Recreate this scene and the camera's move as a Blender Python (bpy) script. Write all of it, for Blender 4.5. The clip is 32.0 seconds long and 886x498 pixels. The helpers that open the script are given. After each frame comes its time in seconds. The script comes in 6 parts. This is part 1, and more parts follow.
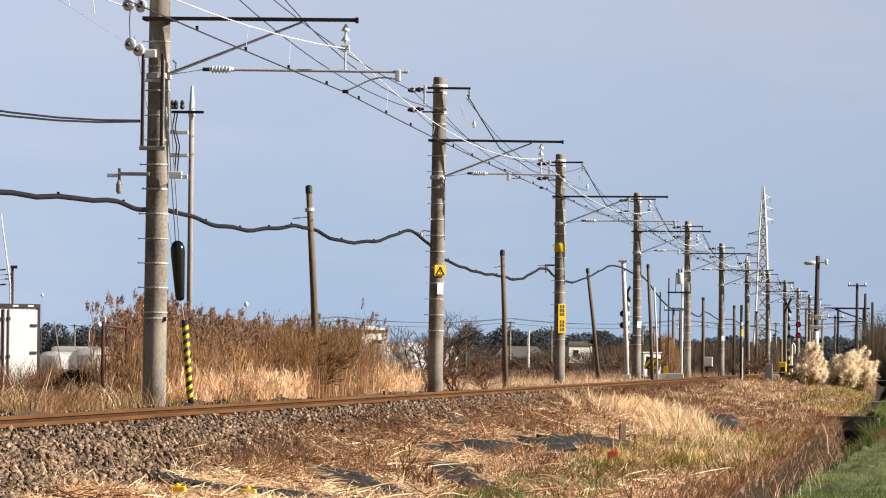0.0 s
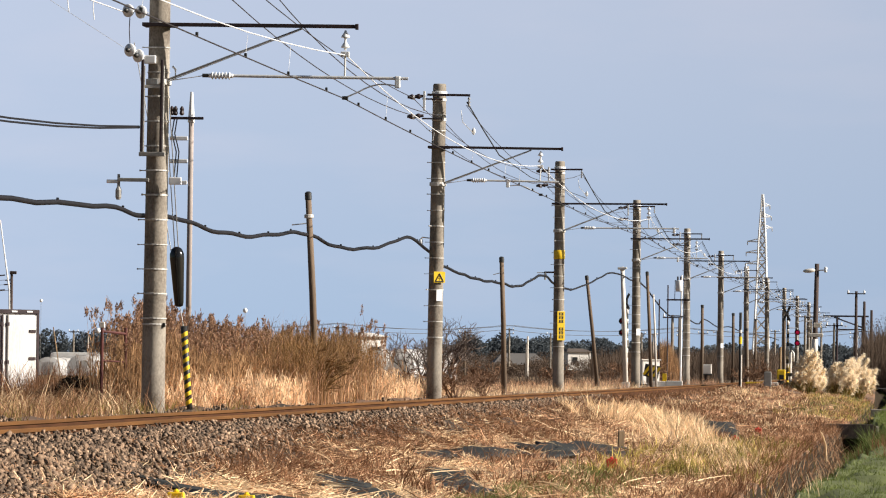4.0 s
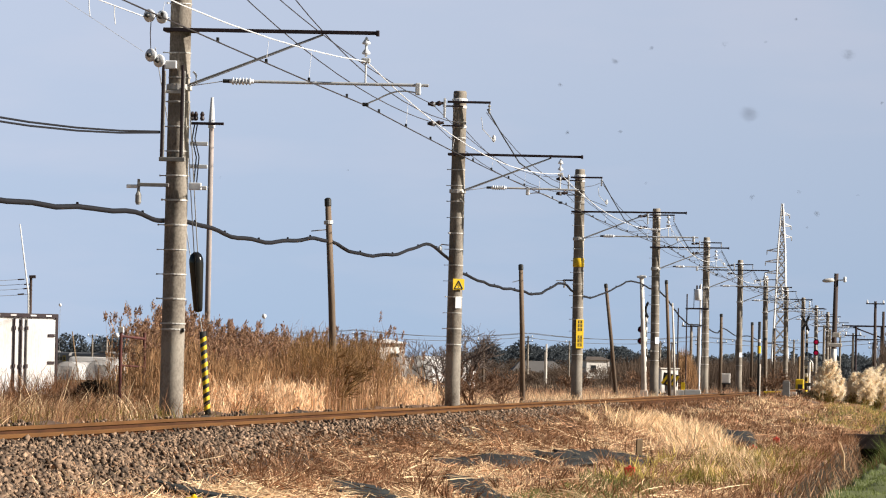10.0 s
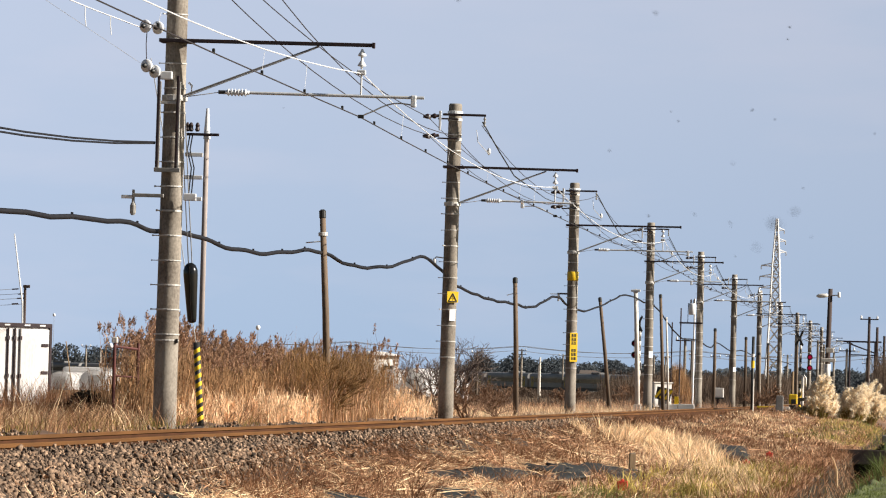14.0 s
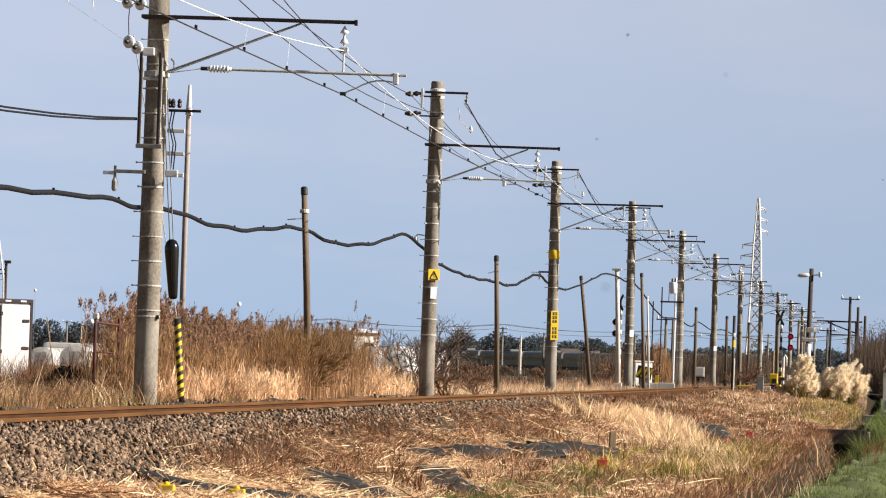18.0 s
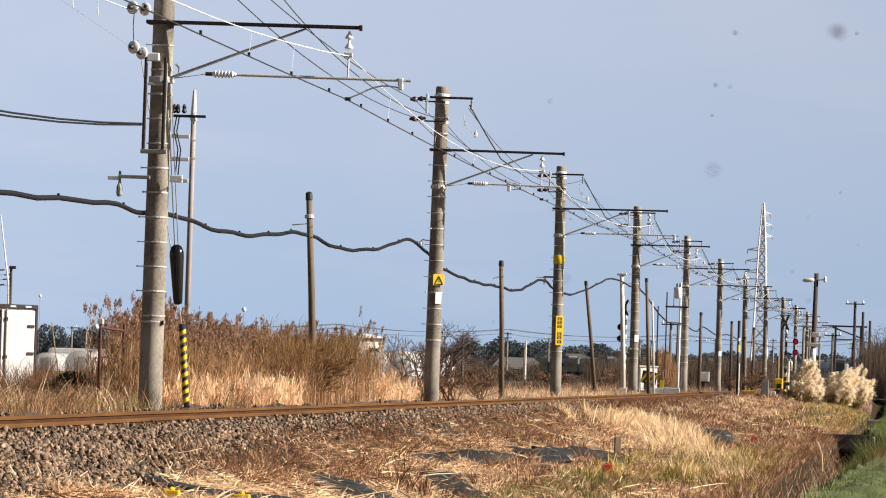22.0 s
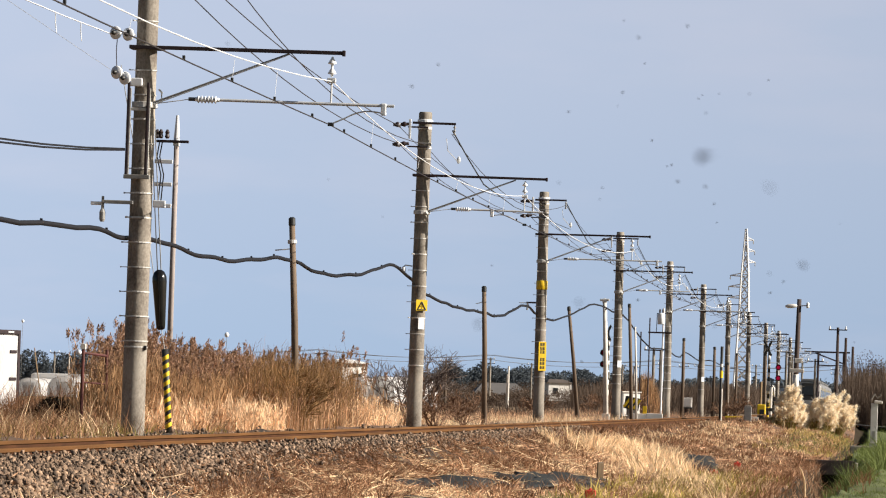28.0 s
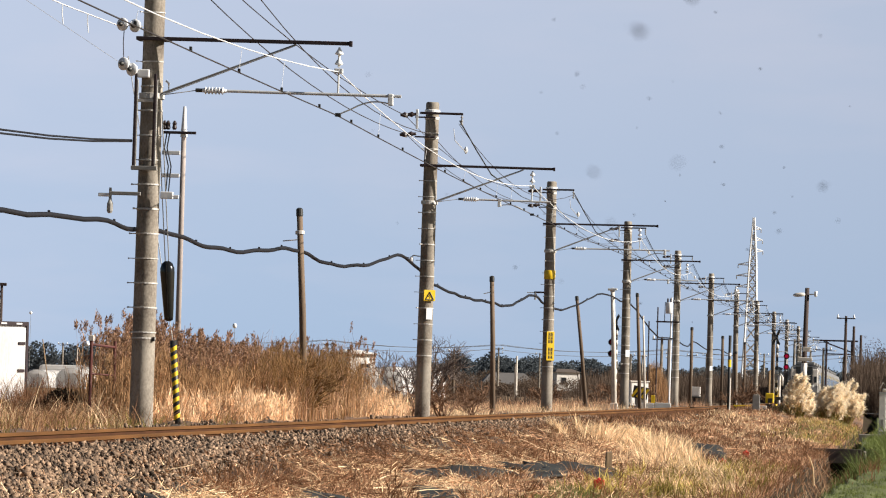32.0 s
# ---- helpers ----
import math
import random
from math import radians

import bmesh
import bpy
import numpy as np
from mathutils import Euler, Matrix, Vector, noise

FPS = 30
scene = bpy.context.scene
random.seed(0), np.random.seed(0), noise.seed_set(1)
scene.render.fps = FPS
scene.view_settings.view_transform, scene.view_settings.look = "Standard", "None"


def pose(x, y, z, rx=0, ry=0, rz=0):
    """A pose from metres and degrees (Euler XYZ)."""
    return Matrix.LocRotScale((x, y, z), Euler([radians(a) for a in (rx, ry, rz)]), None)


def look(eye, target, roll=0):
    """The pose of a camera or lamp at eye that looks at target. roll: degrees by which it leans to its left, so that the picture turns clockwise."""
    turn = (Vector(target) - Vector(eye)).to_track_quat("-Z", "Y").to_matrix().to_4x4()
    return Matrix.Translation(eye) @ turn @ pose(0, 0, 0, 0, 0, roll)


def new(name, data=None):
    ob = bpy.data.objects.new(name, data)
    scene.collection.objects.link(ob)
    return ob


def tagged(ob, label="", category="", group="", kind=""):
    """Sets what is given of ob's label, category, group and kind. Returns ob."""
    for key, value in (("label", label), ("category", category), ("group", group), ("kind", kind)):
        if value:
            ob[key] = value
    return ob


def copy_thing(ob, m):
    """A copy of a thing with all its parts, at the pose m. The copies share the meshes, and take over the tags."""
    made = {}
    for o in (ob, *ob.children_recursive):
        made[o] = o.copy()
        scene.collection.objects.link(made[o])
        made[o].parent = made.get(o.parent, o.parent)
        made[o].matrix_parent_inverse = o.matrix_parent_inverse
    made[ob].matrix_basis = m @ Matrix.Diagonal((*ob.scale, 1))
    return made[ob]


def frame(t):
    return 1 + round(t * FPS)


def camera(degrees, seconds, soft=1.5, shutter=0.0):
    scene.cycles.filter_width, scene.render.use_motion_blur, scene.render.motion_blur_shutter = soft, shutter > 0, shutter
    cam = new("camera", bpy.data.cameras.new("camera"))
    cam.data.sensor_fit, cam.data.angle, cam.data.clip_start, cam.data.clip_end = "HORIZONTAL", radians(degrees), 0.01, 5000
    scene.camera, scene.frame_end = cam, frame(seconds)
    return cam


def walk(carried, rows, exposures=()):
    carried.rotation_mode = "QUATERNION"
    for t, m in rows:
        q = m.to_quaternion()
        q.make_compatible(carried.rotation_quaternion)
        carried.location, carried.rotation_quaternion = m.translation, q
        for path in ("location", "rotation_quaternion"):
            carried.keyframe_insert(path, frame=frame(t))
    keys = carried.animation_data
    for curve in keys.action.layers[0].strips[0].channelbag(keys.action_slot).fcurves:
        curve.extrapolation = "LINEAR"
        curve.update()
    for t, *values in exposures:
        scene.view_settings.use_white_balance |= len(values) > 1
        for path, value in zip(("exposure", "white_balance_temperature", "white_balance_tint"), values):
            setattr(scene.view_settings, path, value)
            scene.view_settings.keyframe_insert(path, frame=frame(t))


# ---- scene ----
# ---------------------------------------------------------------- camera
EYE = Vector((9.615, 0.0, 0.677))
cam = camera(9.178, 32.0, soft=1.1)
cam.data.dof.use_dof, cam.data.dof.focus_distance, cam.data.dof.aperture_fstop = True, 95.0, 34.0
# seconds, heading left of the track, tilt, lean (degrees): a long lens held by hand from one spot
AIM = [
    (0.0, 5.036, 1.146, 0.573),
    (0.5, 5.073, 1.203, 0.574),
    (1.0, 5.097, 1.219, 0.527),
    (1.5, 5.114, 1.216, 0.546),
    (2.0, 5.104, 1.219, 0.621),
    (2.5, 5.082, 1.212, 0.646),
    (3.0, 5.063, 1.221, 0.638),
    (3.5, 5.045, 1.219, 0.664),
    (5.5, 5.024, 1.219, 0.920),
    (6.0, 5.041, 1.261, 0.922),
    (6.5, 5.068, 1.323, 1.000),
    (7.0, 5.101, 1.367, 0.887),
    (7.5, 5.120, 1.371, 0.940),
    (8.0, 5.140, 1.340, 0.972),
    (8.5, 5.165, 1.301, 1.033),
    (9.0, 5.187, 1.267, 1.106),
    (9.5, 5.205, 1.270, 1.136),
    (10.0, 5.231, 1.287, 1.135),
    (10.5, 5.263, 1.318, 1.127),
    (11.0, 5.278, 1.331, 1.141),
    (11.5, 5.292, 1.337, 1.186),
    (12.0, 5.295, 1.351, 1.249),
    (12.5, 5.285, 1.376, 1.359),
    (13.0, 5.256, 1.398, 1.446),
    (13.5, 5.221, 1.425, 1.427),
    (14.0, 5.176, 1.419, 1.529),
    (14.5, 5.136, 1.385, 1.619),
    (16.5, 5.059, 1.291, 1.730),
    (17.0, 5.038, 1.273, 1.780),
    (17.5, 5.011, 1.247, 1.771),
    (18.0, 4.976, 1.193, 1.827),
    (18.5, 4.958, 1.154, 1.853),
    (19.0, 4.970, 1.134, 1.825),
    (19.5, 5.014, 1.143, 1.829),
    (20.0, 5.053, 1.183, 1.755),
    (20.5, 5.074, 1.214, 1.693),
    (21.0, 5.072, 1.219, 1.728),
    (21.5, 5.045, 1.219, 1.776),
    (22.0, 5.028, 1.245, 1.781),
    (22.5, 5.006, 1.294, 1.807),
    (23.0, 4.989, 1.362, 1.815),
    (23.5, 4.964, 1.397, 1.878),
    (24.0, 4.938, 1.422, 1.847),
    (24.5, 4.929, 1.450, 1.852),
    (25.0, 4.939, 1.484, 1.847),
    (25.5, 4.948, 1.503, 1.802),
    (27.5, 4.863, 1.486, 1.771),
    (28.0, 4.859, 1.515, 1.834),
    (28.5, 4.868, 1.554, 1.785),
    (29.0, 4.883, 1.563, 1.783),
    (29.5, 4.893, 1.542, 1.802),
    (30.0, 4.915, 1.502, 1.774),
    (30.5, 4.926, 1.483, 1.753),
    (31.0, 4.942, 1.476, 1.663),
    (31.5, 4.941, 1.454, 1.628),
    (32.0, 4.936, 1.410, 1.608),
]


def aimed(heading, tilt, lean):
    a, b = radians(heading), radians(tilt)
    way = Vector((-math.sin(a) * math.cos(b), math.cos(a) * math.cos(b), math.sin(b)))
    return look(EYE, EYE + way * 100, lean)


walk(cam, [(t, aimed(h, p, r)) for t, h, p, r in AIM])

# ---------------------------------------------------------------- daylight
SUN_AZ, SUN_EL = 93.0, 28.0          # degrees clockwise from the track's direction, and above the horizon
world = bpy.data.worlds.new("sky")
scene.world = world
world.use_nodes = True
wn, wl = world.node_tree.nodes, world.node_tree.links
sky = wn.new("ShaderNodeTexSky")
sky.sky_type, sky.sun_disc = "NISHITA", False
sky.sun_elevation, sky.sun_rotation = radians(SUN_EL), radians(SUN_AZ)
wl.new(sky.outputs[0], wn["Background"].inputs[0])
wn["Background"].inputs[1].default_value = 0.030
sun_data = bpy.data.lights.new("sun", "SUN")
sun_data.energy, sun_data.angle, sun_data.color = 5.4, radians(0.55), (1.0, 0.925, 0.82)
sun = new("sun", sun_data)
a, b = radians(SUN_AZ), radians(SUN_EL)
sun.matrix_world = look((0, 0, 60), Vector((0, 0, 60)) - Vector((math.sin(a) * math.cos(b), math.cos(a) * math.cos(b), math.sin(b))))
scene.view_settings.exposure = 0.75

# ---------------------------------------------------------------- materials
def mat(name, c1, c2=None, rough=0.8, scale=8.0, fine=80.0, bump=0.3, metal=0.0, vary="", spread=0.0, spec=0.5, stretch=(1, 1, 1), emit=None, power=0.0, leafy=0.0, lo=0.52, hi=0.98):
    """A surface whose colour drifts between c1 and c2 at two scales; vary: 'object' or 'island' adds a change from piece to piece."""
    m = bpy.data.materials.new(name)
    m.use_nodes = True
    n, l = m.node_tree.nodes, m.node_tree.links
    p = n["Principled BSDF"]
    c2 = c2 or tuple(0.72 * v for v in c1)
    at = n.new("ShaderNodeTexCoord")
    mp = n.new("ShaderNodeMapping")
    mp.inputs["Scale"].default_value = stretch
    l.new(at.outputs["Object"], mp.inputs[0])
    big, small = n.new("ShaderNodeTexNoise"), n.new("ShaderNodeTexNoise")
    for tex, s in ((big, scale), (small, fine)):
        tex.inputs["Scale"].default_value = s
        tex.inputs["Detail"].default_value = 3
        l.new(mp.outputs[0], tex.inputs["Vector"])
    add = n.new("ShaderNodeMath")
    add.operation = "MULTIPLY_ADD"
    l.new(small.outputs[0], add.inputs[0])
    add.inputs[1].default_value = 0.5
    l.new(big.outputs[0], add.inputs[2])
    ramp = n.new("ShaderNodeMapRange")
    ramp.inputs[1].default_value, ramp.inputs[2].default_value = lo, hi
    l.new(add.outputs[0], ramp.inputs[0])
    mix = n.new("ShaderNodeMix")
    mix.data_type = "RGBA"
    l.new(ramp.outputs[0], mix.inputs[0])
    mix.inputs[6].default_value, mix.inputs[7].default_value = (*c1, 1), (*c2, 1)
    out = mix.outputs[2]
    if vary:
        src = n.new("ShaderNodeObjectInfo") if vary == "object" else n.new("ShaderNodeNewGeometry")
        rnd = src.outputs["Random"] if vary == "object" else src.outputs["Random Per Island"]
        rg = n.new("ShaderNodeMapRange")
        rg.inputs[3].default_value, rg.inputs[4].default_value = 1 - spread, 1 + spread
        l.new(rnd, rg.inputs[0])
        hv = n.new("ShaderNodeHueSaturation")
        l.new(rg.outputs[0], hv.inputs["Value"])
        l.new(out, hv.inputs["Color"])
        out = hv.outputs[0]
    l.new(out, p.inputs["Base Color"])
    p.inputs["Roughness"].default_value, p.inputs["Metallic"].default_value = rough, metal
    p.inputs["Specular IOR Level"].default_value = spec
    if bump:
        bp = n.new("ShaderNodeBump")
        bp.inputs["Strength"].default_value, bp.inputs["Distance"].default_value = bump, 0.01
        l.new(small.outputs[0], bp.inputs["Height"])
        l.new(bp.outputs[0], p.inputs["Normal"])
    if emit:
        p.inputs["Emission Color"].default_value, p.inputs["Emission Strength"].default_value = (*emit, 1), power
    if leafy:
        tr, mx = n.new("ShaderNodeBsdfTranslucent"), n.new("ShaderNodeMixShader")
        l.new(out, tr.inputs[0])
        mx.inputs[0].default_value = leafy
        l.new(p.outputs[0], mx.inputs[1])
        l.new(tr.outputs[0], mx.inputs[2])
        l.new(mx.outputs[0], n["Material Output"].inputs[0])
    return m


CONCRETE = mat("weathered concrete", (0.31, 0.275, 0.23), (0.095, 0.075, 0.058), 0.9, 2.0, 30, 0.35, stretch=(1, 1, 0.7), vary="object", spread=0.12, lo=0.60, hi=1.0)
CONCRETE_WHITE = mat("pale concrete", (0.753, 0.698, 0.621), (0.559, 0.514, 0.460), 0.85, 4, 60, 0.3)
POLE_GREY = mat("grey-pink concrete", (0.40, 0.34, 0.31), (0.26, 0.22, 0.20), 0.85, 4, 60, 0.3, stretch=(1, 1, 0.3))
WOOD_DARK = mat("dark creosoted wood", (0.085, 0.058, 0.050), (0.042, 0.030, 0.028), 0.9, 4, 70, 0.5, stretch=(1, 1, 0.1))
WOOD_POLE = mat("creosoted wood", (0.174, 0.121, 0.080), (0.080, 0.058, 0.041), 0.9, 4, 70, 0.5, stretch=(1, 1, 0.1), vary="object", spread=0.2)
GALV = mat("galvanised steel", (0.71, 0.72, 0.73), (0.53, 0.535, 0.54), 0.5, 9, 90, 0.15, metal=0.2)
BAND = mat("zinc band", (0.66, 0.64, 0.61), (0.44, 0.42, 0.39), 0.6, 9, 90, 0.15, metal=0.3)
RUSTY = mat("rusty dark steel", (0.047, 0.027, 0.030), (0.022, 0.015, 0.019), 0.75, 6, 90, 0.3, metal=0.2)
BLACKCABLE = mat("black cable sheath", (0.014, 0.013, 0.017), (0.007, 0.007, 0.009), 0.65, 10, 80, 0.1, spec=0.2)
WIRE_DARK = mat("copper wire, tarnished", (0.060, 0.051, 0.052), (0.036, 0.030, 0.033), 0.6, 20, 90, 0.0, metal=0.4)
WIRE_PALE = mat("bright strand wire", (0.85, 0.85, 0.86), (0.75, 0.75, 0.77), 0.4, 20, 90, 0.0, metal=0.1)
PORCELAIN = mat("white porcelain", (0.87, 0.88, 0.9), (0.78, 0.79, 0.8), 0.25, 8, 50, 0.0)
DARK_INS = mat("brown porcelain", (0.055, 0.035, 0.035), (0.03, 0.02, 0.02), 0.3, 8, 50, 0.0)
# web painted darker than the head, to hold the shadow under it
RAIL_SIDE = mat("rusty rail web, shade in its colour", (0.085, 0.034, 0.014), (0.04, 0.017, 0.008), 0.95, 5, 120, 0.3, spec=0.15, stretch=(1, 0.2, 1))
RAIL_TOP = mat("running face of the rail", (0.16, 0.073, 0.025), (0.08, 0.037, 0.014), 0.85, 3, 120, 0.1, spec=0.12, stretch=(1, 0.1, 1))
STONE = mat("ballast stone", (0.318, 0.210, 0.136), (0.050, 0.030, 0.019), 0.9, 9, 60, 0.4, vary="island", spread=0.75)
STONE_PIECE = mat("loose ballast stone", (0.318, 0.210, 0.136), (0.050, 0.030, 0.019), 0.9, 9, 60, 0.4, vary="object", spread=0.75)
SLEEPER = mat("concrete sleeper", (0.36, 0.31, 0.26), (0.25, 0.2, 0.16), 0.9, 6, 60, 0.3, vary="object", spread=0.15)
YELLOW = mat("yellow enamel", (0.840, 0.567, 0.017), (0.700, 0.454, 0.013), 0.45, 6, 60, 0.05)
BLACK = mat("black paint", (0.018, 0.018, 0.018), (0.03, 0.03, 0.028), 0.5, 6, 60, 0.05)
BLACK_GLOSS = mat("black vinyl", (0.006, 0.006, 0.007), (0.010, 0.010, 0.010), 0.16, 6, 60, 0.02)
WHITE = mat("white paint, chalky", (0.78, 0.75, 0.71), (0.64, 0.60, 0.55), 0.6, 3, 40, 0.1)
WHITE_DIRTY = mat("dirty white panel", (0.70, 0.69, 0.69), (0.46, 0.42, 0.38), 0.65, 2.2, 26, 0.1, stretch=(1, 1, 0.3), lo=0.62, hi=1.1)
RED = mat("red paint", (0.62, 0.055, 0.03), (0.5, 0.04, 0.025), 0.5, 6, 60, 0.05)
RED_GLOW = mat("lit red lamp", (0.7, 0.03, 0.05), None, 0.3, 6, 60, 0, emit=(0.6, 0.004, 0.06), power=0.22)
RED_DARK = mat("unlit red lamp", (0.38, 0.016, 0.05), None, 0.25, 6, 60, 0)
GREY_PAINT = mat("grey painted metal", (0.30, 0.29, 0.27), (0.22, 0.21, 0.2), 0.6, 6, 60, 0.1)
IRON_RED = mat("dark red rusted iron", (0.12, 0.028, 0.022), (0.06, 0.018, 0.016), 0.8, 6, 90, 0.3)
SHEET = mat("dark weed-control sheet", (0.02, 0.022, 0.02), (0.012, 0.013, 0.012), 0.75, 5, 140, 0.4)
WOOD_STAKE = mat("weathered wood", (0.340, 0.236, 0.135), (0.200, 0.132, 0.076), 0.9, 6, 50, 0.4, stretch=(1, 1, 0.15))
SOIL = mat("straw-strewn soil", (0.240, 0.135, 0.078), (0.048, 0.028, 0.018), 0.95, 1.5, 26, 0.7)
STRAW = mat("cut straw", (0.700, 0.420, 0.252), (0.350, 0.192, 0.107), 0.8, 1.2, 30, 0, vary="island", spread=0.62, leafy=0.35, spec=0.2)
STRAW_PALE = mat("pale dry grass", (0.96, 0.725, 0.455), (0.78, 0.56, 0.345), 0.8, 0.8, 20, 0, vary="island", spread=0.45, leafy=0.35, spec=0.2)
STRAW_RED = mat("reddish dead weed", (0.281, 0.141, 0.071), (0.136, 0.065, 0.035), 0.85, 0.8, 20, 0, vary="island", spread=0.6, leafy=0.35, spec=0.2)
REED = mat("dry reed", (0.470, 0.285, 0.148), (0.270, 0.158, 0.082), 0.85, 0.5, 15, 0, vary="island", spread=0.65, leafy=0.35, spec=0.2)
REED_PALE = mat("pale reed leaf", (0.94, 0.68, 0.44), (0.68, 0.45, 0.27), 0.85, 0.5, 15, 0, vary="island", spread=0.55, leafy=0.35, spec=0.2)
OLIVE = mat("olive shrub twig", (0.330, 0.192, 0.082), (0.190, 0.108, 0.048), 0.9, 0.8, 15, 0, vary="island", spread=0.6, leafy=0.35, spec=0.2)
REED_HEAD = mat("reed seed head", (0.412, 0.254, 0.165), (0.237, 0.143, 0.092), 0.9, 1.0, 20, 0, vary="island", spread=0.35, leafy=0.35, spec=0.2)
GRASS = mat("green grass", (0.183, 0.216, 0.062), (0.098, 0.126, 0.036), 0.75, 0.6, 12, 0, vary="island", spread=0.45, leafy=0.35, spec=0.2)
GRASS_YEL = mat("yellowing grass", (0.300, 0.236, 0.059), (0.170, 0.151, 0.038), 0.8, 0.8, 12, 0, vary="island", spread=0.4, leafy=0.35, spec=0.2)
# dry grass, brighter than the yellowing kind: its sunlit look is in the colour
GRASS_DRY_LIT = mat("dry yellow grass, sunlit tone in its colour", (0.682, 0.520, 0.169), (0.418, 0.333, 0.085), 0.8, 0.8, 12, 0, vary="island", spread=0.4, leafy=0.35, spec=0.2)
TURF = mat("turf", (0.13, 0.15, 0.045), (0.075, 0.09, 0.028), 0.95, 1.2, 20, 0.5)
FIELD = mat("winter field", (0.200, 0.127, 0.057), (0.120, 0.080, 0.041), 0.95, 0.02, 0.4, 0.2)
# bed under the stones: the shade of their gaps is put into its colour
BED_SHADED = mat("ballast bed darkened for gap shade", (0.059, 0.041, 0.028), (0.032, 0.022, 0.015), 0.95, 6, 60, 0.6)
MUD = mat("dark ditch mud", (0.045, 0.034, 0.024), (0.022, 0.017, 0.012), 1.0, 4, 50, 0.4, spec=0.05)
TWIG = mat("bare twig", (0.228, 0.121, 0.066), (0.132, 0.072, 0.041), 0.9, 4, 30, 0, vary="island", spread=0.3)
GREY_TWIG = mat("grey bare twig", (0.165, 0.125, 0.108), (0.10, 0.078, 0.068), 0.9, 4, 30, 0, vary="island", spread=0.3)
PAMPAS = mat("pampas plume", (0.98, 0.90, 0.76), (0.93, 0.82, 0.65), 0.9, 0.8, 12, 0, vary="island", spread=0.12, leafy=0.5, spec=0.2)
# lightened towards blue: the haze of distance is put into the foliage colour
WOODS = mat("far evergreen foliage, haze in its colour", (0.098, 0.113, 0.125), (0.078, 0.090, 0.101), 0.95, 0.05, 0.6, 0, vary="island", spread=0.2, leafy=0.35, spec=0.2)
THICKET = mat("far bare thicket", (0.14, 0.1, 0.074), (0.095, 0.068, 0.052), 0.95, 0.05, 0.6, 0, vary="island", spread=0.25, leafy=0.35, spec=0.2)
VINYL = mat("greenhouse vinyl", (0.93, 0.92, 0.91), (0.84, 0.82, 0.80), 0.45, 0.3, 4, 0.1, leafy=0.60)
ASPHALT = mat("asphalt", (0.06, 0.056, 0.052), (0.04, 0.038, 0.036), 0.9, 3, 90, 0.3)
PYLON = mat("pale galvanised lattice", (0.86, 0.87, 0.88), (0.78, 0.79, 0.80), 0.5, 0.2, 3, 0)
TRAIN_SILVER = mat("stainless car body", (0.26, 0.255, 0.25), (0.20, 0.195, 0.19), 0.5, 0.3, 5, 0.02, metal=0.4)
TRAIN_ROOF = mat("grey roof", (0.20, 0.20, 0.20), (0.15, 0.15, 0.15), 0.7, 0.3, 5, 0.05)
TRAIN_GLASS = mat("tinted train glass", (0.03, 0.032, 0.036), None, 0.12, 1, 5, 0)
TRAIN_GOLD = mat("yellow train door", (0.40, 0.30, 0.05), (0.30, 0.22, 0.04), 0.5, 1, 5, 0)
# greyer than the other tiles: distance haze is mixed into this roof's colour
ROOF_FAR = mat("far roof tile, haze in its colour", (0.13, 0.12, 0.115), (0.1, 0.092, 0.088), 0.8, 0.3, 5, 0.1)
ROOFTILE = mat("dark roof tile", (0.11, 0.085, 0.07), (0.07, 0.055, 0.046), 0.8, 0.3, 5, 0.1)
WALL_BEIGE = mat("house render", (0.24, 0.20, 0.165), (0.18, 0.15, 0.125), 0.9, 0.3, 5, 0.1)
INSECT = mat("dark insect body", (0.02, 0.018, 0.018), None, 0.6, 300, 900, 0)
SKYMAT = bpy.data.materials.new("hazy winter sky")
SKYMAT.use_nodes = True
sn, sl = SKYMAT.node_tree.nodes, SKYMAT.node_tree.links
sn.remove(sn["Principled BSDF"])
em, gen, cr, nz = sn.new("ShaderNodeEmission"), sn.new("ShaderNodeTexCoord"), sn.new("ShaderNodeValToRGB"), sn.new("ShaderNodeTexNoise")
sep, mp2, mxs, cm = sn.new("ShaderNodeSeparateXYZ"), sn.new("ShaderNodeMapping"), sn.new("ShaderNodeMix"), sn.new("ShaderNodeMapRange")
rg2 = sn.new("ShaderNodeMapRange")
sl.new(gen.outputs["Object"], sep.inputs[0])
rg2.inputs[1].default_value, rg2.inputs[2].default_value = 0, 260
sl.new(sep.outputs["Z"], rg2.inputs[0])
sl.new(rg2.outputs[0], cr.inputs[0])
cr.color_ramp.elements[0].color = (0.405, 0.54, 0.74, 1)
cr.color_ramp.elements[1].color = (0.521, 0.601, 0.764, 1)
mp2.inputs["Scale"].default_value = (0.0022, 0.0022, 0.010)
sl.new(gen.outputs["Object"], mp2.inputs[0])
sl.new(mp2.outputs[0], nz.inputs["Vector"])
nz.inputs["Scale"].default_value, nz.inputs["Detail"].default_value = 1.6, 5
cm.inputs[1].default_value, cm.inputs[2].default_value, cm.inputs[4].default_value = 0.48, 0.78, 0.35
sl.new(nz.outputs[0], cm.inputs[0])
mxs.data_type = "RGBA"
mxs.inputs[7].default_value = (0.68, 0.68, 0.79, 1)
sl.new(cm.outputs[0], mxs.inputs[0])
sl.new(cr.outputs[0], mxs.inputs[6])
rg3 = sn.new("ShaderNodeMapRange")
rg3.inputs[1].default_value, rg3.inputs[2].default_value, rg3.inputs[3].default_value, rg3.inputs[4].default_value = -750, 0, 0.612, 0.535
sl.new(sep.outputs["X"], rg3.inputs[0])
sl.new(rg3.outputs[0], em.inputs[1])
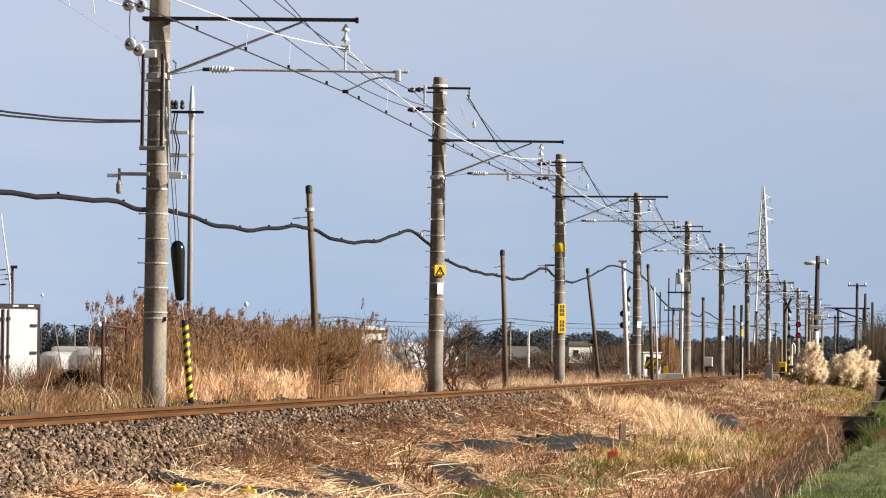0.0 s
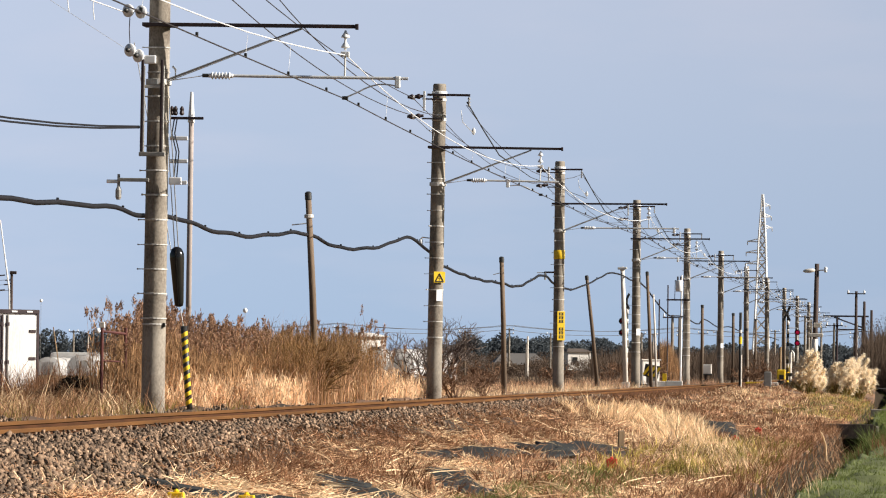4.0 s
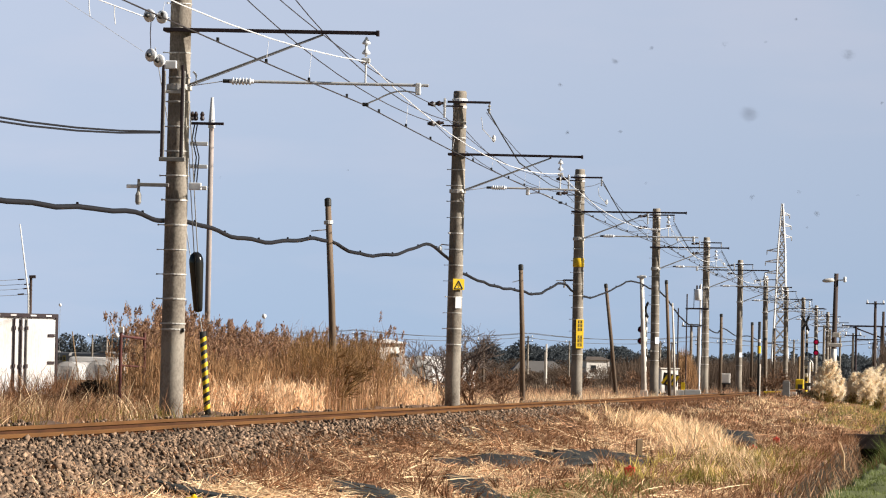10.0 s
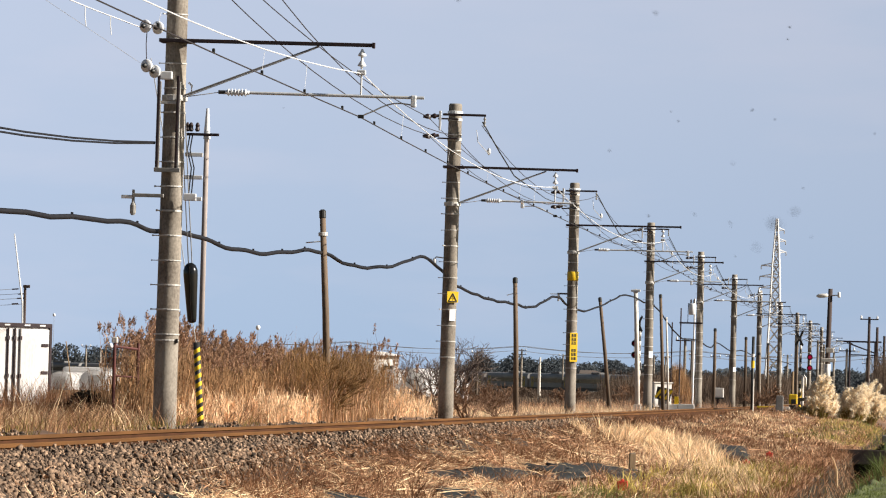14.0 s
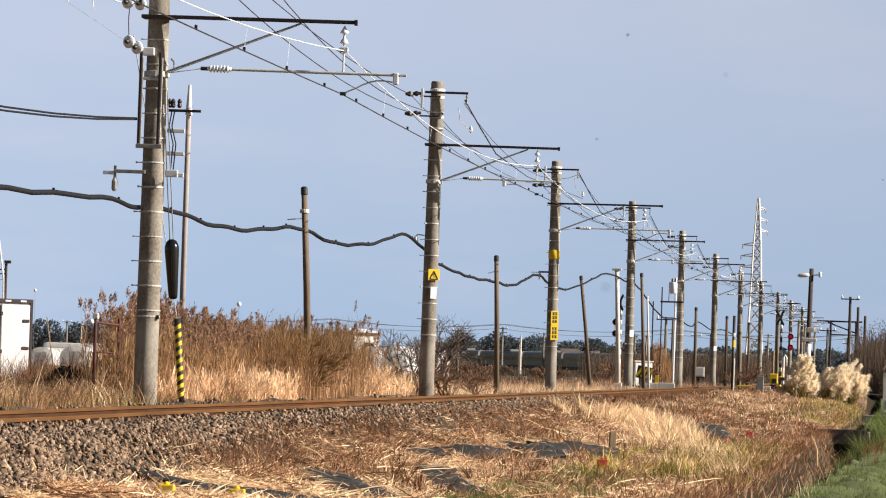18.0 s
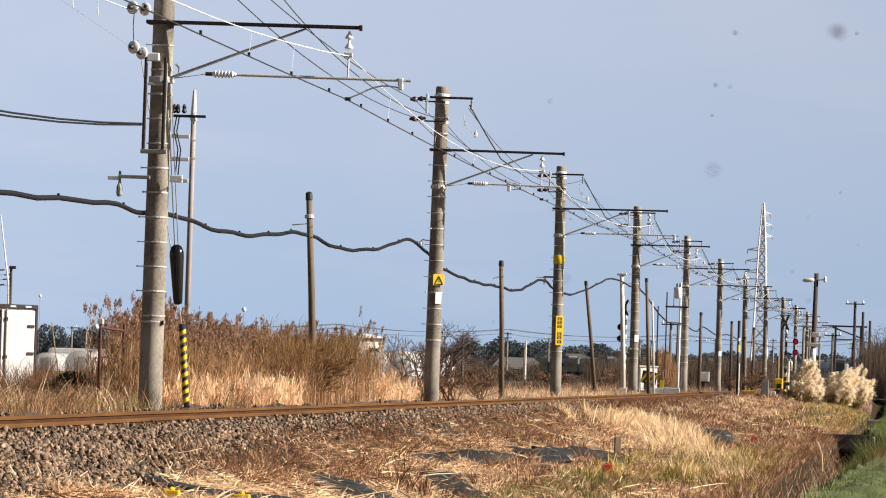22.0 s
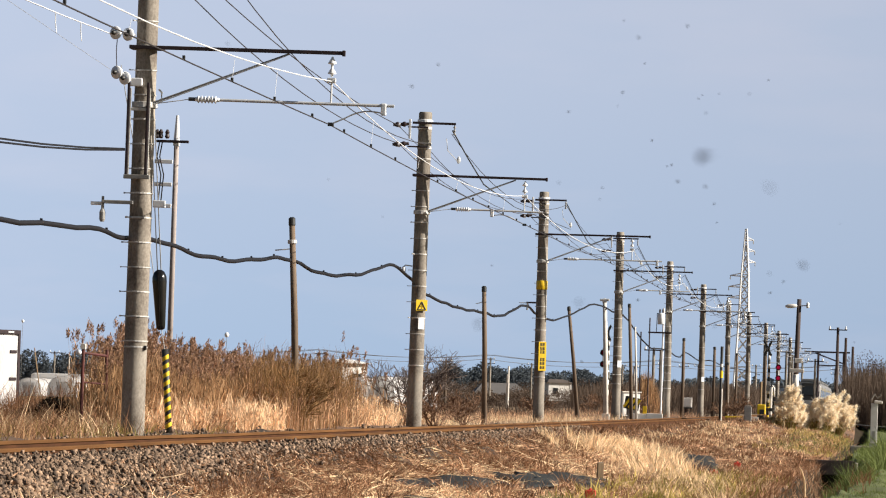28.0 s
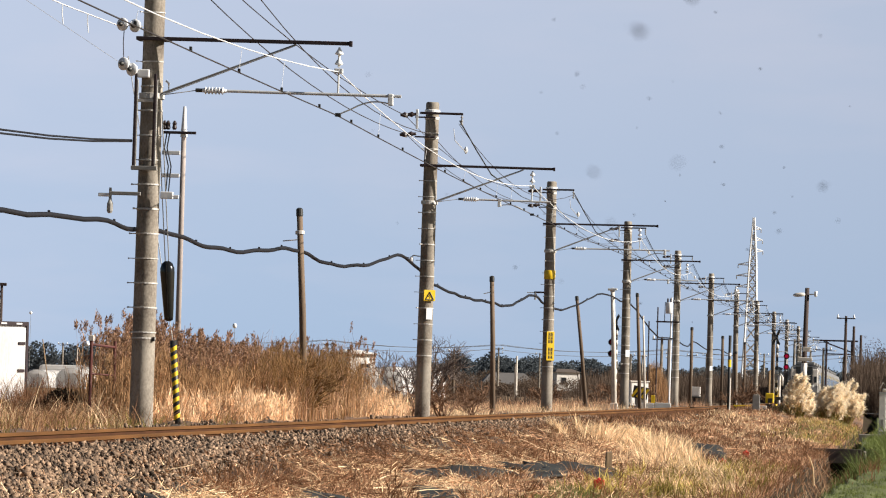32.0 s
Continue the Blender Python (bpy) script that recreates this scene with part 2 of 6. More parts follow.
sl.new(mxs.outputs[2], em.inputs[0])
sl.new(em.outputs[0], sn["Material Output"].inputs[0])


# ---------------------------------------------------------------- mesh helpers
def mesh_of(name, bm, material, smooth=False):
    me = bpy.data.meshes.new(name)
    bm.normal_update()
    bm.to_mesh(me)
    bm.free()
    me.materials.append(material)
    if smooth:
        me.polygons.foreach_set("use_smooth", [True] * len(me.polygons))
    return me


def part(name, bm, material, parent, label="", smooth=False):
    ob = new(name, mesh_of(name, bm, material, smooth) if isinstance(bm, bmesh.types.BMesh) else bm)
    ob.parent = parent
    if label:
        ob["label"] = label
    return ob


def thing(name, m, label, category, group=""):
    ob = new(name)
    ob.empty_display_size = 0.2
    ob.matrix_basis = m if isinstance(m, Matrix) else Matrix.Translation(m)
    return tagged(ob, label, category, group)


def solo(name, bm, material, m, label, category, group="", kind="", smooth=False):
    ob = new(name, mesh_of(name, bm, material, smooth) if isinstance(bm, bmesh.types.BMesh) else bm)
    ob.matrix_basis = m if isinstance(m, Matrix) else Matrix.Translation(m)
    return tagged(ob, label, category, group, kind)


def tube(pts, radii, seg=8, bm=None, caps=True):
    """A round bar along pts."""
    bm = bm or bmesh.new()
    pts = [Vector(p) for p in pts]
    if not hasattr(radii, "__len__"):
        radii = [radii] * len(pts)
    rings = []
    for i, p in enumerate(pts):
        d = (pts[min(i + 1, len(pts) - 1)] - pts[max(i - 1, 0)]).normalized()
        s = d.cross(Vector((0, 0, 1)) if abs(d.z) < 0.95 else Vector((1, 0, 0))).normalized()
        u = s.cross(d)
        rings.append([bm.verts.new(p + (s * math.cos(k) + u * math.sin(k)) * radii[i]) for k in (2 * math.pi * j / seg for j in range(seg))])
    for r0, r1 in zip(rings, rings[1:]):
        for j in range(seg):
            bm.faces.new((r0[j], r0[(j + 1) % seg], r1[(j + 1) % seg], r1[j]))
    if caps:
        bm.faces.new(rings[0][::-1])
        bm.faces.new(rings[-1])
    return bm


def lathe(profile, seg=14, bm=None, m=None):
    """A turned body about z from (radius, height) pairs."""
    bm = bm or bmesh.new()
    rings = [[bm.verts.new((r * math.cos(2 * math.pi * j / seg), r * math.sin(2 * math.pi * j / seg), h)) for j in range(seg)] for r, h in profile]
    for r0, r1 in zip(rings, rings[1:]):
        for j in range(seg):
            bm.faces.new((r0[j], r0[(j + 1) % seg], r1[(j + 1) % seg], r1[j]))
    bm.faces.new(rings[0][::-1])
    bm.faces.new(rings[-1])
    if m is not None:
        for ring in rings:
            for v in ring:
                v.co = m @ v.co
    return bm


def box(x0, x1, y0, y1, z0, z1, bm=None, bevel=0.0, m=None):
    own = bmesh.new()
    bmesh.ops.create_cube(own, size=1)
    for v in own.verts:
        v.co = Vector(((x0 + x1) / 2 + v.co.x * (x1 - x0), (y0 + y1) / 2 + v.co.y * (y1 - y0), (z0 + z1) / 2 + v.co.z * (z1 - z0)))
    if bevel:
        bmesh.ops.bevel(own, geom=own.edges[:], offset=bevel, segments=2, profile=0.6, affect="EDGES")
    if m is not None:
        own.transform(m)
    if bm is None:
        return own
    tmp = bpy.data.meshes.new("tmp")
    own.to_mesh(tmp)
    own.free()
    bm.from_mesh(tmp)
    bpy.data.meshes.remove(tmp)
    return bm


def raw_mesh(name, verts, faces, material, smooth=False):
    """A mesh from arrays; faces: (n, k)."""
    me = bpy.data.meshes.new(name)
    verts, faces = np.asarray(verts, np.float32).reshape(-1, 3), np.asarray(faces, np.int32)
    n, k = faces.shape
    me.vertices.add(len(verts))
    me.vertices.foreach_set("co", verts.ravel())
    me.loops.add(n * k)
    me.loops.foreach_set("vertex_index", faces.ravel())
    me.polygons.add(n)
    me.polygons.foreach_set("loop_start", np.arange(n, dtype=np.int32) * k)
    me.polygons.foreach_set("loop_total", np.full(n, k, np.int32))
    if smooth:
        me.polygons.foreach_set("use_smooth", np.ones(n, bool))
    me.materials.append(material)
    me.update(calc_edges=True)
    return me


rng = np.random.default_rng(7)


def blades(name, base, tip, width, bend, material, edge=0.0, short=False):
    """Many blades or stalks: thin strips in three quads from base to tip, bowed by the vectors bend; short or far ones in one straight quad."""
    base, tip, bend = (np.asarray(v, float).reshape(-1, 3) for v in (base, tip, bend))
    n = len(base)
    width = np.broadcast_to(width, n)
    ang = rng.uniform(0, 2 * np.pi, n)
    side = np.stack([np.cos(ang), np.sin(ang), rng.uniform(-0.2, 0.2, n)], 1)
    if edge:
        side = side * (1 - edge) + np.array([0, 0, 1.0]) * edge
    side /= np.linalg.norm(side, axis=1)[:, None]
    rows = []
    for f, w in ((0, 0.5), (1, 0.2)) if short else ((0, 0.5), (0.4, 0.45), (0.75, 0.3), (1, 0.06)):
        c = base + (tip - base) * f + bend * (4 * f * (1 - f))
        rows += [c - side * (width * w)[:, None], c + side * (width * w)[:, None]]
    verts = np.stack(rows, 1)
    k = (np.arange(n) * len(rows))[:, None, None]
    q = np.array([[0, 1, 3, 2], [2, 3, 5, 4], [4, 5, 7, 6]])[None, :len(rows) // 2 - 1]
    return raw_mesh(name, verts, (q + k).reshape(-1, 4), material)


def lumps(name, centre, size, material, squash=1.0):
    """Many angular stones: a cube with jittered corners, cut to eight corners and twelve triangles."""
    n = len(centre)
    c = np.array([[x, y, z] for x in (-1, 1) for y in (-1, 1) for z in (-1, 1)], float)
    v = c[None] * rng.uniform(0.15, 1.0, (n, 8, 3)) * np.asarray(size).reshape(n, 1, 1) * 0.62 * rng.uniform(0.55, 1.4, (n, 1, 3))
    v[..., 2] *= squash
    q = rng.normal(size=(n, 4))
    q /= np.linalg.norm(q, axis=1)[:, None]
    w, x, y, z = q.T
    rot = np.stack([1 - 2 * (y * y + z * z), 2 * (x * y - z * w), 2 * (x * z + y * w), 2 * (x * y + z * w), 1 - 2 * (x * x + z * z), 2 * (y * z - x * w),
                    2 * (x * z - y * w), 2 * (y * z + x * w), 1 - 2 * (x * x + y * y)], 1).reshape(n, 3, 3)
    v = np.einsum("nij,nkj->nki", rot, v) + np.asarray(centre)[:, None]
    f = np.array([[0, 1, 3, 2], [4, 6, 7, 5], [0, 4, 5, 1], [2, 3, 7, 6], [0, 2, 6, 4], [1, 5, 7, 3]])
    return raw_mesh(name, v, (f[None] + (np.arange(n) * 8)[:, None, None]).reshape(-1, 4), material)


def scatter(n, x0, x1, y0, y1, near=0.0):
    """n places in a rectangle, denser towards the near end by the power near."""
    f = rng.uniform(0, 1, n) ** (1 + near)
    return np.stack([rng.uniform(x0, x1, n), y0 + (y1 - y0) * f], 1)


def patchy(p, size, keep, seed=0.0):
    """Keeps the places that fall where slow noise is high, so that growth comes in tufts."""
    v = np.array([noise.noise((x / size + seed, y / size / 2.5 - seed, 0.3)) for x, y in p])
    return p[v > np.quantile(v, 1 - keep)]


# ---------------------------------------------------------------- ground and track
PROFILE_X = [-3000, -30, -14, -6, -3.4, -2.5, -1.5, 1.45, 2.15, 3.4, 5.0, 7.30, 7.45, 7.80, 7.9, 9.4, 14, 30, 3000]
PROFILE_Z = [-0.7, -0.6, -0.5, -0.28, -0.2, -0.2, -0.19, -0.19, -0.5, -0.68, -0.82, -0.95, -1.7, -1.7, -0.93, -0.90, -0.88, -0.85, -0.7]


def narrowed(x, y):
    """The ditch's far bank swings out towards the culvert: places beyond it, drawn back to the profile."""
    k = 0.95 * np.clip((y - 68) / 65, 0, 1.15) * np.clip((172 - y) / 18, 0, 1) * np.clip((16 - x) / 5, 0, 1)
    return np.where(x > 7.6, np.maximum(7.6, x - k), x)


def base_z(x, y):
    x, y = np.asarray(x, float), np.asarray(y, float)
    z = np.interp(narrowed(x, y), PROFILE_X, PROFILE_Z)
    # the verge rises towards the level crossing
    k = np.clip((y - 150) / 70, 0, 1) * np.clip((x - 1.5) / 0.6, 0, 1) * np.clip((7.6 - x) / 1.2, 0, 1) * np.clip((330 - y) / 40, 0, 1)
    z = z + k * (-0.40 - z)
    k3 = np.clip(1 - np.abs(y - 222) / 32, 0, 1) * np.clip((x - 1.1) / 0.5, 0, 1) * np.clip((5.2 - x) / 2.0, 0, 1)
    z = z + np.clip(k3 * 1.6, 0, 1) * (-0.14 - z)
    k2 = np.clip(1 - np.abs(y - 252) / 7, 0, 1)
    k2 = np.clip(k2 * 1.8, 0, 1) * np.clip((12 - np.abs(x)) / 5, 0, 1)
    return z + k2 * (-0.06 - z)


xs = np.unique(np.concatenate([np.linspace(-3000, -100, 12), np.linspace(-100, -14, 20), np.linspace(-14, 7.2, 100), [7.30, 7.36, 7.45, 7.6, 7.80, 7.84, 7.9], np.linspace(7.98, 9.3, 18), np.linspace(9.5, 16, 24), np.linspace(16, 100, 16), np.linspace(100, 3000, 10)]))
ys = np.unique(np.concatenate([np.linspace(-60, 35, 12), np.linspace(35, 150, 240), np.linspace(150, 300, 120), np.linspace(300, 1000, 30), np.linspace(1000, 3900, 12)]))
gx, gy = np.meshgrid(xs, ys)
near = (np.abs(gx) < 16) & (gy < 300) & (np.abs(gx) > 1.6)
bumps = np.array([noise.noise((x * 1.3, y * 0.6, 0)) * (0.16 if y > 68 else 0.06) + noise.noise((x * 2.6, y * 1.5, 5)) * (0.11 if y > 68 else 0.04) if n else 0 for x, y, n in zip(gx.ravel(), gy.ravel(), near.ravel())]).reshape(gx.shape)
gz = base_z(gx, gy) + bumps + 0.15 * np.exp(-((gx - 4.85) / 0.65) ** 2 - ((gy - 133) / 9) ** 2)


def ground_z(x, y):
    """The height of the ground sheet itself, between its corners."""
    x, y = np.asarray(x, float), np.asarray(y, float)
    i, j = np.clip(np.searchsorted(xs, x) - 1, 0, len(xs) - 2), np.clip(np.searchsorted(ys, y) - 1, 0, len(ys) - 2)
    u, v = (x - xs[i]) / (xs[i + 1] - xs[i]), (y - ys[j]) / (ys[j + 1] - ys[j])
    return (gz[j, i] * (1 - u) + gz[j, i + 1] * u) * (1 - v) + (gz[j + 1, i] * (1 - u) + gz[j + 1, i + 1] * u) * v


idx = np.arange(gx.size).reshape(gx.shape)
quads = np.stack([idx[:-1, :-1], idx[:-1, 1:], idx[1:, 1:], idx[1:, :-1]], -1).reshape(-1, 4)
ground_mesh = raw_mesh("ground", np.stack([gx, gy, gz], -1), quads, SOIL, True)
ground_mesh.materials.append(TURF)
for m in (FIELD, BED_SHADED, MUD):
    ground_mesh.materials.append(m)
cx = (gx[:-1, :-1] + gx[1:, 1:]).ravel() / 2
cy = (gy[:-1, :-1] + gy[1:, 1:]).ravel() / 2
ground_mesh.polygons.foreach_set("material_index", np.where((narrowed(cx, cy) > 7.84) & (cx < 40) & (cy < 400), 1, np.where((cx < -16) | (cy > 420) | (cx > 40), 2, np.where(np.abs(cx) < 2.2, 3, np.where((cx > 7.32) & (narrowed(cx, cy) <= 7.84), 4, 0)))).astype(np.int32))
tagged(new("ground", ground_mesh), "flat farmland with a dry grassy railway bank, a ditch and a green verge", "ground", kind="structure")


FOOT = [(-0.062, -0.153), (0.062, -0.153), (0.062, -0.142), (0.012, -0.125), (0.010, -0.046), (-0.010, -0.046), (-0.012, -0.125), (-0.062, -0.142)]
HEAD = [(-0.010, -0.050), (0.010, -0.050), (0.033, -0.040), (0.034, -0.008), (0.026, 0), (-0.026, 0), (-0.034, -0.008), (-0.033, -0.040)]


def rail(x, sec):
    bm = bmesh.new()
    rows = [[bm.verts.new((x + a - 0.0063 * max(0.0, y - 350), y, b + 0.006 * noise.noise((x, y / 9, 0)))) for a, b in sec] for y in np.concatenate([np.linspace(20, 200, 80), np.linspace(206, 700, 70)])]
    for r0, r1 in zip(rows, rows[1:]):
        for j in range(len(sec)):
            bm.faces.new((r0[j], r0[(j + 1) % len(sec)], r1[(j + 1) % len(sec)], r1[j]))
    return bm


track = thing("railway_track", (0, 0, 0), "single railway track of rusty brown rails on ballast", "track")
tagged(track, kind="structure")
for x in (-0.566, 0.566):
    part("rail_head", rail(x, HEAD), RAIL_TOP, part("rail", rail(x, FOOT), RAIL_SIDE, track, "rusty brown steel rail"), "lighter brown running head")
sleeper_mesh = mesh_of("sleeper", box(-1.0, 1.0, -0.11, 0.11, -0.32, -0.157, bevel=0.02), SLEEPER)
for i in range(230):
    s = part("sleeper", sleeper_mesh, None, track)
    s.location = (0, 40 + i * 0.68, 0)
# ballast: the shoulder towards the camera, the bed between the rails and the far shoulder
p = np.concatenate([scatter(20000, 0.72, 2.35, 43, 140, 0.7), scatter(8000, 1.0, 2.3, 43, 72), scatter(4000, 0.72, 1.9, 82, 150), scatter(6000, 0.66, 1.2, 43, 150, 0.5), scatter(3000, -0.5, 0.5, 43, 120, 0.5), scatter(4500, -2.3, -0.72, 43, 125, 0.5)])
p = p[p[:, 0] < np.interp(p[:, 1], [43, 62, 100, 140], [2.5, 1.78, 1.65, 1.4]) + rng.normal(0, 0.12, len(p))]
size = rng.uniform(0.022, 0.058, len(p)) * rng.uniform(0.7, 1.25, len(p)) * (1 + np.clip((p[:, 1] - 80) / 150, 0, 0.5))
z = ground_z(p[:, 0], p[:, 1]) + rng.uniform(0.0, 0.045, len(p)) + 0.025 * (np.abs(p[:, 0]) > 0.7) + rng.uniform(0, 1, len(p)) * 0.085 * np.clip((1.35 - p[:, 0]) / 0.5, 0, 1) * (p[:, 0] > 0.6)
tagged(new("ballast", lumps("ballast", np.column_stack([p, z]), size, STONE, 0.9)), "grey-brown crushed stone ballast along the rails", "ballast", kind="stuff")

# the level crossing's road
bm = bmesh.new()
rowv = []
for x in np.linspace(-60, 60, 60):
    zz = float(np.interp(abs(x), [0, 2, 7, 12, 60], [-0.012, -0.012, -0.05, -0.30, -0.55]))
    rowv.append([bm.verts.new((x, y, zz)) for y in (249.2, 254.8)])
for r0, r1 in zip(rowv, rowv[1:]):
    bm.faces.new((r0[0], r1[0], r1[1], r0[1]))
road = mesh_of("road", bm, ASPHALT)
tagged(new("road", road), "narrow asphalt road over the level crossing", "road", kind="structure")
# sky behind everything
bm = bmesh.new()
cols = [[bm.verts.new((9 + 4300 * math.sin(a), 4300 * math.cos(a), h)) for h in (-60, 500)] for a in np.linspace(-0.45, 0.35, 25)]
for r0, r1 in zip(cols, cols[1:]):
    bm.faces.new((r0[0], r1[0], r1[1], r0[1]))
tagged(new("backdrop", mesh_of("backdrop", bm, SKYMAT)), "pale hazy blue winter sky with thin veils of cloud", "sky", kind="structure")

# ---------------------------------------------------------------- overhead line
POLE_TOP = 7.9


def insulator(z0, n, r, step, bm=None, m=None):
    """A string of bell-shaped discs hanging down from z0."""
    prof = [(0.012, z0)]
    for i in range(n):
        z = z0 - i * step
        prof += [(0.02, z - 0.1 * step), (0.35 * r, z - 0.2 * step), (r, z - 0.62 * step), (r, z - 0.72 * step), (0.3 * r, z - 0.78 * step), (0.02, z - step)]
    return lathe(prof, 14, bm, m)


def rod_insulator(length, r, sheds, bm=None, m=None):
    prof = [(r * 0.55, 0), (r * 0.55, 0.06 * length)]
    for i in range(sheds):
        z = length * (0.08 + 0.84 * i / sheds)
        d = length * 0.84 / sheds
        prof += [(r * 0.6, z), (r, z + 0.4 * d), (r, z + 0.55 * d), (r * 0.6, z + 0.7 * d)]
    prof += [(r * 0.55, 0.94 * length), (r * 0.55, length)]
    return lathe(prof, 14, bm, m)


TO_X = Matrix.Rotation(math.pi / 2, 4, "Y")
band_mesh = mesh_of("step_band", lathe([(0.182, 0), (0.196, 0.004), (0.196, 0.036), (0.182, 0.04)], 20), BAND)
bolt = box(-0.285, -0.19, -0.012, 0.012, 0.008, 0.032, bevel=0.004)
box(-0.30, -0.28, -0.02, 0.02, 0.0, 0.04, bolt, bevel=0.004)
bolt_mesh = mesh_of("step_bolt", bolt, BAND)


def catenary_pole(x, y, lean, turn, feeder=True, inner=False, top=POLE_TOP, rise=0.0, beam_end=3.28, detail=True):
    """inner: the steady arm pushes out from a bracket near the pole; else it pulls in from the arm's far end. rise: how much higher the bracket sits."""
    p = thing("catenary_pole", pose(x, y, 0, 0, lean, turn), "round weathered concrete pole with step bands carrying a steel overhead-line bracket", "pole", "concrete poles along the track")
    rr = lambda z: 0.196 - 0.0035 * z
    arm_z, beam_z = 5.4 + rise, 6.20 + rise
    hang, arm_end, drop = (2.62, 3.10, 1.80) if inner else (3.10, 4.14, 3.97)
    bm = lathe([(rr(-0.8), -0.8), (rr(0), 0)] + [(rr(z), z) for z in np.linspace(0.5, top - 0.04, 10)] + [(rr(top) - 0.02, top)], 24)
    part("shaft", bm, CONCRETE, p, "tapering grey-brown concrete shaft", True)
    zs = np.arange(1.39, top - 0.3, 0.405) if detail else np.arange(1.5, top, 1.3)
    for i, z in enumerate(zs):
        b = part("step_band", band_mesh, None, p)
        b.location, b.rotation_euler = (0, 0, z), (0, 0, rng.uniform(-0.6, 0.6))
        b.scale = (rr(z) / 0.184, rr(z) / 0.184, rng.uniform(0.5, 0.85))
        if detail:
            s = part("step_bolt", bolt_mesh, None, b)
            s.rotation_euler = (0, 0, (i % 2) * 0.9 - 0.45)
    # bracket: beam, brace, hanging insulator, pull-off arm
    bm = box(-0.26, beam_end, -0.235, -0.175, beam_z, beam_z + 0.062, bevel=0.008)
    box(-0.26, 0.28, -0.175, 0.215, beam_z, beam_z + 0.055, bm, bevel=0.008)
    beam = part("beam", bm, RUSTY, p, "dark rusty steel cantilever beam")
    part("end_plate", box(beam_end - 0.02, beam_end + 0.03, -0.25, -0.16, beam_z - 0.02, beam_z + 0.075, bevel=0.008), RUSTY, beam)
    brace = part("brace", tube([(0.16, -0.2, arm_z - 0.08), (2.38, -0.2, beam_z - 0.01)], 0.017, 8), GREY_PAINT if not detail or y < 150 else GALV, p, "diagonal steel brace")
    # pale rod added for the reflection on the brace's underside
    part("brace_glint", tube([(0.18, -0.215, arm_z - 0.105), (2.34, -0.215, beam_z - 0.04)], 0.010, 6), GALV, brace, "pale strip imitating a reflection along the brace's lower edge")
    part("brace_clamp", lathe([(0.200, arm_z - 0.16), (0.212, arm_z - 0.155), (0.212, arm_z - 0.065), (0.200, arm_z - 0.06)], 20), BAND, p)
    ins = part("suspension_insulator", insulator(beam_z - 0.03, 2, 0.070, 0.165, m=Matrix.Translation((hang, -0.2, 0))), PORCELAIN, p, "white porcelain disc insulators", True)
    part("clamp", box(hang - 0.07, hang + 0.07, -0.26, -0.14, beam_z - 0.46, beam_z - 0.38, bevel=0.015), GALV, ins)
    part("hanger_rod", tube([(hang, -0.2, beam_z - 0.40), (hang, -0.2, arm_z)], 0.016, 8), GALV, p)
    a = part("pull_off_arm", tube([(1.24, -0.2, arm_z), (arm_end, -0.2, arm_z - 0.01)], 0.026, 10), GALV, p, "galvanised pull-off tube")
    rod = part("rod_insulator", rod_insulator(0.40, 0.062, 6, m=Matrix.Translation((0.86, -0.2, arm_z)) @ TO_X), PORCELAIN, p, "white ribbed rod insulator", True)
    part("iron_end", tube([(0.75, -0.2, arm_z), (0.87, -0.2, arm_z)], 0.032, 8), BLACK, rod, "dark iron end")
    part("arm_stay", tube([(0.16, -0.2, arm_z - 0.10), (0.78, -0.2, arm_z)], 0.008, 5), GALV, p)
    part("drop_bracket", box(drop - 0.045, drop + 0.045, -0.24, -0.16, arm_z - 0.17, arm_z + 0.03, bevel=0.02), PORCELAIN, a, "white drop bracket")
    way = 0.84 if inner else -0.86
    pts = [(drop + way * f, -0.2, arm_z - 0.14 + 0.05 * math.sin(3.1 * min(1, f * 1.3)) - 0.20 * f ** 2.2) for f in np.linspace(0, 1, 9)]
    steady = part("steady_arm", tube(pts, 0.014, 6), GALV, a, "curved steady arm")
    part("wire_clamp", box(drop + way - 0.05, drop + way + 0.05, -0.235, -0.165, arm_z - 0.37, arm_z - 0.31, bevel=0.012), BLACK, steady, "dark contact wire clamp")
    if feeder:
        part("feeder_arm", box(-0.3, 0.80, -0.225, -0.18, top - 0.32, top - 0.26, bevel=0.006), RUSTY, p, "short dark feeder bracket")
        fi = part("feeder_insulator", insulator(top - 0.33, 3, 0.042, 0.085, m=Matrix.Translation((0.77, -0.2, 0))), GREY_PAINT, p, "small grey hanging insulator", True)
        part("shackle", tube([(0.77, -0.2, top - 0.33), (0.77, -0.2, top - 0.27)], 0.012, 6), RUSTY, fi)
        part("top_clamp", lathe([(0.175, top - 0.30), (0.198, top - 0.29), (0.198, top - 0.20), (0.175, top - 0.19)], 20), PORCELAIN, p, "white top clamp")
        br = part("side_bracket", box(-0.40, -0.34, -0.24, -0.17, top - 0.70, top - 0.20, bevel=0.01), PORCELAIN, p, "pale upright bracket")
        for z in (top - 0.36, top - 0.86):
            si = part("strain_insulator", rod_insulator(0.42, 0.068, 2, m=Matrix.Translation((-0.80, -0.2, z)) @ Matrix.Rotation(math.pi / 2 - 0.08, 4, "Y")), DARK_INS, p, "dark brown feeder insulator", True)
            part("ring", tube([(-0.66, -0.2, z - 0.01), (-0.61, -0.2, z - 0.006)], 0.058, 12), PORCELAIN, si, "white ring")
            part("bracket_bolt", box(-0.42, 0.1, -0.225, -0.185, z - 0.06, z - 0.02, bevel=0.008), RUSTY, br)
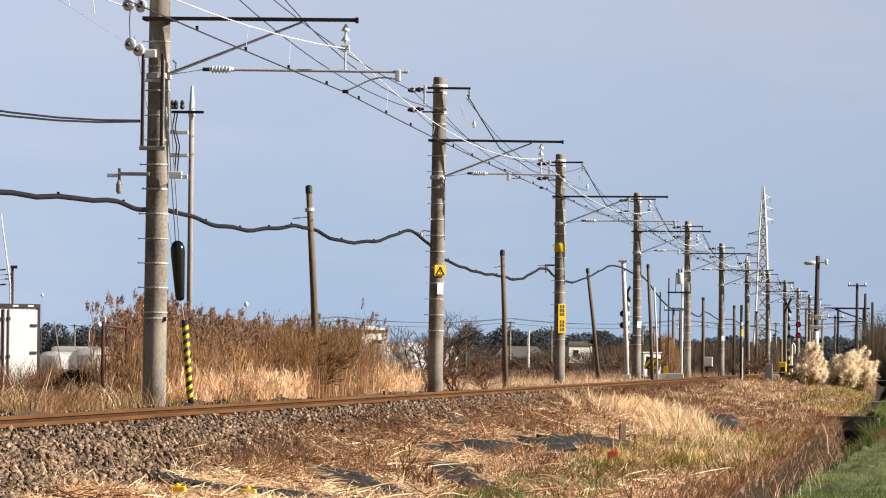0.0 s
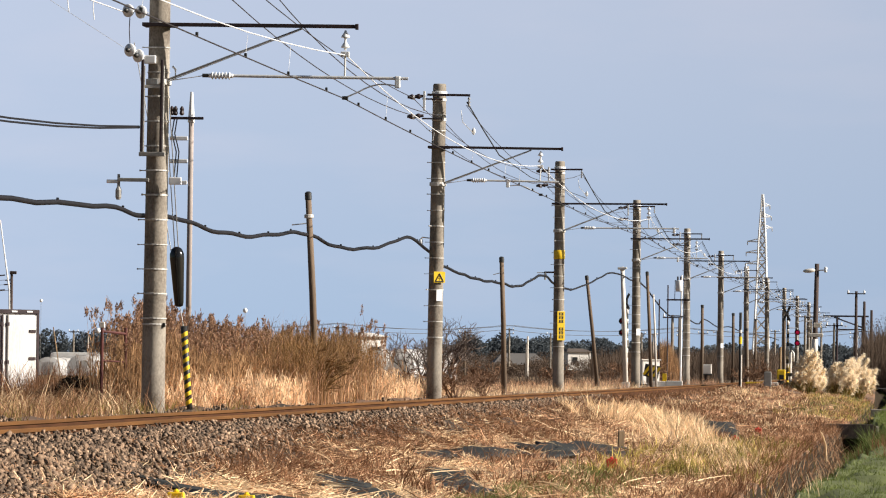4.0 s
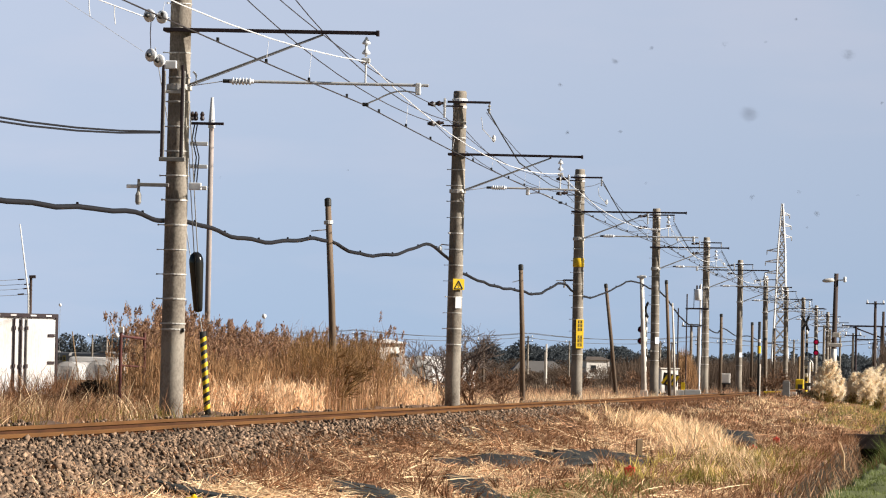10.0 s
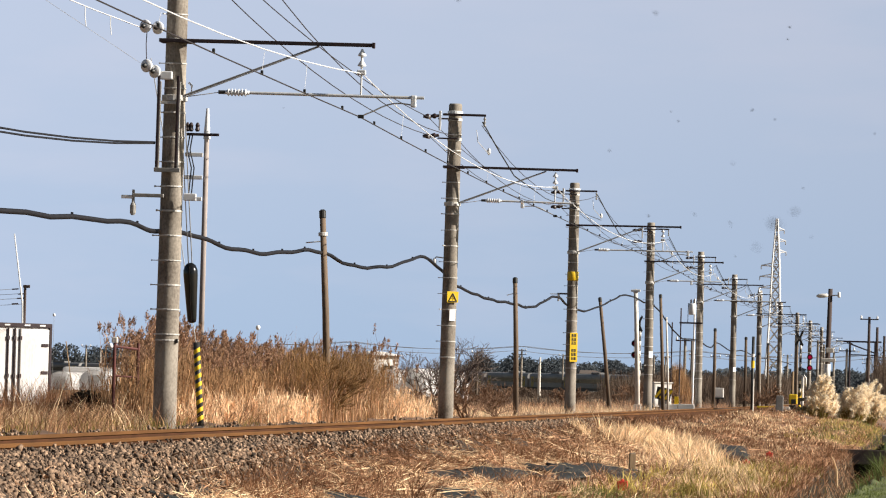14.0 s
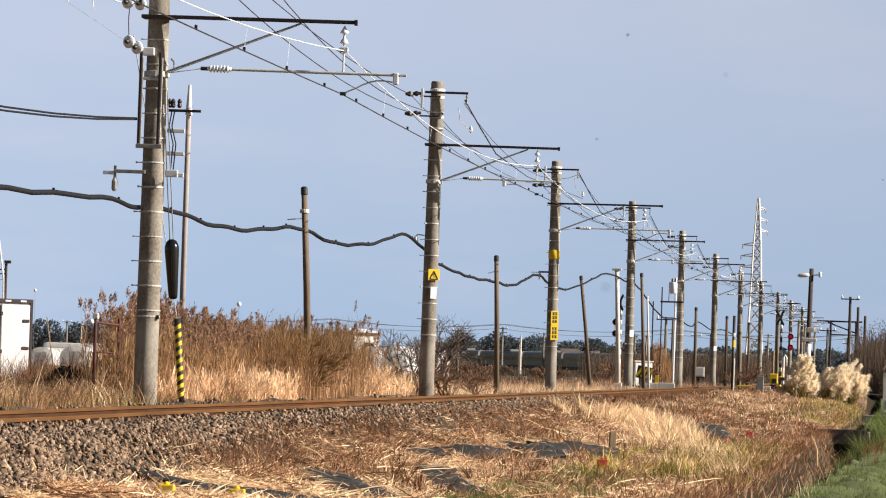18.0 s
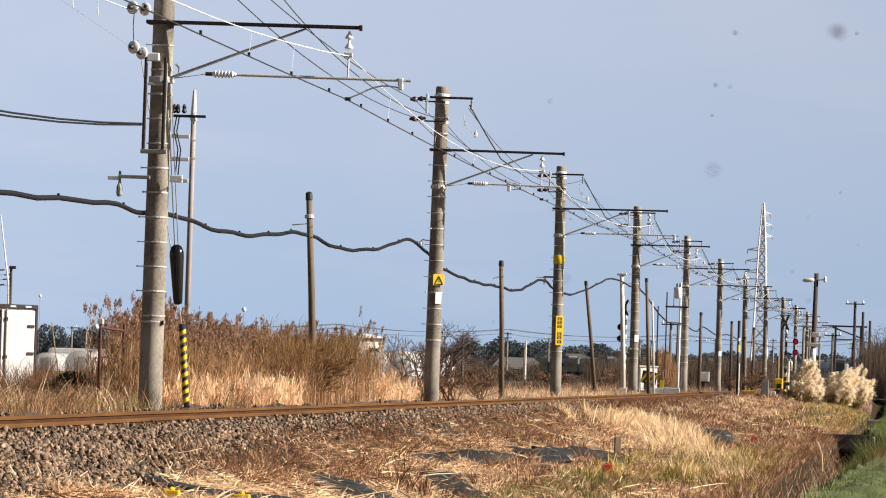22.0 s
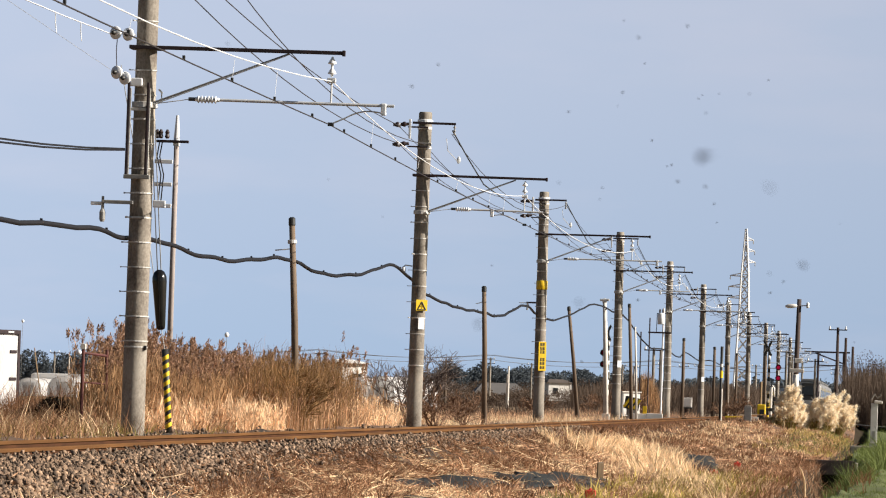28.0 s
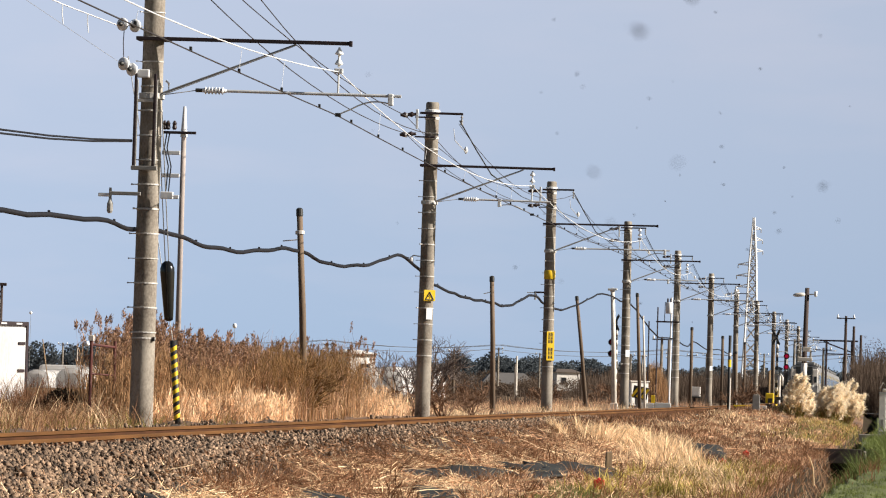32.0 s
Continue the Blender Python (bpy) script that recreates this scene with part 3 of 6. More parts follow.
            part("bracket_band", lathe([(0.170, z - 0.09), (0.186, z - 0.085), (0.186, z - 0.02), (0.170, z - 0.015)], 20), BAND, p)
    return p


POLES = [(-3.06, 90, 0.25, 0), (-2.89, 140, 0.35, 1), (-3.06, 190, -0.2, -1), (-3.02, 240, -0.25, 1), (-3.0, 290, -0.2, 0), (-3.08, 340, -0.2, 0), (-3.14, 390, -0.2, 1), (-3.12, 440, -0.2, 0), (-3.08, 490, 0, 0),
         (-3.1, 540, 0, 0), (-3.05, 590, 0, 0), (-3.0, 40, 0.2, 0)]
TOPS = {0: 9.3, 1: 7.87, 2: 7.80, 3: 8.02, 4: 8.08, 11: 9.3}
masts = []
for i, (x, y, lean, turn) in enumerate(POLES):
    masts.append(catenary_pole(x, y, lean, turn, feeder=i != 0, inner=i % 2 == 1, top=TOPS.get(i, POLE_TOP + 0.1), rise=(0, 0.02, 0.10, 0.10, 0.14)[i] if i < 5 else 0.12, beam_end=3.70 if i == 2 else 3.28 - 0.12 * (i % 2), detail=i < 5))
near_pole, sign_pole, yellow_pole, crossing_pole, transformer_pole = masts[:5]

# nearest pole: strain insulators, conduits, cable bracket
m = near_pole
for x, z in ((-0.28, 6.43), (-0.49, 6.45), (-0.31, 5.71), (-0.45, 5.80)):
    face = Matrix.Translation((x, -0.23, z)) @ Matrix.Rotation(math.pi / 2, 4, "X") @ Matrix.Rotation(-0.45, 4, "Y")
    d = part("strain_insulator", lathe([(0.03, -0.05), (0.07, -0.04), (0.105, -0.015), (0.11, 0.01), (0.10, 0.025), (0.05, 0.035), (0.03, 0.05)], 18, m=face), PORCELAIN, m, "white porcelain disc of a strain insulator", True)
    part("iron_cap", lathe([(0.038, 0.04), (0.04, 0.06), (0.028, 0.10), (0.015, 0.11)], 10, m=face), BLACK, d, "dark iron cap", True)
part("strain_link", tube([(-0.49, -0.23, 6.45), (-0.16, -0.2, 6.42)], 0.014, 6), GALV, m)
part("strain_link", tube([(-0.45, -0.23, 5.80), (-0.14, -0.2, 5.66)], 0.014, 6), GALV, m)
part("strain_clamp", box(-0.22, -0.02, -0.26, -0.17, 5.58, 5.72, bevel=0.02), PORCELAIN, m, "white strain clamp on the pole")
part("jumper_wire", tube([(-0.46, -0.23, 6.42), (-0.47, -0.23, 6.15), (-0.45, -0.23, 5.82)], 0.008, 6), RUSTY, m)
for x in (-0.235, 0.085):
    c = part("conduit", box(x - 0.022, x + 0.022, -0.27, -0.225, 4.13, 5.65, bevel=0.01), RUSTY, m, "dark upright conduit")
    part("conduit_edge", box(x + 0.022, x + 0.045, -0.265, -0.23, 4.13, 5.55, bevel=0.006), BAND, c)
part("conduit_foot", box(-0.27, 0.16, -0.29, -0.21, 4.06, 4.13, bevel=0.01), GREY_PAINT, m, "steel cross-piece under the conduits")
part("conduit_strap", box(-0.23, 0.12, -0.262, -0.222, 5.18, 5.23, bevel=0.006), BAND, m)
part("rope_cleat", tube([(0.24, -0.1, 5.35), (0.29, -0.1, 5.35), (0.29, -0.1, 5.5), (0.24, -0.1, 5.55)], 0.02, 6), PORCELAIN, m)
bk = part("cable_bracket", box(-0.62, -0.10, -0.26, -0.20, 3.64, 3.70, bevel=0.01), GREY_PAINT, m, "steel cable bracket")
part("bracket_tip", box(-0.80, -0.60, -0.25, -0.21, 3.61, 3.67, bevel=0.012), PORCELAIN, bk)
part("bracket_block", box(0.23, 0.44, -0.27, -0.19, 3.60, 3.72, bevel=0.015), PORCELAIN, bk, "white block on the bracket")
part("cable_hanger", lathe([(0.03, 3.34), (0.05, 3.38), (0.05, 3.5), (0.025, 3.56), (0.022, 3.76)], 10, m=Matrix.Translation((-0.60, -0.23, 0))), GREY_PAINT, bk)
strap = part("earth_strap", lathe([(0.193, 1.29), (0.199, 1.295), (0.199, 1.315), (0.193, 1.32)], 20), BAND, m)
part("tag", box(0.16, 0.20, -0.14, -0.09, 1.26, 1.33, bevel=0.006), BLACK, strap, "small black tag")

# signs on the following poles
m = sign_pole
SIGN = pose(0, 0, 0, 0, 0, 26)
sg = part("warning_sign", box(-0.155, 0.155, -0.235, -0.222, 2.80, 3.08, bevel=0.004, m=SIGN), YELLOW, m, "yellow warning plate with a black-edged triangle")
bm = bmesh.new()
for a, c in (((-0.11, 2.83), (0.11, 2.83)), ((0.11, 2.83), (0.0, 3.03)), ((0.0, 3.03), (-0.11, 2.83))):
    tube([(a[0], -0.239, a[1]), (c[0], -0.239, c[1])], 0.014, 6, bm)
tube([(0.0, -0.239, 2.96), (-0.02, -0.239, 2.91), (0.02, -0.239, 2.91), (0.0, -0.239, 2.86)], 0.009, 5, bm)
bm.transform(SIGN)
part("triangle", bm, BLACK, sg)
part("number_plate", box(-0.085, 0.085, -0.215, -0.203, 2.33, 2.62, bevel=0.004, m=pose(0, 0, 0, 0, 0, 30)), PORCELAIN, m, "blank white plate")
lampb = part("side_bracket", tube([(-0.18, -0.1, 3.93), (-0.36, -0.12, 3.95), (-0.40, -0.12, 3.9)], 0.018, 6), GALV, m)
part("side_insulator", lathe([(0.02, 3.92), (0.05, 3.88), (0.05, 3.78), (0.03, 3.75)], 10, m=Matrix.Translation((-0.40, -0.12, 0))), PORCELAIN, lampb, "small white insulator", True)
m = yellow_pole
part("yellow_band", lathe([(0.186, 4.42), (0.196, 4.43), (0.196, 4.72), (0.186, 4.73)], 24), YELLOW, m, "bright yellow band", True)
sg = part("notice_board", box(-0.14, 0.14, -0.235, -0.220, 1.62, 2.62, bevel=0.005, m=SIGN), YELLOW, m, "tall yellow notice with dark characters")
for z in (2.53, 2.40, 2.27, 2.01, 1.88, 1.74):
    for x0, x1, z0, z1 in ((-0.075, 0.095, -0.050, -0.030), (-0.075, 0.095, -0.010, 0.010), (-0.075, 0.095, 0.032, 0.050), (-0.060, -0.034, -0.055, 0.050), (0.045, 0.072, -0.055, 0.050)):
        part("stroke", box(x0 - 0.01, x1 - 0.01, -0.240, -0.236, z + z0, z + z1, m=SIGN), BLACK, sg)
bk = part("cable_bracket", box(-0.50, -0.14, -0.24, -0.19, 3.93, 3.99, bevel=0.01), RUSTY, m, "steel cable bracket")
part("cable_hanger", tube([(-0.46, -0.215, 3.95), (-0.46, -0.215, 3.70)], 0.035, 8), GREY_PAINT, bk)
part("bracket_tip", box(-0.75, -0.50, -0.23, -0.20, 3.93, 3.96, bevel=0.008), GALV, bk)
part("number_plate", box(-0.10, 0.10, -0.22, -0.205, 2.12, 2.42, bevel=0.004, m=pose(0, 0, 0, 0, 0, 30)), PORCELAIN, crossing_pole, "blank white plate")
part("number_plate", box(-0.10, 0.10, -0.22, -0.205, 2.0, 2.3, bevel=0.004, m=pose(0, 0, 0, 0, 0, 30)), PORCELAIN, masts[5], "blank white plate")

# transformer platform on the fifth pole
m = transformer_pole
part("platform", box(-1.05, 0.15, -0.30, 0.10, 4.28, 4.36, bevel=0.01), RUSTY, m, "steel platform")
tr = part("transformer", lathe([(0.17, 4.75), (0.19, 4.78), (0.19, 5.28), (0.15, 5.34)], 16, m=Matrix.Translation((-0.38, -0.32, 0))), PORCELAIN, m, "grey-white transformer can", True)
for x in (-0.46, -0.30):
    part("bushing", lathe([(0.03, 5.33), (0.045, 5.38), (0.045, 5.50), (0.02, 5.56)], 8, m=Matrix.Translation((x, -0.32, 0))), DARK_INS, tr)
part("hanger_frame", tube([(-0.6, -0.2, 5.35), (-0.62, -0.2, 4.36)], 0.02, 6), RUSTY, m)
part("hanger_bar", tube([(-0.62, -0.2, 5.32), (0.1, -0.2, 5.36)], 0.022, 6), RUSTY, m)
part("conduit_pipe", tube([(-0.28, -0.25, 0.0), (-0.26, -0.25, 5.6)], 0.05, 8), PORCELAIN, m, "white conduit")
side_post = thing("platform_post", (-4.5, 291, 0), "pair of thin dark posts holding a steel platform", "post")
for x in (0.0, 0.45):
    part("leg", tube([(x, 0, -0.5), (x, 0, 5.1 if x else 4.35)], 0.035, 8), RUSTY, side_post)


def wire(name, pts, r, material, label, seg=5, sag=0.0, step=6, kind_of="wire", parent=None):
    """A hanging wire through pts; sag: how deep each span hangs."""
    line = []
    for a, b in zip(pts, pts[1:]):
        a, b = Vector(a), Vector(b)
        s = sag if not callable(sag) else sag((b - a).length)
        line += [a.lerp(b, k / step) - Vector((0, 0, 4 * s * (k / step) * (1 - k / step))) for k in range(step)]
    line.append(Vector(pts[-1]))
    bm = tube(line, r, seg)
    if parent:
        return part(name, bm, material, parent, label)
    return solo(name, bm, material, (0, 0, 0), label, kind_of)


YS = [40 + 50 * i for i in range(12)]
contact = thing("contact_wire", (0, 0, 0), "tarnished grooved contact wire with clips hung over the track", "wire")
# at every second pole the wires are pushed the other way
wire_x = lambda i: 0.03 if i % 2 else -0.27
raised = lambda y: float(np.interp(y, [90, 190, 290, 900], [0, 0.09, 0.13, 0.13]))
wire("wire", [(wire_x(i), y, 5.05 + raised(y)) for i, y in enumerate(YS)], 0.010, WIRE_DARK, "", 6, 0.05, parent=contact)
messenger = [(wire_x(i) + 0.03, y, 5.76 + raised(y)) for i, y in enumerate(YS)]
wire("messenger_wire", messenger, 0.009, WIRE_PALE, "pale stranded messenger wire above the track", 6, 0.52, 12)
clip_mesh = mesh_of("clip", box(-0.018, 0.018, -0.03, 0.03, 0.0, 0.06, bevel=0.006), BLACK)
for i, y in enumerate(YS[:7]):
    for k in range(10):
        f = (k + 0.5) / 10
        c = part("clip", clip_mesh, None, contact)
        x, z = wire_x(i) + (wire_x(i + 1) - wire_x(i)) * f, 5.05 + raised(y + 50 * f) - 0.2 * f * (1 - f)
        c.location = (x, y + 50 * f, z)
        if k in (1, 3, 5, 7, 8):
            part("dropper", tube([(x, y + 50 * f, z + 0.03), (x + 0.03, y + 50 * f, z + 0.70 - 2.04 * f * (1 - f))], 0.003, 4), WIRE_PALE, contact)
# feeders on the pole tops
in_line = sorted(POLES, key=lambda q: q[1])
for x, z, sag, up, near_sag in ((-0.62, 7.5, 0.55, 1.35, 0.4), (-0.62, 7.05, 0.5, 1.45, 0.6), (0.75, 7.32, 0.8, 0, 0), (0.05, 7.05, 0.65, 2.3, 1.0)):
    if up:
        wire("feeder_wire", [(px + x, py - 0.2, z + (up if i < 2 else 0)) for i, (px, py, _, _) in enumerate(in_line[:3])], 0.011, WIRE_DARK, "sagging dark feeder wire between pole tops", 5, near_sag, 14)
    wire("feeder_wire", [(px + x, py - 0.2, z + 0.03 * (i % 2)) for i, (px, py, _, _) in enumerate(in_line[2:])], 0.009, WIRE_DARK, "sagging dark feeder wire between pole tops", 5, sag, 10)
wire("feeder_wire", [(-3.62, 89.8, 6.44), (-3.62, 40, 6.9)], 0.010, WIRE_PALE, "bright feeder wire tied to porcelain strain insulators", 5, 0.3, 10)
wire("feeder_wire", [(-3.60, 89.8, 5.85), (-3.60, 40, 7.75)], 0.003, GREY_PAINT, "hair-thin grey tie wire on a porcelain insulator", 5, 0.05, 10)
for i in range(1, 9):
    x, y = masts[i].location.x, masts[i].location.y
    bm = tube([(x + 0.77, y - 0.2, 7.40), (x + 1.05, y + 1.5, 6.78), (x + 1.36, y + 3, 6.18), (x + 1.9, y + 7, 5.75), (wire_x(i) + 0.05, y + 14, 5.42)], [0.018, 0.018, 0.017, 0.009, 0.008], 6)
    solo("jumper_cable", bm, BLACK, (0, 0, 0), "dark jumper cable from the feeder down to the messenger", "cable", "jumper cables")
    bm = tube([(x + 0.62, y - 0.2, 7.2), (x + 0.66, y - 0.2, 6.9), (x + 0.85, y + 1, 6.65)], 0.010, 5)
    lathe([(0.02, 6.62), (0.05, 6.68), (0.05, 6.74), (0.02, 6.8)], 8, bm, Matrix.Translation((x + 0.85, y + 1, 0)))
    solo("tension_clamp", bm, GALV, (0, 0, 0), "grey clamp hanging from the feeder wire", "clamp", "hanging clamps")

# the thick wavy cable, pole by pole
CABLE = [(-3.3, 40, 3.2), (-3.3, 60, 2.86), (-3.3, 75, 2.93), (-3.28, 86, 3.12), (-3.3, 90, 3.10), (-3.28, 94, 3.17), (-3.3, 99, 3.08), (-3.3, 105, 3.12), (-3.3, 110, 3.30), (-3.37, 115, 3.41), (-3.4, 122, 3.28), (-3.35, 130, 3.48), (-3.30, 136.5, 3.86),
         (-3.13, 140, 3.66), (-3.15, 145, 3.33), (-3.18, 156, 3.17), (-3.2, 165, 3.20), (-3.2, 173, 3.22), (-3.25, 184, 3.76), (-3.26, 190, 3.60), (-3.3, 200, 3.52), (-3.4, 214, 4.02), (-3.3, 226, 4.60), (-3.3, 240, 4.55), (-3.2, 250, 4.42),
         (-3.2, 262, 3.8), (-3.2, 275, 3.35), (-3.15, 290, 3.45), (-3.2, 308, 3.2), (-3.2, 318, 3.55), (-3.25, 340, 3.3), (-3.3, 365, 3.5), (-3.3, 390, 3.3), (-3.3, 440, 3.4), (-3.3, 490, 3.3)]
pts = []
for p0, p1, p2, p3 in zip(CABLE[:1] + CABLE, CABLE, CABLE[1:], CABLE[2:] + CABLE[-1:]):
    p0, p1, p2, p3 = (Vector(q) for q in (p0, p1, p2, p3))
    n = 6 if p1.y < 200 else 4
    for k in range(n):
        t = k / n
        q = 0.5 * ((2 * p1) + (p2 - p0) * t + (2 * p0 - 5 * p1 + 4 * p2 - p3) * t * t + (3 * p1 - p0 - 3 * p2 + p3) * t ** 3)
        pts.append(q + Vector((0, 0, 0.018 * math.sin(q.y * 1.25))))
cable = thing("signal_cable", (0, 0, 0), "thick wavy black cable slung from pole to pole with small clips", "cable")
part("sheath", tube(pts, [0.040 if q.y < 200 else 0.034 for q in pts], 8), BLACKCABLE, cable, "black cable bundle", True)
tie = mesh_of("tie", box(-0.018, 0.018, -0.03, 0.03, 0.02, 0.066, bevel=0.008), BLACKCABLE)
for q in pts[::5]:
    part("tie", tie, None, cable).location = q
wire("support_strand", [(-3.7, 89.7, 3.25), (-3.45, 40, 3.25)], 0.007, WIRE_PALE, "bright support strand beside the black cable", 5, 0.32, 10)
for k in range(2):
    wire("telephone_cable", [(-3.35, 90, 4.56 - 0.02 * k), (-3.6, 40, 4.56)], 0.016, BLACKCABLE, "dark telephone cable tied to the concrete pole", 5, 0.58 + 0.05 * k, 12, "cable")


# ---------------------------------------------------------------- lesser poles
def wood_pole(x, y, top, lean, r=0.085, material=WOOD_POLE, label="slender dark wooden cable pole with a metal cap", cap=True, name="wooden_pole", back=0.0):
    p = thing(name, pose(x, y, 0, back, lean, 0), label, "pole", "thin cable poles")
    part("shaft", tube([(0, 0, -0.8), (0.02, 0, top * 0.5), (0, 0, top)], [r * 1.15, r, r * 0.85], 12), material, p, "", True)
    if cap:
        part("cap", lathe([(r * 0.95, top - 0.14), (r * 1.02, top - 0.12), (r * 1.0, top + 0.01), (r * 0.5, top + 0.04)], 12), BLACK if material == WOOD_POLE else GALV, p)
    return p


spole = wood_pole(-3.15, 115, 4.27, -2.8, 0.072)
part("cable_arm", tube([(-0.36, -0.05, 3.62), (-0.05, -0.05, 3.64)], 0.014, 6), GALV, spole)
part("clamp_ring", lathe([(0.088, 3.75), (0.098, 3.76), (0.098, 3.82), (0.088, 3.83)], 12), BAND, spole)
s2 = wood_pole(-3.02, 165, 3.95, -1.7, 0.075)
part("cable_arm", tube([(-0.25, -0.05, 3.45), (-0.05, -0.05, 3.5)], 0.014, 6), GALV, s2)
wood_pole(-3.2, 215, 4.28, -6.2, 0.072)
wp = wood_pole(-3.24, 236, 5.0, -2.2, 0.10, CONCRETE_WHITE, "slim white concrete pole with a metal cap", name="white_pole")
part("head", box(-0.2, 0.2, -0.12, 0.12, 4.92, 5.02, bevel=0.03), GALV, wp)
part("base_slab", box(-0.16, 0.16, -0.12, 0.12, -0.6, 0.1, bevel=0.02), CONCRETE_WHITE, wp)
wood_pole(-2.55, 244, 4.95, -2.6, 0.075)
wood_pole(-2.42, 246, 4.0, -2.4, 0.045, CONCRETE_WHITE, "thin pale steel post beside the crossing", False, "steel_post")
wood_pole(-3.1, 312, 4.3, 0.2, 0.09)
wood_pole(-3.2, 365, 4.4, 0.1, 0.10)
wood_pole(-3.3, 415, 4.5, 0.5, 0.10)
wood_pole(-2.3, 365, 3.4, 0.0, 0.10)
wood_pole(-2.4, 465, 5.0, 0.0, 0.10)

# pale utility pole behind the nearest pole, with its brackets and the black-sleeved weight
u = thing("utility_pole", pose(-6.53, 120, 0, 0, 0.1, 0), "pale steel utility pole with dark fittings on top", "pole")
part("shaft", tube([(0, 0, -0.6), (0, 0, 3), (0, 0, 6.25)], [0.068, 0.060, 0.055], 12), POLE_GREY, u, "", True)
part("tip", tube([(0, 0, 5.95), (0, 0, 6.62)], [0.080, 0.032], 10), PORCELAIN, u, "white spike")
cb = part("crossarm", box(-0.45, 0.28, -0.12, -0.06, 6.01, 6.07, bevel=0.01), RUSTY, u, "dark steel crossarm")
for x in (-0.34, -0.2, -0.42):
    part("pin_insulator", lathe([(0.03, 6.1), (0.055, 6.14), (0.04, 6.2), (0.05, 6.24), (0.02, 6.3)], 10, m=Matrix.Translation((x, -0.09, 0))), DARK_INS, cb)
for z in (5.55, 5.05, 4.58):
    part("bracket", box(-0.46, -0.06, -0.11, -0.07, z, z + 0.09, bevel=0.015), PORCELAIN, u, "white bracket")
for x in (-0.36, -0.30):
    part("cable_drop", tube([(x, -0.09, 6.05), (x - 0.05, -0.1, 5.7), (x + 0.05, -0.1, 5.3), (x, -0.1, 4.6)], 0.015, 6), BLACKCABLE, u)
wt = thing("tension_weight", pose(-2.69, 91, 0, 0, -3.3, 0), "black-sleeved tension weight hanging on two ropes", "weight")
part("sleeve", lathe([(0.03, 1.61), (0.068, 1.63), (0.078, 1.68), (0.100, 2.05), (0.122, 2.42), (0.120, 2.49), (0.09, 2.57), (0.04, 2.61)], 18), BLACK_GLOSS, wt, "glossy black sleeve", True)
for x in (-0.03, 0.03):
    part("rope", tube([(x, 0, 2.55), (x - 0.02, 0, 3.6), (x - 0.05, 0, 5.45)], 0.009, 5), GREY_PAINT, wt)
gg = thing("guy_guard", pose(-2.735, 92, 0, 0, -4.4, 0), "black and yellow striped plastic guard on a guy wire", "guard")
part("tube", tube([(0, 0, -0.4), (0, 0, 1.30)], 0.055, 14), BLACK, gg, "black sleeve", True)
for k in range(9):
    z = -0.02 + 0.142 * k
    bm = bmesh.new()
    ring = [[bm.verts.new((0.0565 * math.cos(a), 0.0565 * math.sin(a), z + h + 0.030 * math.cos(a))) for a in np.linspace(0, 2 * math.pi, 17)[:-1]] for h in (0, 0.072)]
    for j in range(16):
        bm.faces.new((ring[0][j], ring[0][(j + 1) % 16], ring[1][(j + 1) % 16], ring[1][j]))
    part("stripe", bm, YELLOW, gg, "yellow band", True)
part("guy_wire", tube([(0, 0, 1.2), (-0.12, -0.6, 3.2), (-0.30, -1.7, 6.0)], 0.008, 5), GALV, gg)

# ---------------------------------------------------------------- level crossing
def striped_post(parent, x, y, z0, z1, r, n):
    p = part("post", tube([(x, y, z0), (x, y, z1)], r, 12), BLACK, parent, "black and yellow post", True)
    d = (z1 - z0) / (2 * n)
    for k in range(n):
        part("post_band", tube([(x, y, z0 + 2 * k * d), (x, y, z0 + (2 * k + 1) * d)], r + 0.003, 12), WHITE if k > 2 else YELLOW, p, "", True)
    return p


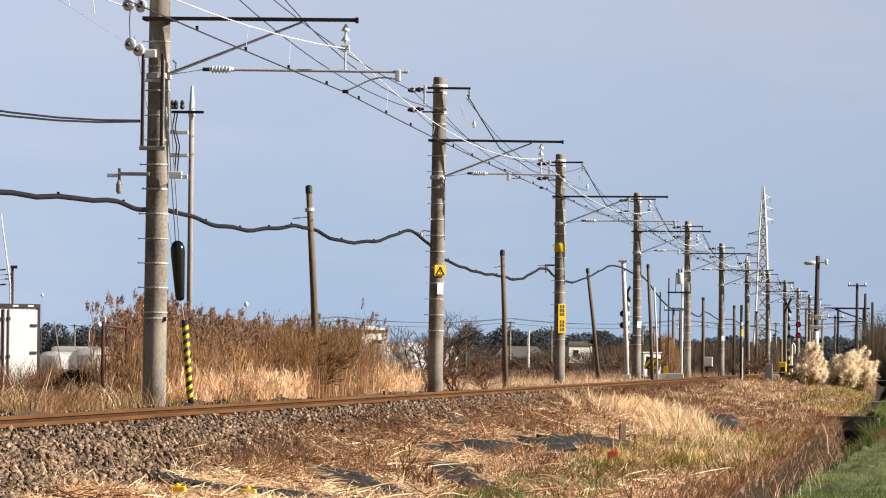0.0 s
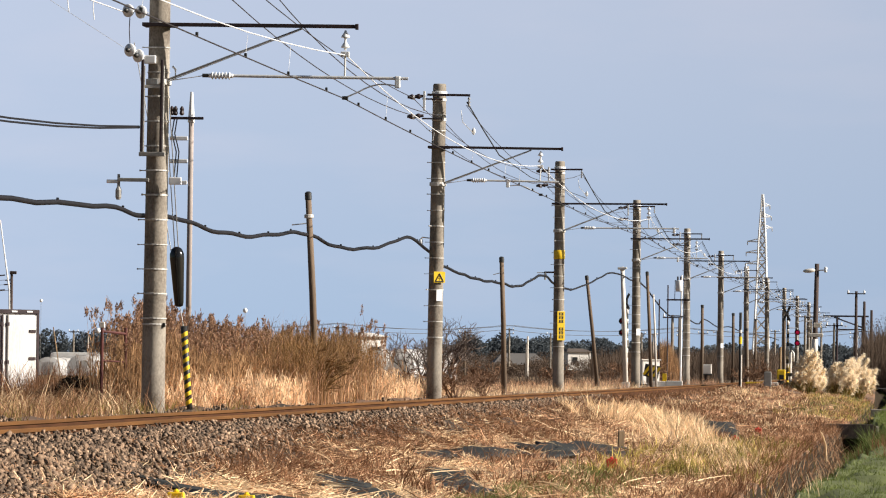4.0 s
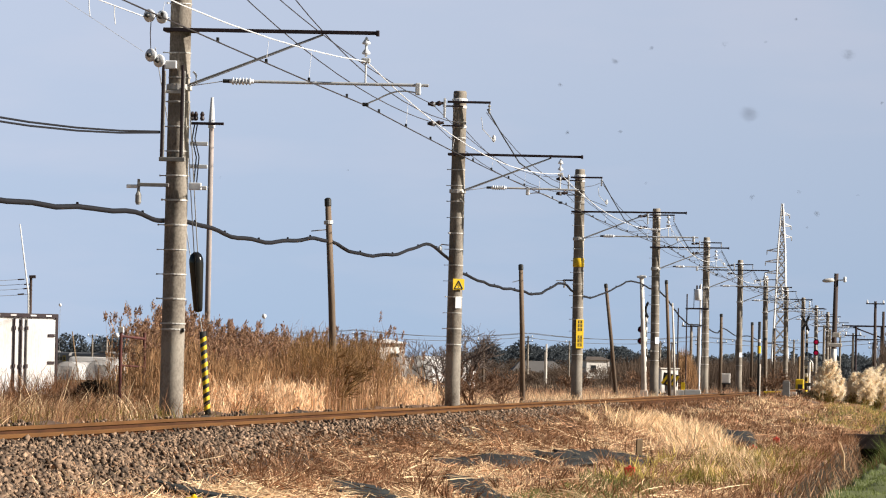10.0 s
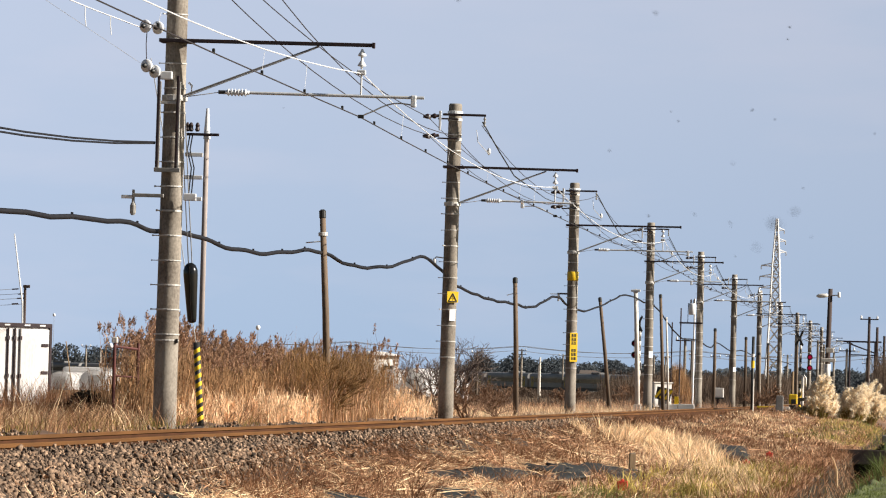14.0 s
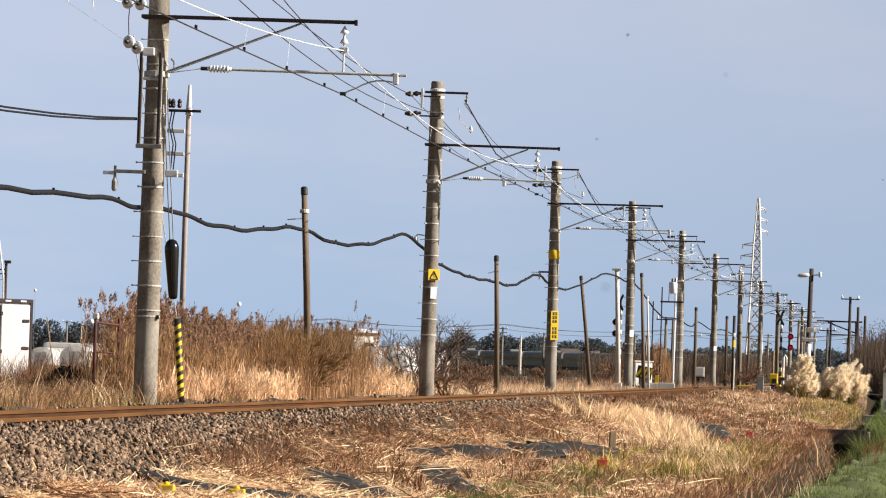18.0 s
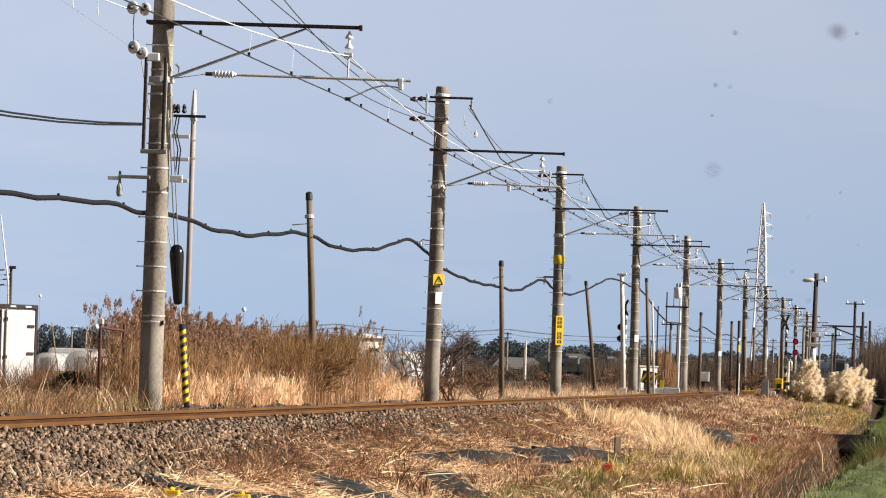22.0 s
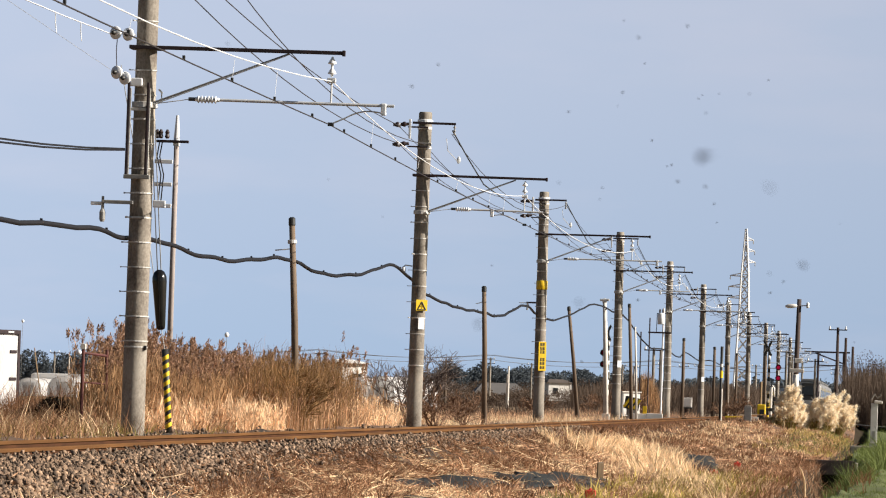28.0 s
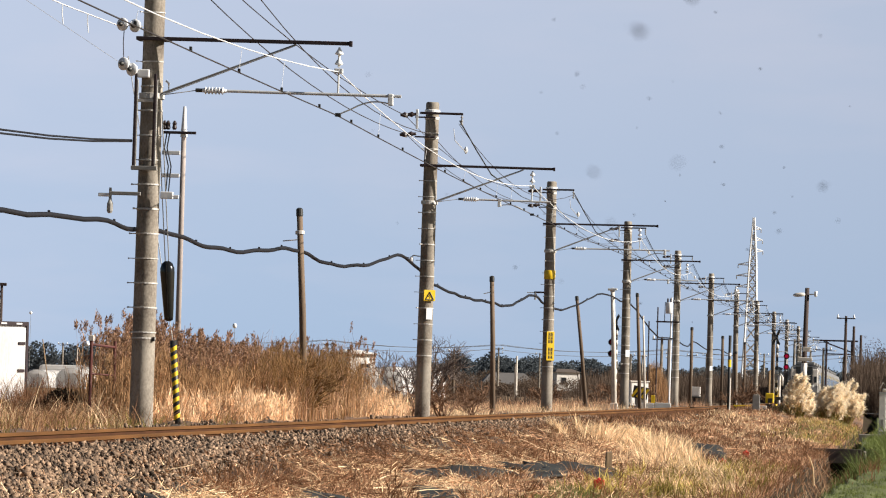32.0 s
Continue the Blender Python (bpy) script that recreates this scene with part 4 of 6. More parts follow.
def crossing_signal(x, y, side, high, label, lit=True):
    s = thing("crossing_signal", (x, y, 0), label, "crossing signal", "level crossing signals")
    striped_post(s, 0, 0, -0.4, high, 0.06, 9)
    cross = part("cross_sign", tube([(0, 0, high - 0.05), (0, 0, high + 0.35)], 0.03, 8), BLACK, s)
    for a in (math.radians(40), -math.radians(40)):
        part("cross_board", box(-0.065, 0.065, -0.10, -0.08, -0.45, 0.45, bevel=0.006, m=Matrix.Translation((0, 0, high + 0.12)) @ Matrix.Rotation(math.radians(-52), 4, "Z") @ Matrix.Rotation(a, 4, "Y")), BLACK, cross, "dark crossed board")
        for k in (-0.28, 0.0, 0.28):
            part("board_band", box(-0.068, 0.068, -0.106, -0.102, k - 0.05, k + 0.05, m=Matrix.Translation((0, 0, high + 0.12)) @ Matrix.Rotation(math.radians(-52), 4, "Z") @ Matrix.Translation((0, -0.012 if a > 0 else 0, 0)) @ Matrix.Rotation(a, 4, "Y")), GREY_PAINT if abs(k) < 0.1 else BLACK, cross)
    arm = part("lamp_arm", tube([(0, -0.02, high - 0.55), (side * 0.45, -0.06, high - 0.55), (side * 0.45, -0.06, high - 1.45)], 0.025, 8), GALV, s)
    for k, z in enumerate((high - 0.76, high - 1.27)):
        lamp = part("lamp", lathe([(0.135, 0), (0.14, 0.02), (0.14, 0.03), (0.10, 0.05), (0.10, 0.16), (0.05, 0.2)], 18, m=Matrix.Translation((side * 0.45, -0.10, z)) @ Matrix.Rotation(-math.pi / 2, 4, "X")), BLACK, s, "black-backed warning lamp", True)
        part("lens", lathe([(0.09, 0), (0.085, 0.02), (0.05, 0.04), (0.02, 0.045)], 18, m=Matrix.Translation((side * 0.45, -0.11, z)) @ Matrix.Rotation(math.pi / 2, 4, "X")), RED_GLOW if lit else RED_DARK, lamp, "glowing red lens" if lit else "dark red lens", True)
        part("hood", tube([(side * 0.45, -0.10, z + 0.005), (side * 0.45, -0.24, z + 0.02)], 0.125, 18, None, False), BLACK, lamp)
    part("speaker", box(-0.10, 0.10, -0.12, 0.1, high - 1.9, high - 1.6, bevel=0.02), GREY_PAINT, s)
    return s


crossing_signal(-3.75, 246, -0.5, 3.55, "level crossing signal with a crossed sign and red warning lamps", False)
cr_ = crossing_signal(3.02, 262, 1, 3.25, "striped level crossing signal with one red lamp lit")
part("white_pipe", tube([(0.12, -0.1, 0.4), (0.1, -0.1, 1.5), (0.2, -0.1, 1.62), (0.28, -0.1, 1.5), (0.28, -0.1, 1.1)], 0.05, 10), WHITE, cr_, "bent white pipe", True)
bx = thing("barrier_machine", (2.75, 261.6, -0.1), "yellow barrier machine box beside the road", "barrier machine")
part("cabinet", box(-0.22, 0.18, -0.25, 0.25, 0.34, 0.82, bevel=0.05), YELLOW, bx, "bright yellow housing")
part("door", box(-0.10, 0.12, -0.262, -0.25, 0.36, 0.58, bevel=0.01), BLACK, bx)
part("foot", box(-0.2, 0.12, -0.2, 0.2, -0.1, 0.30, bevel=0.02), BLACK, bx)
part("arm_stub", box(0.22, 0.5, -0.1, 0.0, 0.5, 0.66, bevel=0.02), BLACK, bx)
b2 = thing("barrier_machine", (-2.72, 247, -0.06), "barrier machine behind a black and yellow chevron board", "barrier machine")
part("cabinet", box(-0.2, 0.25, 0.05, 0.45, 0.1, 0.75, bevel=0.03), GREY_PAINT, b2)
tilt = pose(0, 0, 0.36, 0, 10, 0)
bd = part("chevron_board", box(-0.34, 0.34, -0.02, 0.02, 0.0, 0.56, bevel=0.01, m=tilt), BLACK, b2, "tilted black board")
for x in (-0.20, 0.02, 0.24):
    part("chevron", box(-0.055, 0.055, -0.030, -0.021, -0.25, 0.25, m=tilt @ pose(x - 0.02, 0, 0.28, 0, 28, 0)), YELLOW, bd, "yellow slanting stripe")
part("stand", box(-0.14, 0.06, 0.0, 0.12, -0.4, 0.45, bevel=0.01), GREY_PAINT, b2)
rc = thing("relay_cabinet", pose(-3.0, 250, -0.06, 0, 0, 28), "white steel relay cabinet behind the crossing pole", "cabinet")
part("body", box(-0.42, 0.45, -0.3, 0.3, 0.05, 1.12, bevel=0.02), WHITE, rc)
part("door", box(-0.38, 0.02, -0.312, -0.3, 0.12, 1.05, bevel=0.008), WHITE, rc)
part("door", box(0.04, 0.41, -0.312, -0.3, 0.12, 1.05, bevel=0.008), WHITE, rc)
part("roof", box(-0.47, 0.5, -0.36, 0.36, 1.12, 1.17, bevel=0.012), CONCRETE_WHITE, rc)
part("plinth", box(-0.4, 0.43, -0.28, 0.28, -0.4, 0.05), CONCRETE, rc)
rs = thing("rail_sign", (-2.12, 247.5, -0.05), "small yellow marker post by the road", "marker")
part("post", box(-0.09, 0.09, -0.03, 0.03, -0.3, 0.52, bevel=0.01), YELLOW, rs)
part("base", box(-0.2, 0.24, -0.08, 0.08, -0.3, 0.16, bevel=0.02), YELLOW, rs)


def kerb(x0, x1, y, material, label):
    k = thing("kerb_block", (0, y, 0), label, "kerb", "kerb blocks at the crossing")
    n = max(1, round((x1 - x0) / 0.6))
    for i in range(n):
        a, b = x0 + (x1 - x0) * i / n, x0 + (x1 - x0) * (i + 1) / n
        part("block", box(a + 0.006, b - 0.006, -0.09, 0.09, -0.45, 0.13 + 0.02 * (i % 2), bevel=0.02), material, k)
    return k


kerb(-2.75, -1.25, 246.2, WHITE, "white-painted concrete kerb blocks beside the road")
kerb(1.2, 2.0, 256.2, YELLOW, "yellow-painted concrete kerb blocks beside the road")
kerb(2.05, 2.75, 256.0, CONCRETE_WHITE, "white concrete kerb blocks beside the road")
gb = thing("equipment_box", (-3.25, 322, 0), "pale grey equipment box on a dark post", "box")
part("post", box(-0.06, 0.06, -0.05, 0.05, -0.5, 0.5), RUSTY, gb)
part("body", box(-0.26, 0.34, -0.2, 0.2, 0.42, 0.98, bevel=0.02), WHITE, gb)
part("door", box(-0.2, 0.28, -0.212, -0.2, 0.48, 0.92, bevel=0.01), WHITE, gb)
part("hinge_bar", box(-0.3, 0.38, -0.22, 0.22, 0.34, 0.42, bevel=0.01), BLACK, gb)
st = thing("marker_post", (1.92, 228, -0.45), "slim post with black, white and yellow bands", "post")
part("shaft", tube([(0, 0, -0.3), (0, 0, 3.5)], 0.062, 10), BLACK, st, "", True)
part("reflector", tube([(0.045, -0.05, 0.1), (0.045, -0.05, 1.75)], 0.032, 8), CONCRETE_WHITE, st, "pale strip")
part("collar", tube([(0, 0, 2.2), (0, 0, 2.5)], 0.075, 10), YELLOW, st)
part("ring", tube([(0, 0, 2.65), (0, 0, 2.78)], 0.07, 10), WHITE, st)
gp_ = thing("concrete_slab_post", (2.72, 240, -0.4), "flat grey concrete post in the verge", "post")
part("slab", box(-0.16, 0.16, -0.06, 0.06, -0.3, 1.0, bevel=0.03), GREY_PAINT, gp_)
part("cap", box(-0.13, 0.13, -0.05, 0.05, 1.0, 1.05, bevel=0.02), CONCRETE, gp_)
for x, y, h in ((2.66, 262.6, 1.9), (2.92, 272, 1.7)):
    solo("steel_post", tube([(0, 0, -0.4), (0, 0, h)], 0.06, 10), CONCRETE_WHITE if h < 1.8 else WOOD_STAKE, (x, y, -0.1), "short post beside the level crossing", "post", "posts by the crossing")
lp = thing("lamp_pole", pose(3.70, 290, 0, 0, 0.9, 0), "dark wooden lamp pole with white lamp heads and a white band", "lamp pole")
part("shaft", tube([(0, 0, -0.6), (0, 0, 3), (0, 0, 6.3)], [0.155, 0.135, 0.115], 14), WOOD_DARK, lp, "", True)
part("lamp_head", lathe([(0.03, 0), (0.09, 0.04), (0.11, 0.25), (0.10, 0.5), (0.04, 0.62)], 12, m=Matrix.Translation((-0.10, -0.15, 5.95)) @ Matrix.Rotation(-math.pi / 2 - 0.1, 4, "Y")), WHITE, lp, "white street lamp head", True)
part("bracket", tube([(0.1, -0.1, 5.95), (0.42, -0.12, 5.98)], 0.03, 8), GALV, lp)
part("pin_insulator", lathe([(0.05, 5.85), (0.09, 5.9), (0.07, 6.0), (0.1, 6.08), (0.04, 6.15)], 10, m=Matrix.Translation((0.46, -0.12, 0))), PORCELAIN, lp, "", True)
part("band", tube([(0.0, -0.01, 1.35), (0.0, -0.01, 2.35)], 0.165, 14), WHITE, lp, "white sleeve", True)
part("fitting", box(-0.32, 0.42, -0.30, -0.2, 2.45, 2.65, bevel=0.03), CONCRETE_WHITE, lp, "pale cross fitting")
part("fitting", box(-0.1, 0.3, -0.30, -0.2, 2.95, 3.2, bevel=0.03), CONCRETE_WHITE, lp)
# white marker on the far bank of the ditch
wm = thing("water_gauge_post", (8.36, 211, -0.62), "white rectangular concrete post with a rough top on a small slab", "post")
part("shaft", box(-0.13, 0.13, -0.1, 0.1, -0.02, 1.5, bevel=0.015), WHITE, wm)
part("foot", box(-0.16, 0.16, -0.14, 0.14, -0.3, 0.0, bevel=0.02), GREY_PAINT, wm)
part("cap", box(-0.15, 0.17, -0.12, 0.12, 1.5, 1.62, bevel=0.03, m=pose(0, 0, 0, 0, 5, 0)), CONCRETE_WHITE, wm)
part("bird_spikes", tube([(-0.14, -0.05, 1.62), (0.0, 0, 1.86), (0.1, 0.05, 1.70), (0.24, 0, 1.84)], 0.03, 6), CONCRETE, wm)
part("slot", box(-0.05, 0.05, -0.108, -0.1, 0.1, 0.45), GREY_PAINT, wm)
solo("concrete_slab", box(-0.9, 0.5, -0.5, 0.5, -0.3, 0.0, bevel=0.03), CONCRETE, (8.4, 209.5, -0.74), "flat concrete slab by the ditch", "slab")
# culvert over the ditch
cv = thing("culvert", (0, 150, 0), "weathered concrete culvert over the ditch, its headwall darkened for shade", "culvert")
# concrete face in the dark mud colour, which stands in for its shade
part("headwall", box(6.4, 8.25, -0.15, 0.15, -1.9, -0.78, bevel=0.02), MUD, cv, "headwall, its shade put into the dark colour")
part("deck", box(6.45, 8.3, 0.15, 2.6, -1.05, -0.82, bevel=0.02), CONCRETE, cv)
part("edge_beam", box(6.35, 8.2, -0.24, -0.152, -1.15, -0.75, bevel=0.015), WOOD_DARK, cv, "dark timber edge")

# ---------------------------------------------------------------- small things on the bank
def weed_sheet(x0, y0, x1, y1, w0, w1, label):
    """A strip of dark sheet that follows the ground, with ragged edges and folds."""
    a, b = Vector((x0, y0)), Vector((x1, y1))
    d = (b - a).normalized()
    s = Vector((-d.y, d.x))
    n = 26
    bm = bmesh.new()
    rows = []
    for i in range(n + 1):
        f = i / n
        c, w = a.lerp(b, f), (w0 + (w1 - w0) * f) * (0.95 + 0.45 * noise.noise((f * 5, x0, y0)))
        row = []
        for j in range(6):
            q = c + s * (w * (j / 5 - 0.5) + 0.05 * noise.noise((f * 12, j * 3 + x0, 2)))
            row.append(bm.verts.new((q.x, q.y, float(ground_z(q.x, q.y)) + 0.05 + 0.03 * noise.noise((q.x * 3, q.y * 1.2, 1)))))
        rows.append(row)
    for r0, r1 in zip(rows, rows[1:]):
        for j in range(5):
            bm.faces.new((r0[j], r0[j + 1], r1[j + 1], r1[j]))
    ext = bmesh.ops.extrude_face_region(bm, geom=bm.faces[:])
    for v in ext["geom"]:
        if isinstance(v, bmesh.types.BMVert):
            v.co.z -= 0.03
    bmesh.ops.recalc_face_normals(bm, faces=bm.faces[:])
    return solo("weed_sheet", bm, SHEET, (0, 0, 0), label, "ground sheet", "weed-control sheets on the bank", smooth=True)


SHEETS = ((2.85, 53.2, 3.8, 52.0, 2.2, 2.6), (2.85, 62.2, 4.1, 56.0, 0.7, 0.8), (2.7, 77.0, 3.05, 74.0, 0.7, 0.6), (3.5, 69.5, 4.65, 60.5, 0.5, 0.75), (2.8, 76.5, 3.5, 85.0, 0.8, 1.3), (3.4, 81.5, 4.4, 90.0, 1.2, 1.3), (3.4, 88.0, 4.3, 96.0, 1.1, 0.9), (4.45, 134, 5.35, 117, 1.0, 0.9))
for s in SHEETS:
    weed_sheet(*s, "torn dark green-grey weed-control sheet among cut straw")


def marker(x, y, h, material, tall, label):
    z = float(ground_z(x, y))
    t_ = thing("survey_marker", (x, y, z), label, "marker", "survey markers on the bank")
    part("peg", box(-0.045, 0.045, -0.045, 0.045, -0.15, h, bevel=0.008), WOOD_STAKE if tall else WHITE, t_)
    part("head", box(-0.075, 0.075, -0.06, 0.06, h - 0.02, h + 0.12, bevel=0.012), material, t_, "bright painted head")
    part("top_pin", lathe([(0.02, h + 0.11), (0.03, h + 0.13), (0.01, h + 0.15)], 8), material, t_)


marker(5.15, 78.6, 0.11, RED, False, "red-headed survey marker peg in the grass")
marker(5.78, 111, 0.12, RED, False, "red-headed survey marker peg in the grass")
marker(5.79, 126, 0.12, RED, False, "red-headed survey marker peg in the grass")
marker(2.84, 49.7, 0.0, YELLOW, False, "yellow-headed survey marker peg in cut straw")
marker(3.25, 51.6, 0.0, YELLOW, False, "yellow-headed survey marker peg in cut straw")
sk = thing("wooden_stake", pose(4.36, 95.2, float(ground_z(4.36, 95.2)), 0, 1.2, 15), "square weathered wooden stake in the bank", "stake")
part("shaft", box(-0.052, 0.052, -0.052, 0.052, -0.3, 0.40, bevel=0.008), WOOD_STAKE, sk)
part("top", box(-0.046, 0.046, -0.046, 0.046, 0.40, 0.412, bevel=0.004), CONCRETE, sk)
rp = thing("iron_frame", (-4.67, 95, -0.25), "rusty iron post frame in the weeds beside the track", "frame")
for x, y, h in ((0, 0, 1.56), (0.355, 0.4, 1.53)):
    part("post", tube([(x, y, -0.3), (x, y, h)], 0.028, 10), IRON_RED, rp)
part("top_bar", tube([(0, 0, 1.46), (0.355, 0.4, 1.42)], 0.024, 8), IRON_RED, rp)
part("low_bar", tube([(0, 0, 0.95), (0.355, 0.4, 0.93)], 0.015, 8), IRON_RED, rp)
part("cap", box(-0.045, 0.045, -0.045, 0.045, 1.52, 1.62, bevel=0.01), CONCRETE_WHITE, rp, "pale cap")
part("knob", lathe([(0.03, 0), (0.05, 0.03), (0.03, 0.08)], 10, m=Matrix.Translation((-0.07, -0.03, 1.43))), PORCELAIN, rp, "white knob", True)

# ---------------------------------------------------------------- truck body used as a shed
tb = thing("truck_body_shed", pose(-12.28, 129.78, -0.5, 0, 0, 40), "dirty white box body of a lorry used as a field shed", "shed")
part("body", box(-1.05, 0.94, 0.0, 4.0, 0.0, 2.34, bevel=0.02), WHITE_DIRTY, tb)
part("roof_frame", box(-1.09, 0.98, -0.05, 4.04, 2.30, 2.40, bevel=0.015), RUSTY, tb, "rusty brown roof frame")
for x in (-1.07, 0.94):
    part("corner_post", box(x - 0.03, x + 0.04, -0.045, 0.05, 0.0, 2.31, bevel=0.01), RUSTY if x > 0 else WHITE_DIRTY, tb)
for x0, x1 in ((-1.03, -0.03), (-0.01, 0.90)):
    dr = part("door", box(x0, x1, -0.04, -0.004, 0.05, 2.26, bevel=0.012), WHITE_DIRTY, tb, "dirty white rear door")
    for z in (0.55, 1.2, 1.85):
        xx = x1 - 0.2 if x0 > -0.5 else x0 + 0.02
        part("hinge", box(xx, xx + 0.18, -0.062, -0.041, z, z + 0.07, bevel=0.006), RUSTY, dr, "rusty hinge")
for x in (-0.24, -0.06, 0.10):
    lb = part("lock_bar", tube([(x, -0.065, 0.15), (x, -0.065, 2.28)], 0.020 if x else 0.012, 8), RUSTY if x < 0 else GREY_PAINT, tb, "rusty upright locking bar")
    for z in (0.3, 1.1, 2.0):
        part("keeper", box(x - 0.035, x + 0.035, -0.085, -0.04, z, z + 0.09, bevel=0.006), RUSTY, lb)
for x in (-0.8, -0.35, 0.2, 0.62):
    part("paint_patch", box(x, x + 0.16, -0.062, -0.052, 2.33, 2.37, bevel=0.004), WHITE_DIRTY, tb, "remains of white paint")
part("seal", box(-0.03, -0.01, -0.03, -0.005, 0.05, 2.26), BLACK, tb)
part("grime", box(-1.0, 0.9, -0.044, -0.041, 0.02, 0.42), mat("rust-stained skirt", (0.50, 0.38, 0.27), (0.30, 0.20, 0.13), 0.8, 5, 40, 0.1), tb, "stained lower edge")
pr = thing("leaning_pole", (-11.2, 131, -0.5), "thin pole leaning on the shed", "pole")
part("shaft", tube([(0.25, 0, 0), (-0.08, 0.1, 2.0)], 0.013, 8), WOOD_STAKE, pr)

# ---------------------------------------------------------------- across the fields
def hoop_house(x, y, w, h, length, turn, label="arched white vinyl greenhouse at the field's edge"):
    g = thing("greenhouse", pose(x, y, -0.65, 0, 0, math.degrees(math.atan2(9.6 - x, y)) + turn), label, "greenhouse", "greenhouses in the fields")
    arc = [(-w / 2, 0.0), (-w / 2, h * 0.45)] + [(-w / 2 * math.cos(a), h * 0.45 + h * 0.55 * math.sin(a)) for a in np.linspace(0.15, math.pi - 0.15, 11)] + [(w / 2, h * 0.45), (w / 2, 0.0)]
    bm = bmesh.new()
    r0, r1 = ([bm.verts.new((a, yy, b)) for a, b in arc] for yy in (0, length))
    for j in range(len(arc) - 1):
        bm.faces.new((r0[j], r0[j + 1], r1[j + 1], r1[j]))
    part("skin", bm, VINYL, g, "white vinyl skin", True)
    bm = bmesh.new()
    bm.faces.new([bm.verts.new((a * 0.995, 0.02, b)) for a, b in arc])
    part("end_wall", bm, VINYL, g)
    for yy in (-0.04, length * 0.33, length * 0.66, length):
        part("hoop", tube([(a * 1.01, yy, b * 1.01) for a, b in arc], 0.022, 6), GALV, g)
    part("door", box(-0.6, 0.6, -0.06, 0.0, 0.0, min(1.9, h * 0.75), bevel=0.02), VINYL, g, "white vinyl end door")
    part("rail", box(-w / 2, w / 2, -0.05, 0.0, h * 0.47, h * 0.50), VINYL, g)
    return g


hoop_house(-33.3, 450, 2.7, 2.7, 3.4, -38)
hoop_house(-34.3, 480, 2.4, 2.7, 4.0, -30)
hoop_house(-37.4, 470, 2.8, 2.6, 3.2, -34)
hoop_house(-67.4, 500, 3.0, 1.9, 5.0, -30)
hoop_house(-71.3, 505, 2.6, 1.7, 5.0, -30)
hoop_house(-64.0, 530, 3.4, 2.1, 5.0, -30)


def house(x, y, w, d, wall_h, roof_h, wall, label, turn=0, tiles=None):
    h = thing("house", pose(x, y, -0.7, 0, 0, turn), label, "house", "houses across the fields")
    part("wall", box(-w / 2, w / 2, 0, d, 0, wall_h), wall, h)
    bm = bmesh.new()
    e = 0.4
    v = [bm.verts.new(q) for q in ((-w / 2 - e, -e, wall_h), (w / 2 + e, -e, wall_h), (w / 2 + e, d + e, wall_h), (-w / 2 - e, d + e, wall_h), (-w / 2 + w * 0.18, d / 2, wall_h + roof_h), (w / 2 - w * 0.18, d / 2, wall_h + roof_h))]
    for f in ((0, 1, 5, 4), (2, 3, 4, 5), (1, 2, 5), (3, 0, 4), (3, 2, 1, 0)):
        bm.faces.new([v[i] for i in f])
    part("roof", bm, tiles or ROOFTILE, h, "tiled hipped roof")
    for k in range(max(1, int(w // 3)) if w < 9 else 0):
        x0 = -w / 2 + 0.8 + k * 3
        wd = part("window", box(x0, x0 + 1.3, -0.05, 0.02, wall_h * 0.45, wall_h * 0.8), WHITE, h, "pale window frame")
        part("pane", box(x0 + 0.1, x0 + 1.2, -0.07, -0.05, wall_h * 0.48, wall_h * 0.77), TRAIN_GLASS, wd)
    return h


house(-40.6, 500, 2.6, 4, 4.0, 0.35, WHITE, "small white house with a flat white roof behind the reeds", 35, WHITE)
house(-60.2, 1110, 4.8, 6, 4.6, 0.7, WHITE, "small white farmhouse with a dark roof", 20)
house(-75.0, 1150, 11, 9, 1.9, 2.4, WALL_BEIGE, "farmhouse with a broad tiled roof, haze in its colour", 10, ROOF_FAR)
house(-66, 700, 7, 8, 2.6, 1.6, WALL_BEIGE, "farmhouse with a dark tiled roof", -8)
solo("long_greenhouse", box(-8, 8, 0, 8, 0, 2.3, bevel=0.5), VINYL, (-88, 660, -0.5), "long pale greenhouse roof beyond the weeds", "greenhouse")
solo("farm_shed", box(-2.2, 2.2, 0, 5, 0, 2.4, bevel=0.1), WHITE, (-52.5, 620, -0.4), "low white farm shed", "shed")


def leaf_cloud(n, centre, radius, size):
    """Small leaf clumps: tilted quads filling an ellipsoid, denser at its skin."""
    d = rng.normal(size=(n, 3))
    d /= np.linalg.norm(d, axis=1)[:, None]
    c = centre + d * radius * (rng.uniform(0.25, 1, (n, 1)) ** 0.4)
    u = rng.normal(size=(n, 3))
    u /= np.linalg.norm(u, axis=1)[:, None]
    v = np.cross(u, rng.normal(size=(n, 3)))
    v /= np.linalg.norm(v, axis=1)[:, None]
    s = size * rng.uniform(0.5, 1.3, (n, 1))
    return np.stack([c - u * s - v * s, c + u * s - v * s, c + v * s * 1.2], 1)


def woods(name, places, material, label, size, n):
    vs = []
    for x, y, z, r, h in places:
        for k in range(4):
            o = np.array([rng.normal() * r * 0.4, rng.normal() * r * 0.4, rng.uniform(-0.3, 0.3) * h])
            vs.append(leaf_cloud(n // 4, np.array([x, y, z + h * 0.55]) + o, np.array([r * 0.75, r * 0.75, h * 0.38]), size))
    v = np.concatenate(vs)
    tagged(new(name, raw_mesh(name, v, np.arange(len(v) * 3).reshape(-1, 3), material)), label, "woods", kind="stuff")


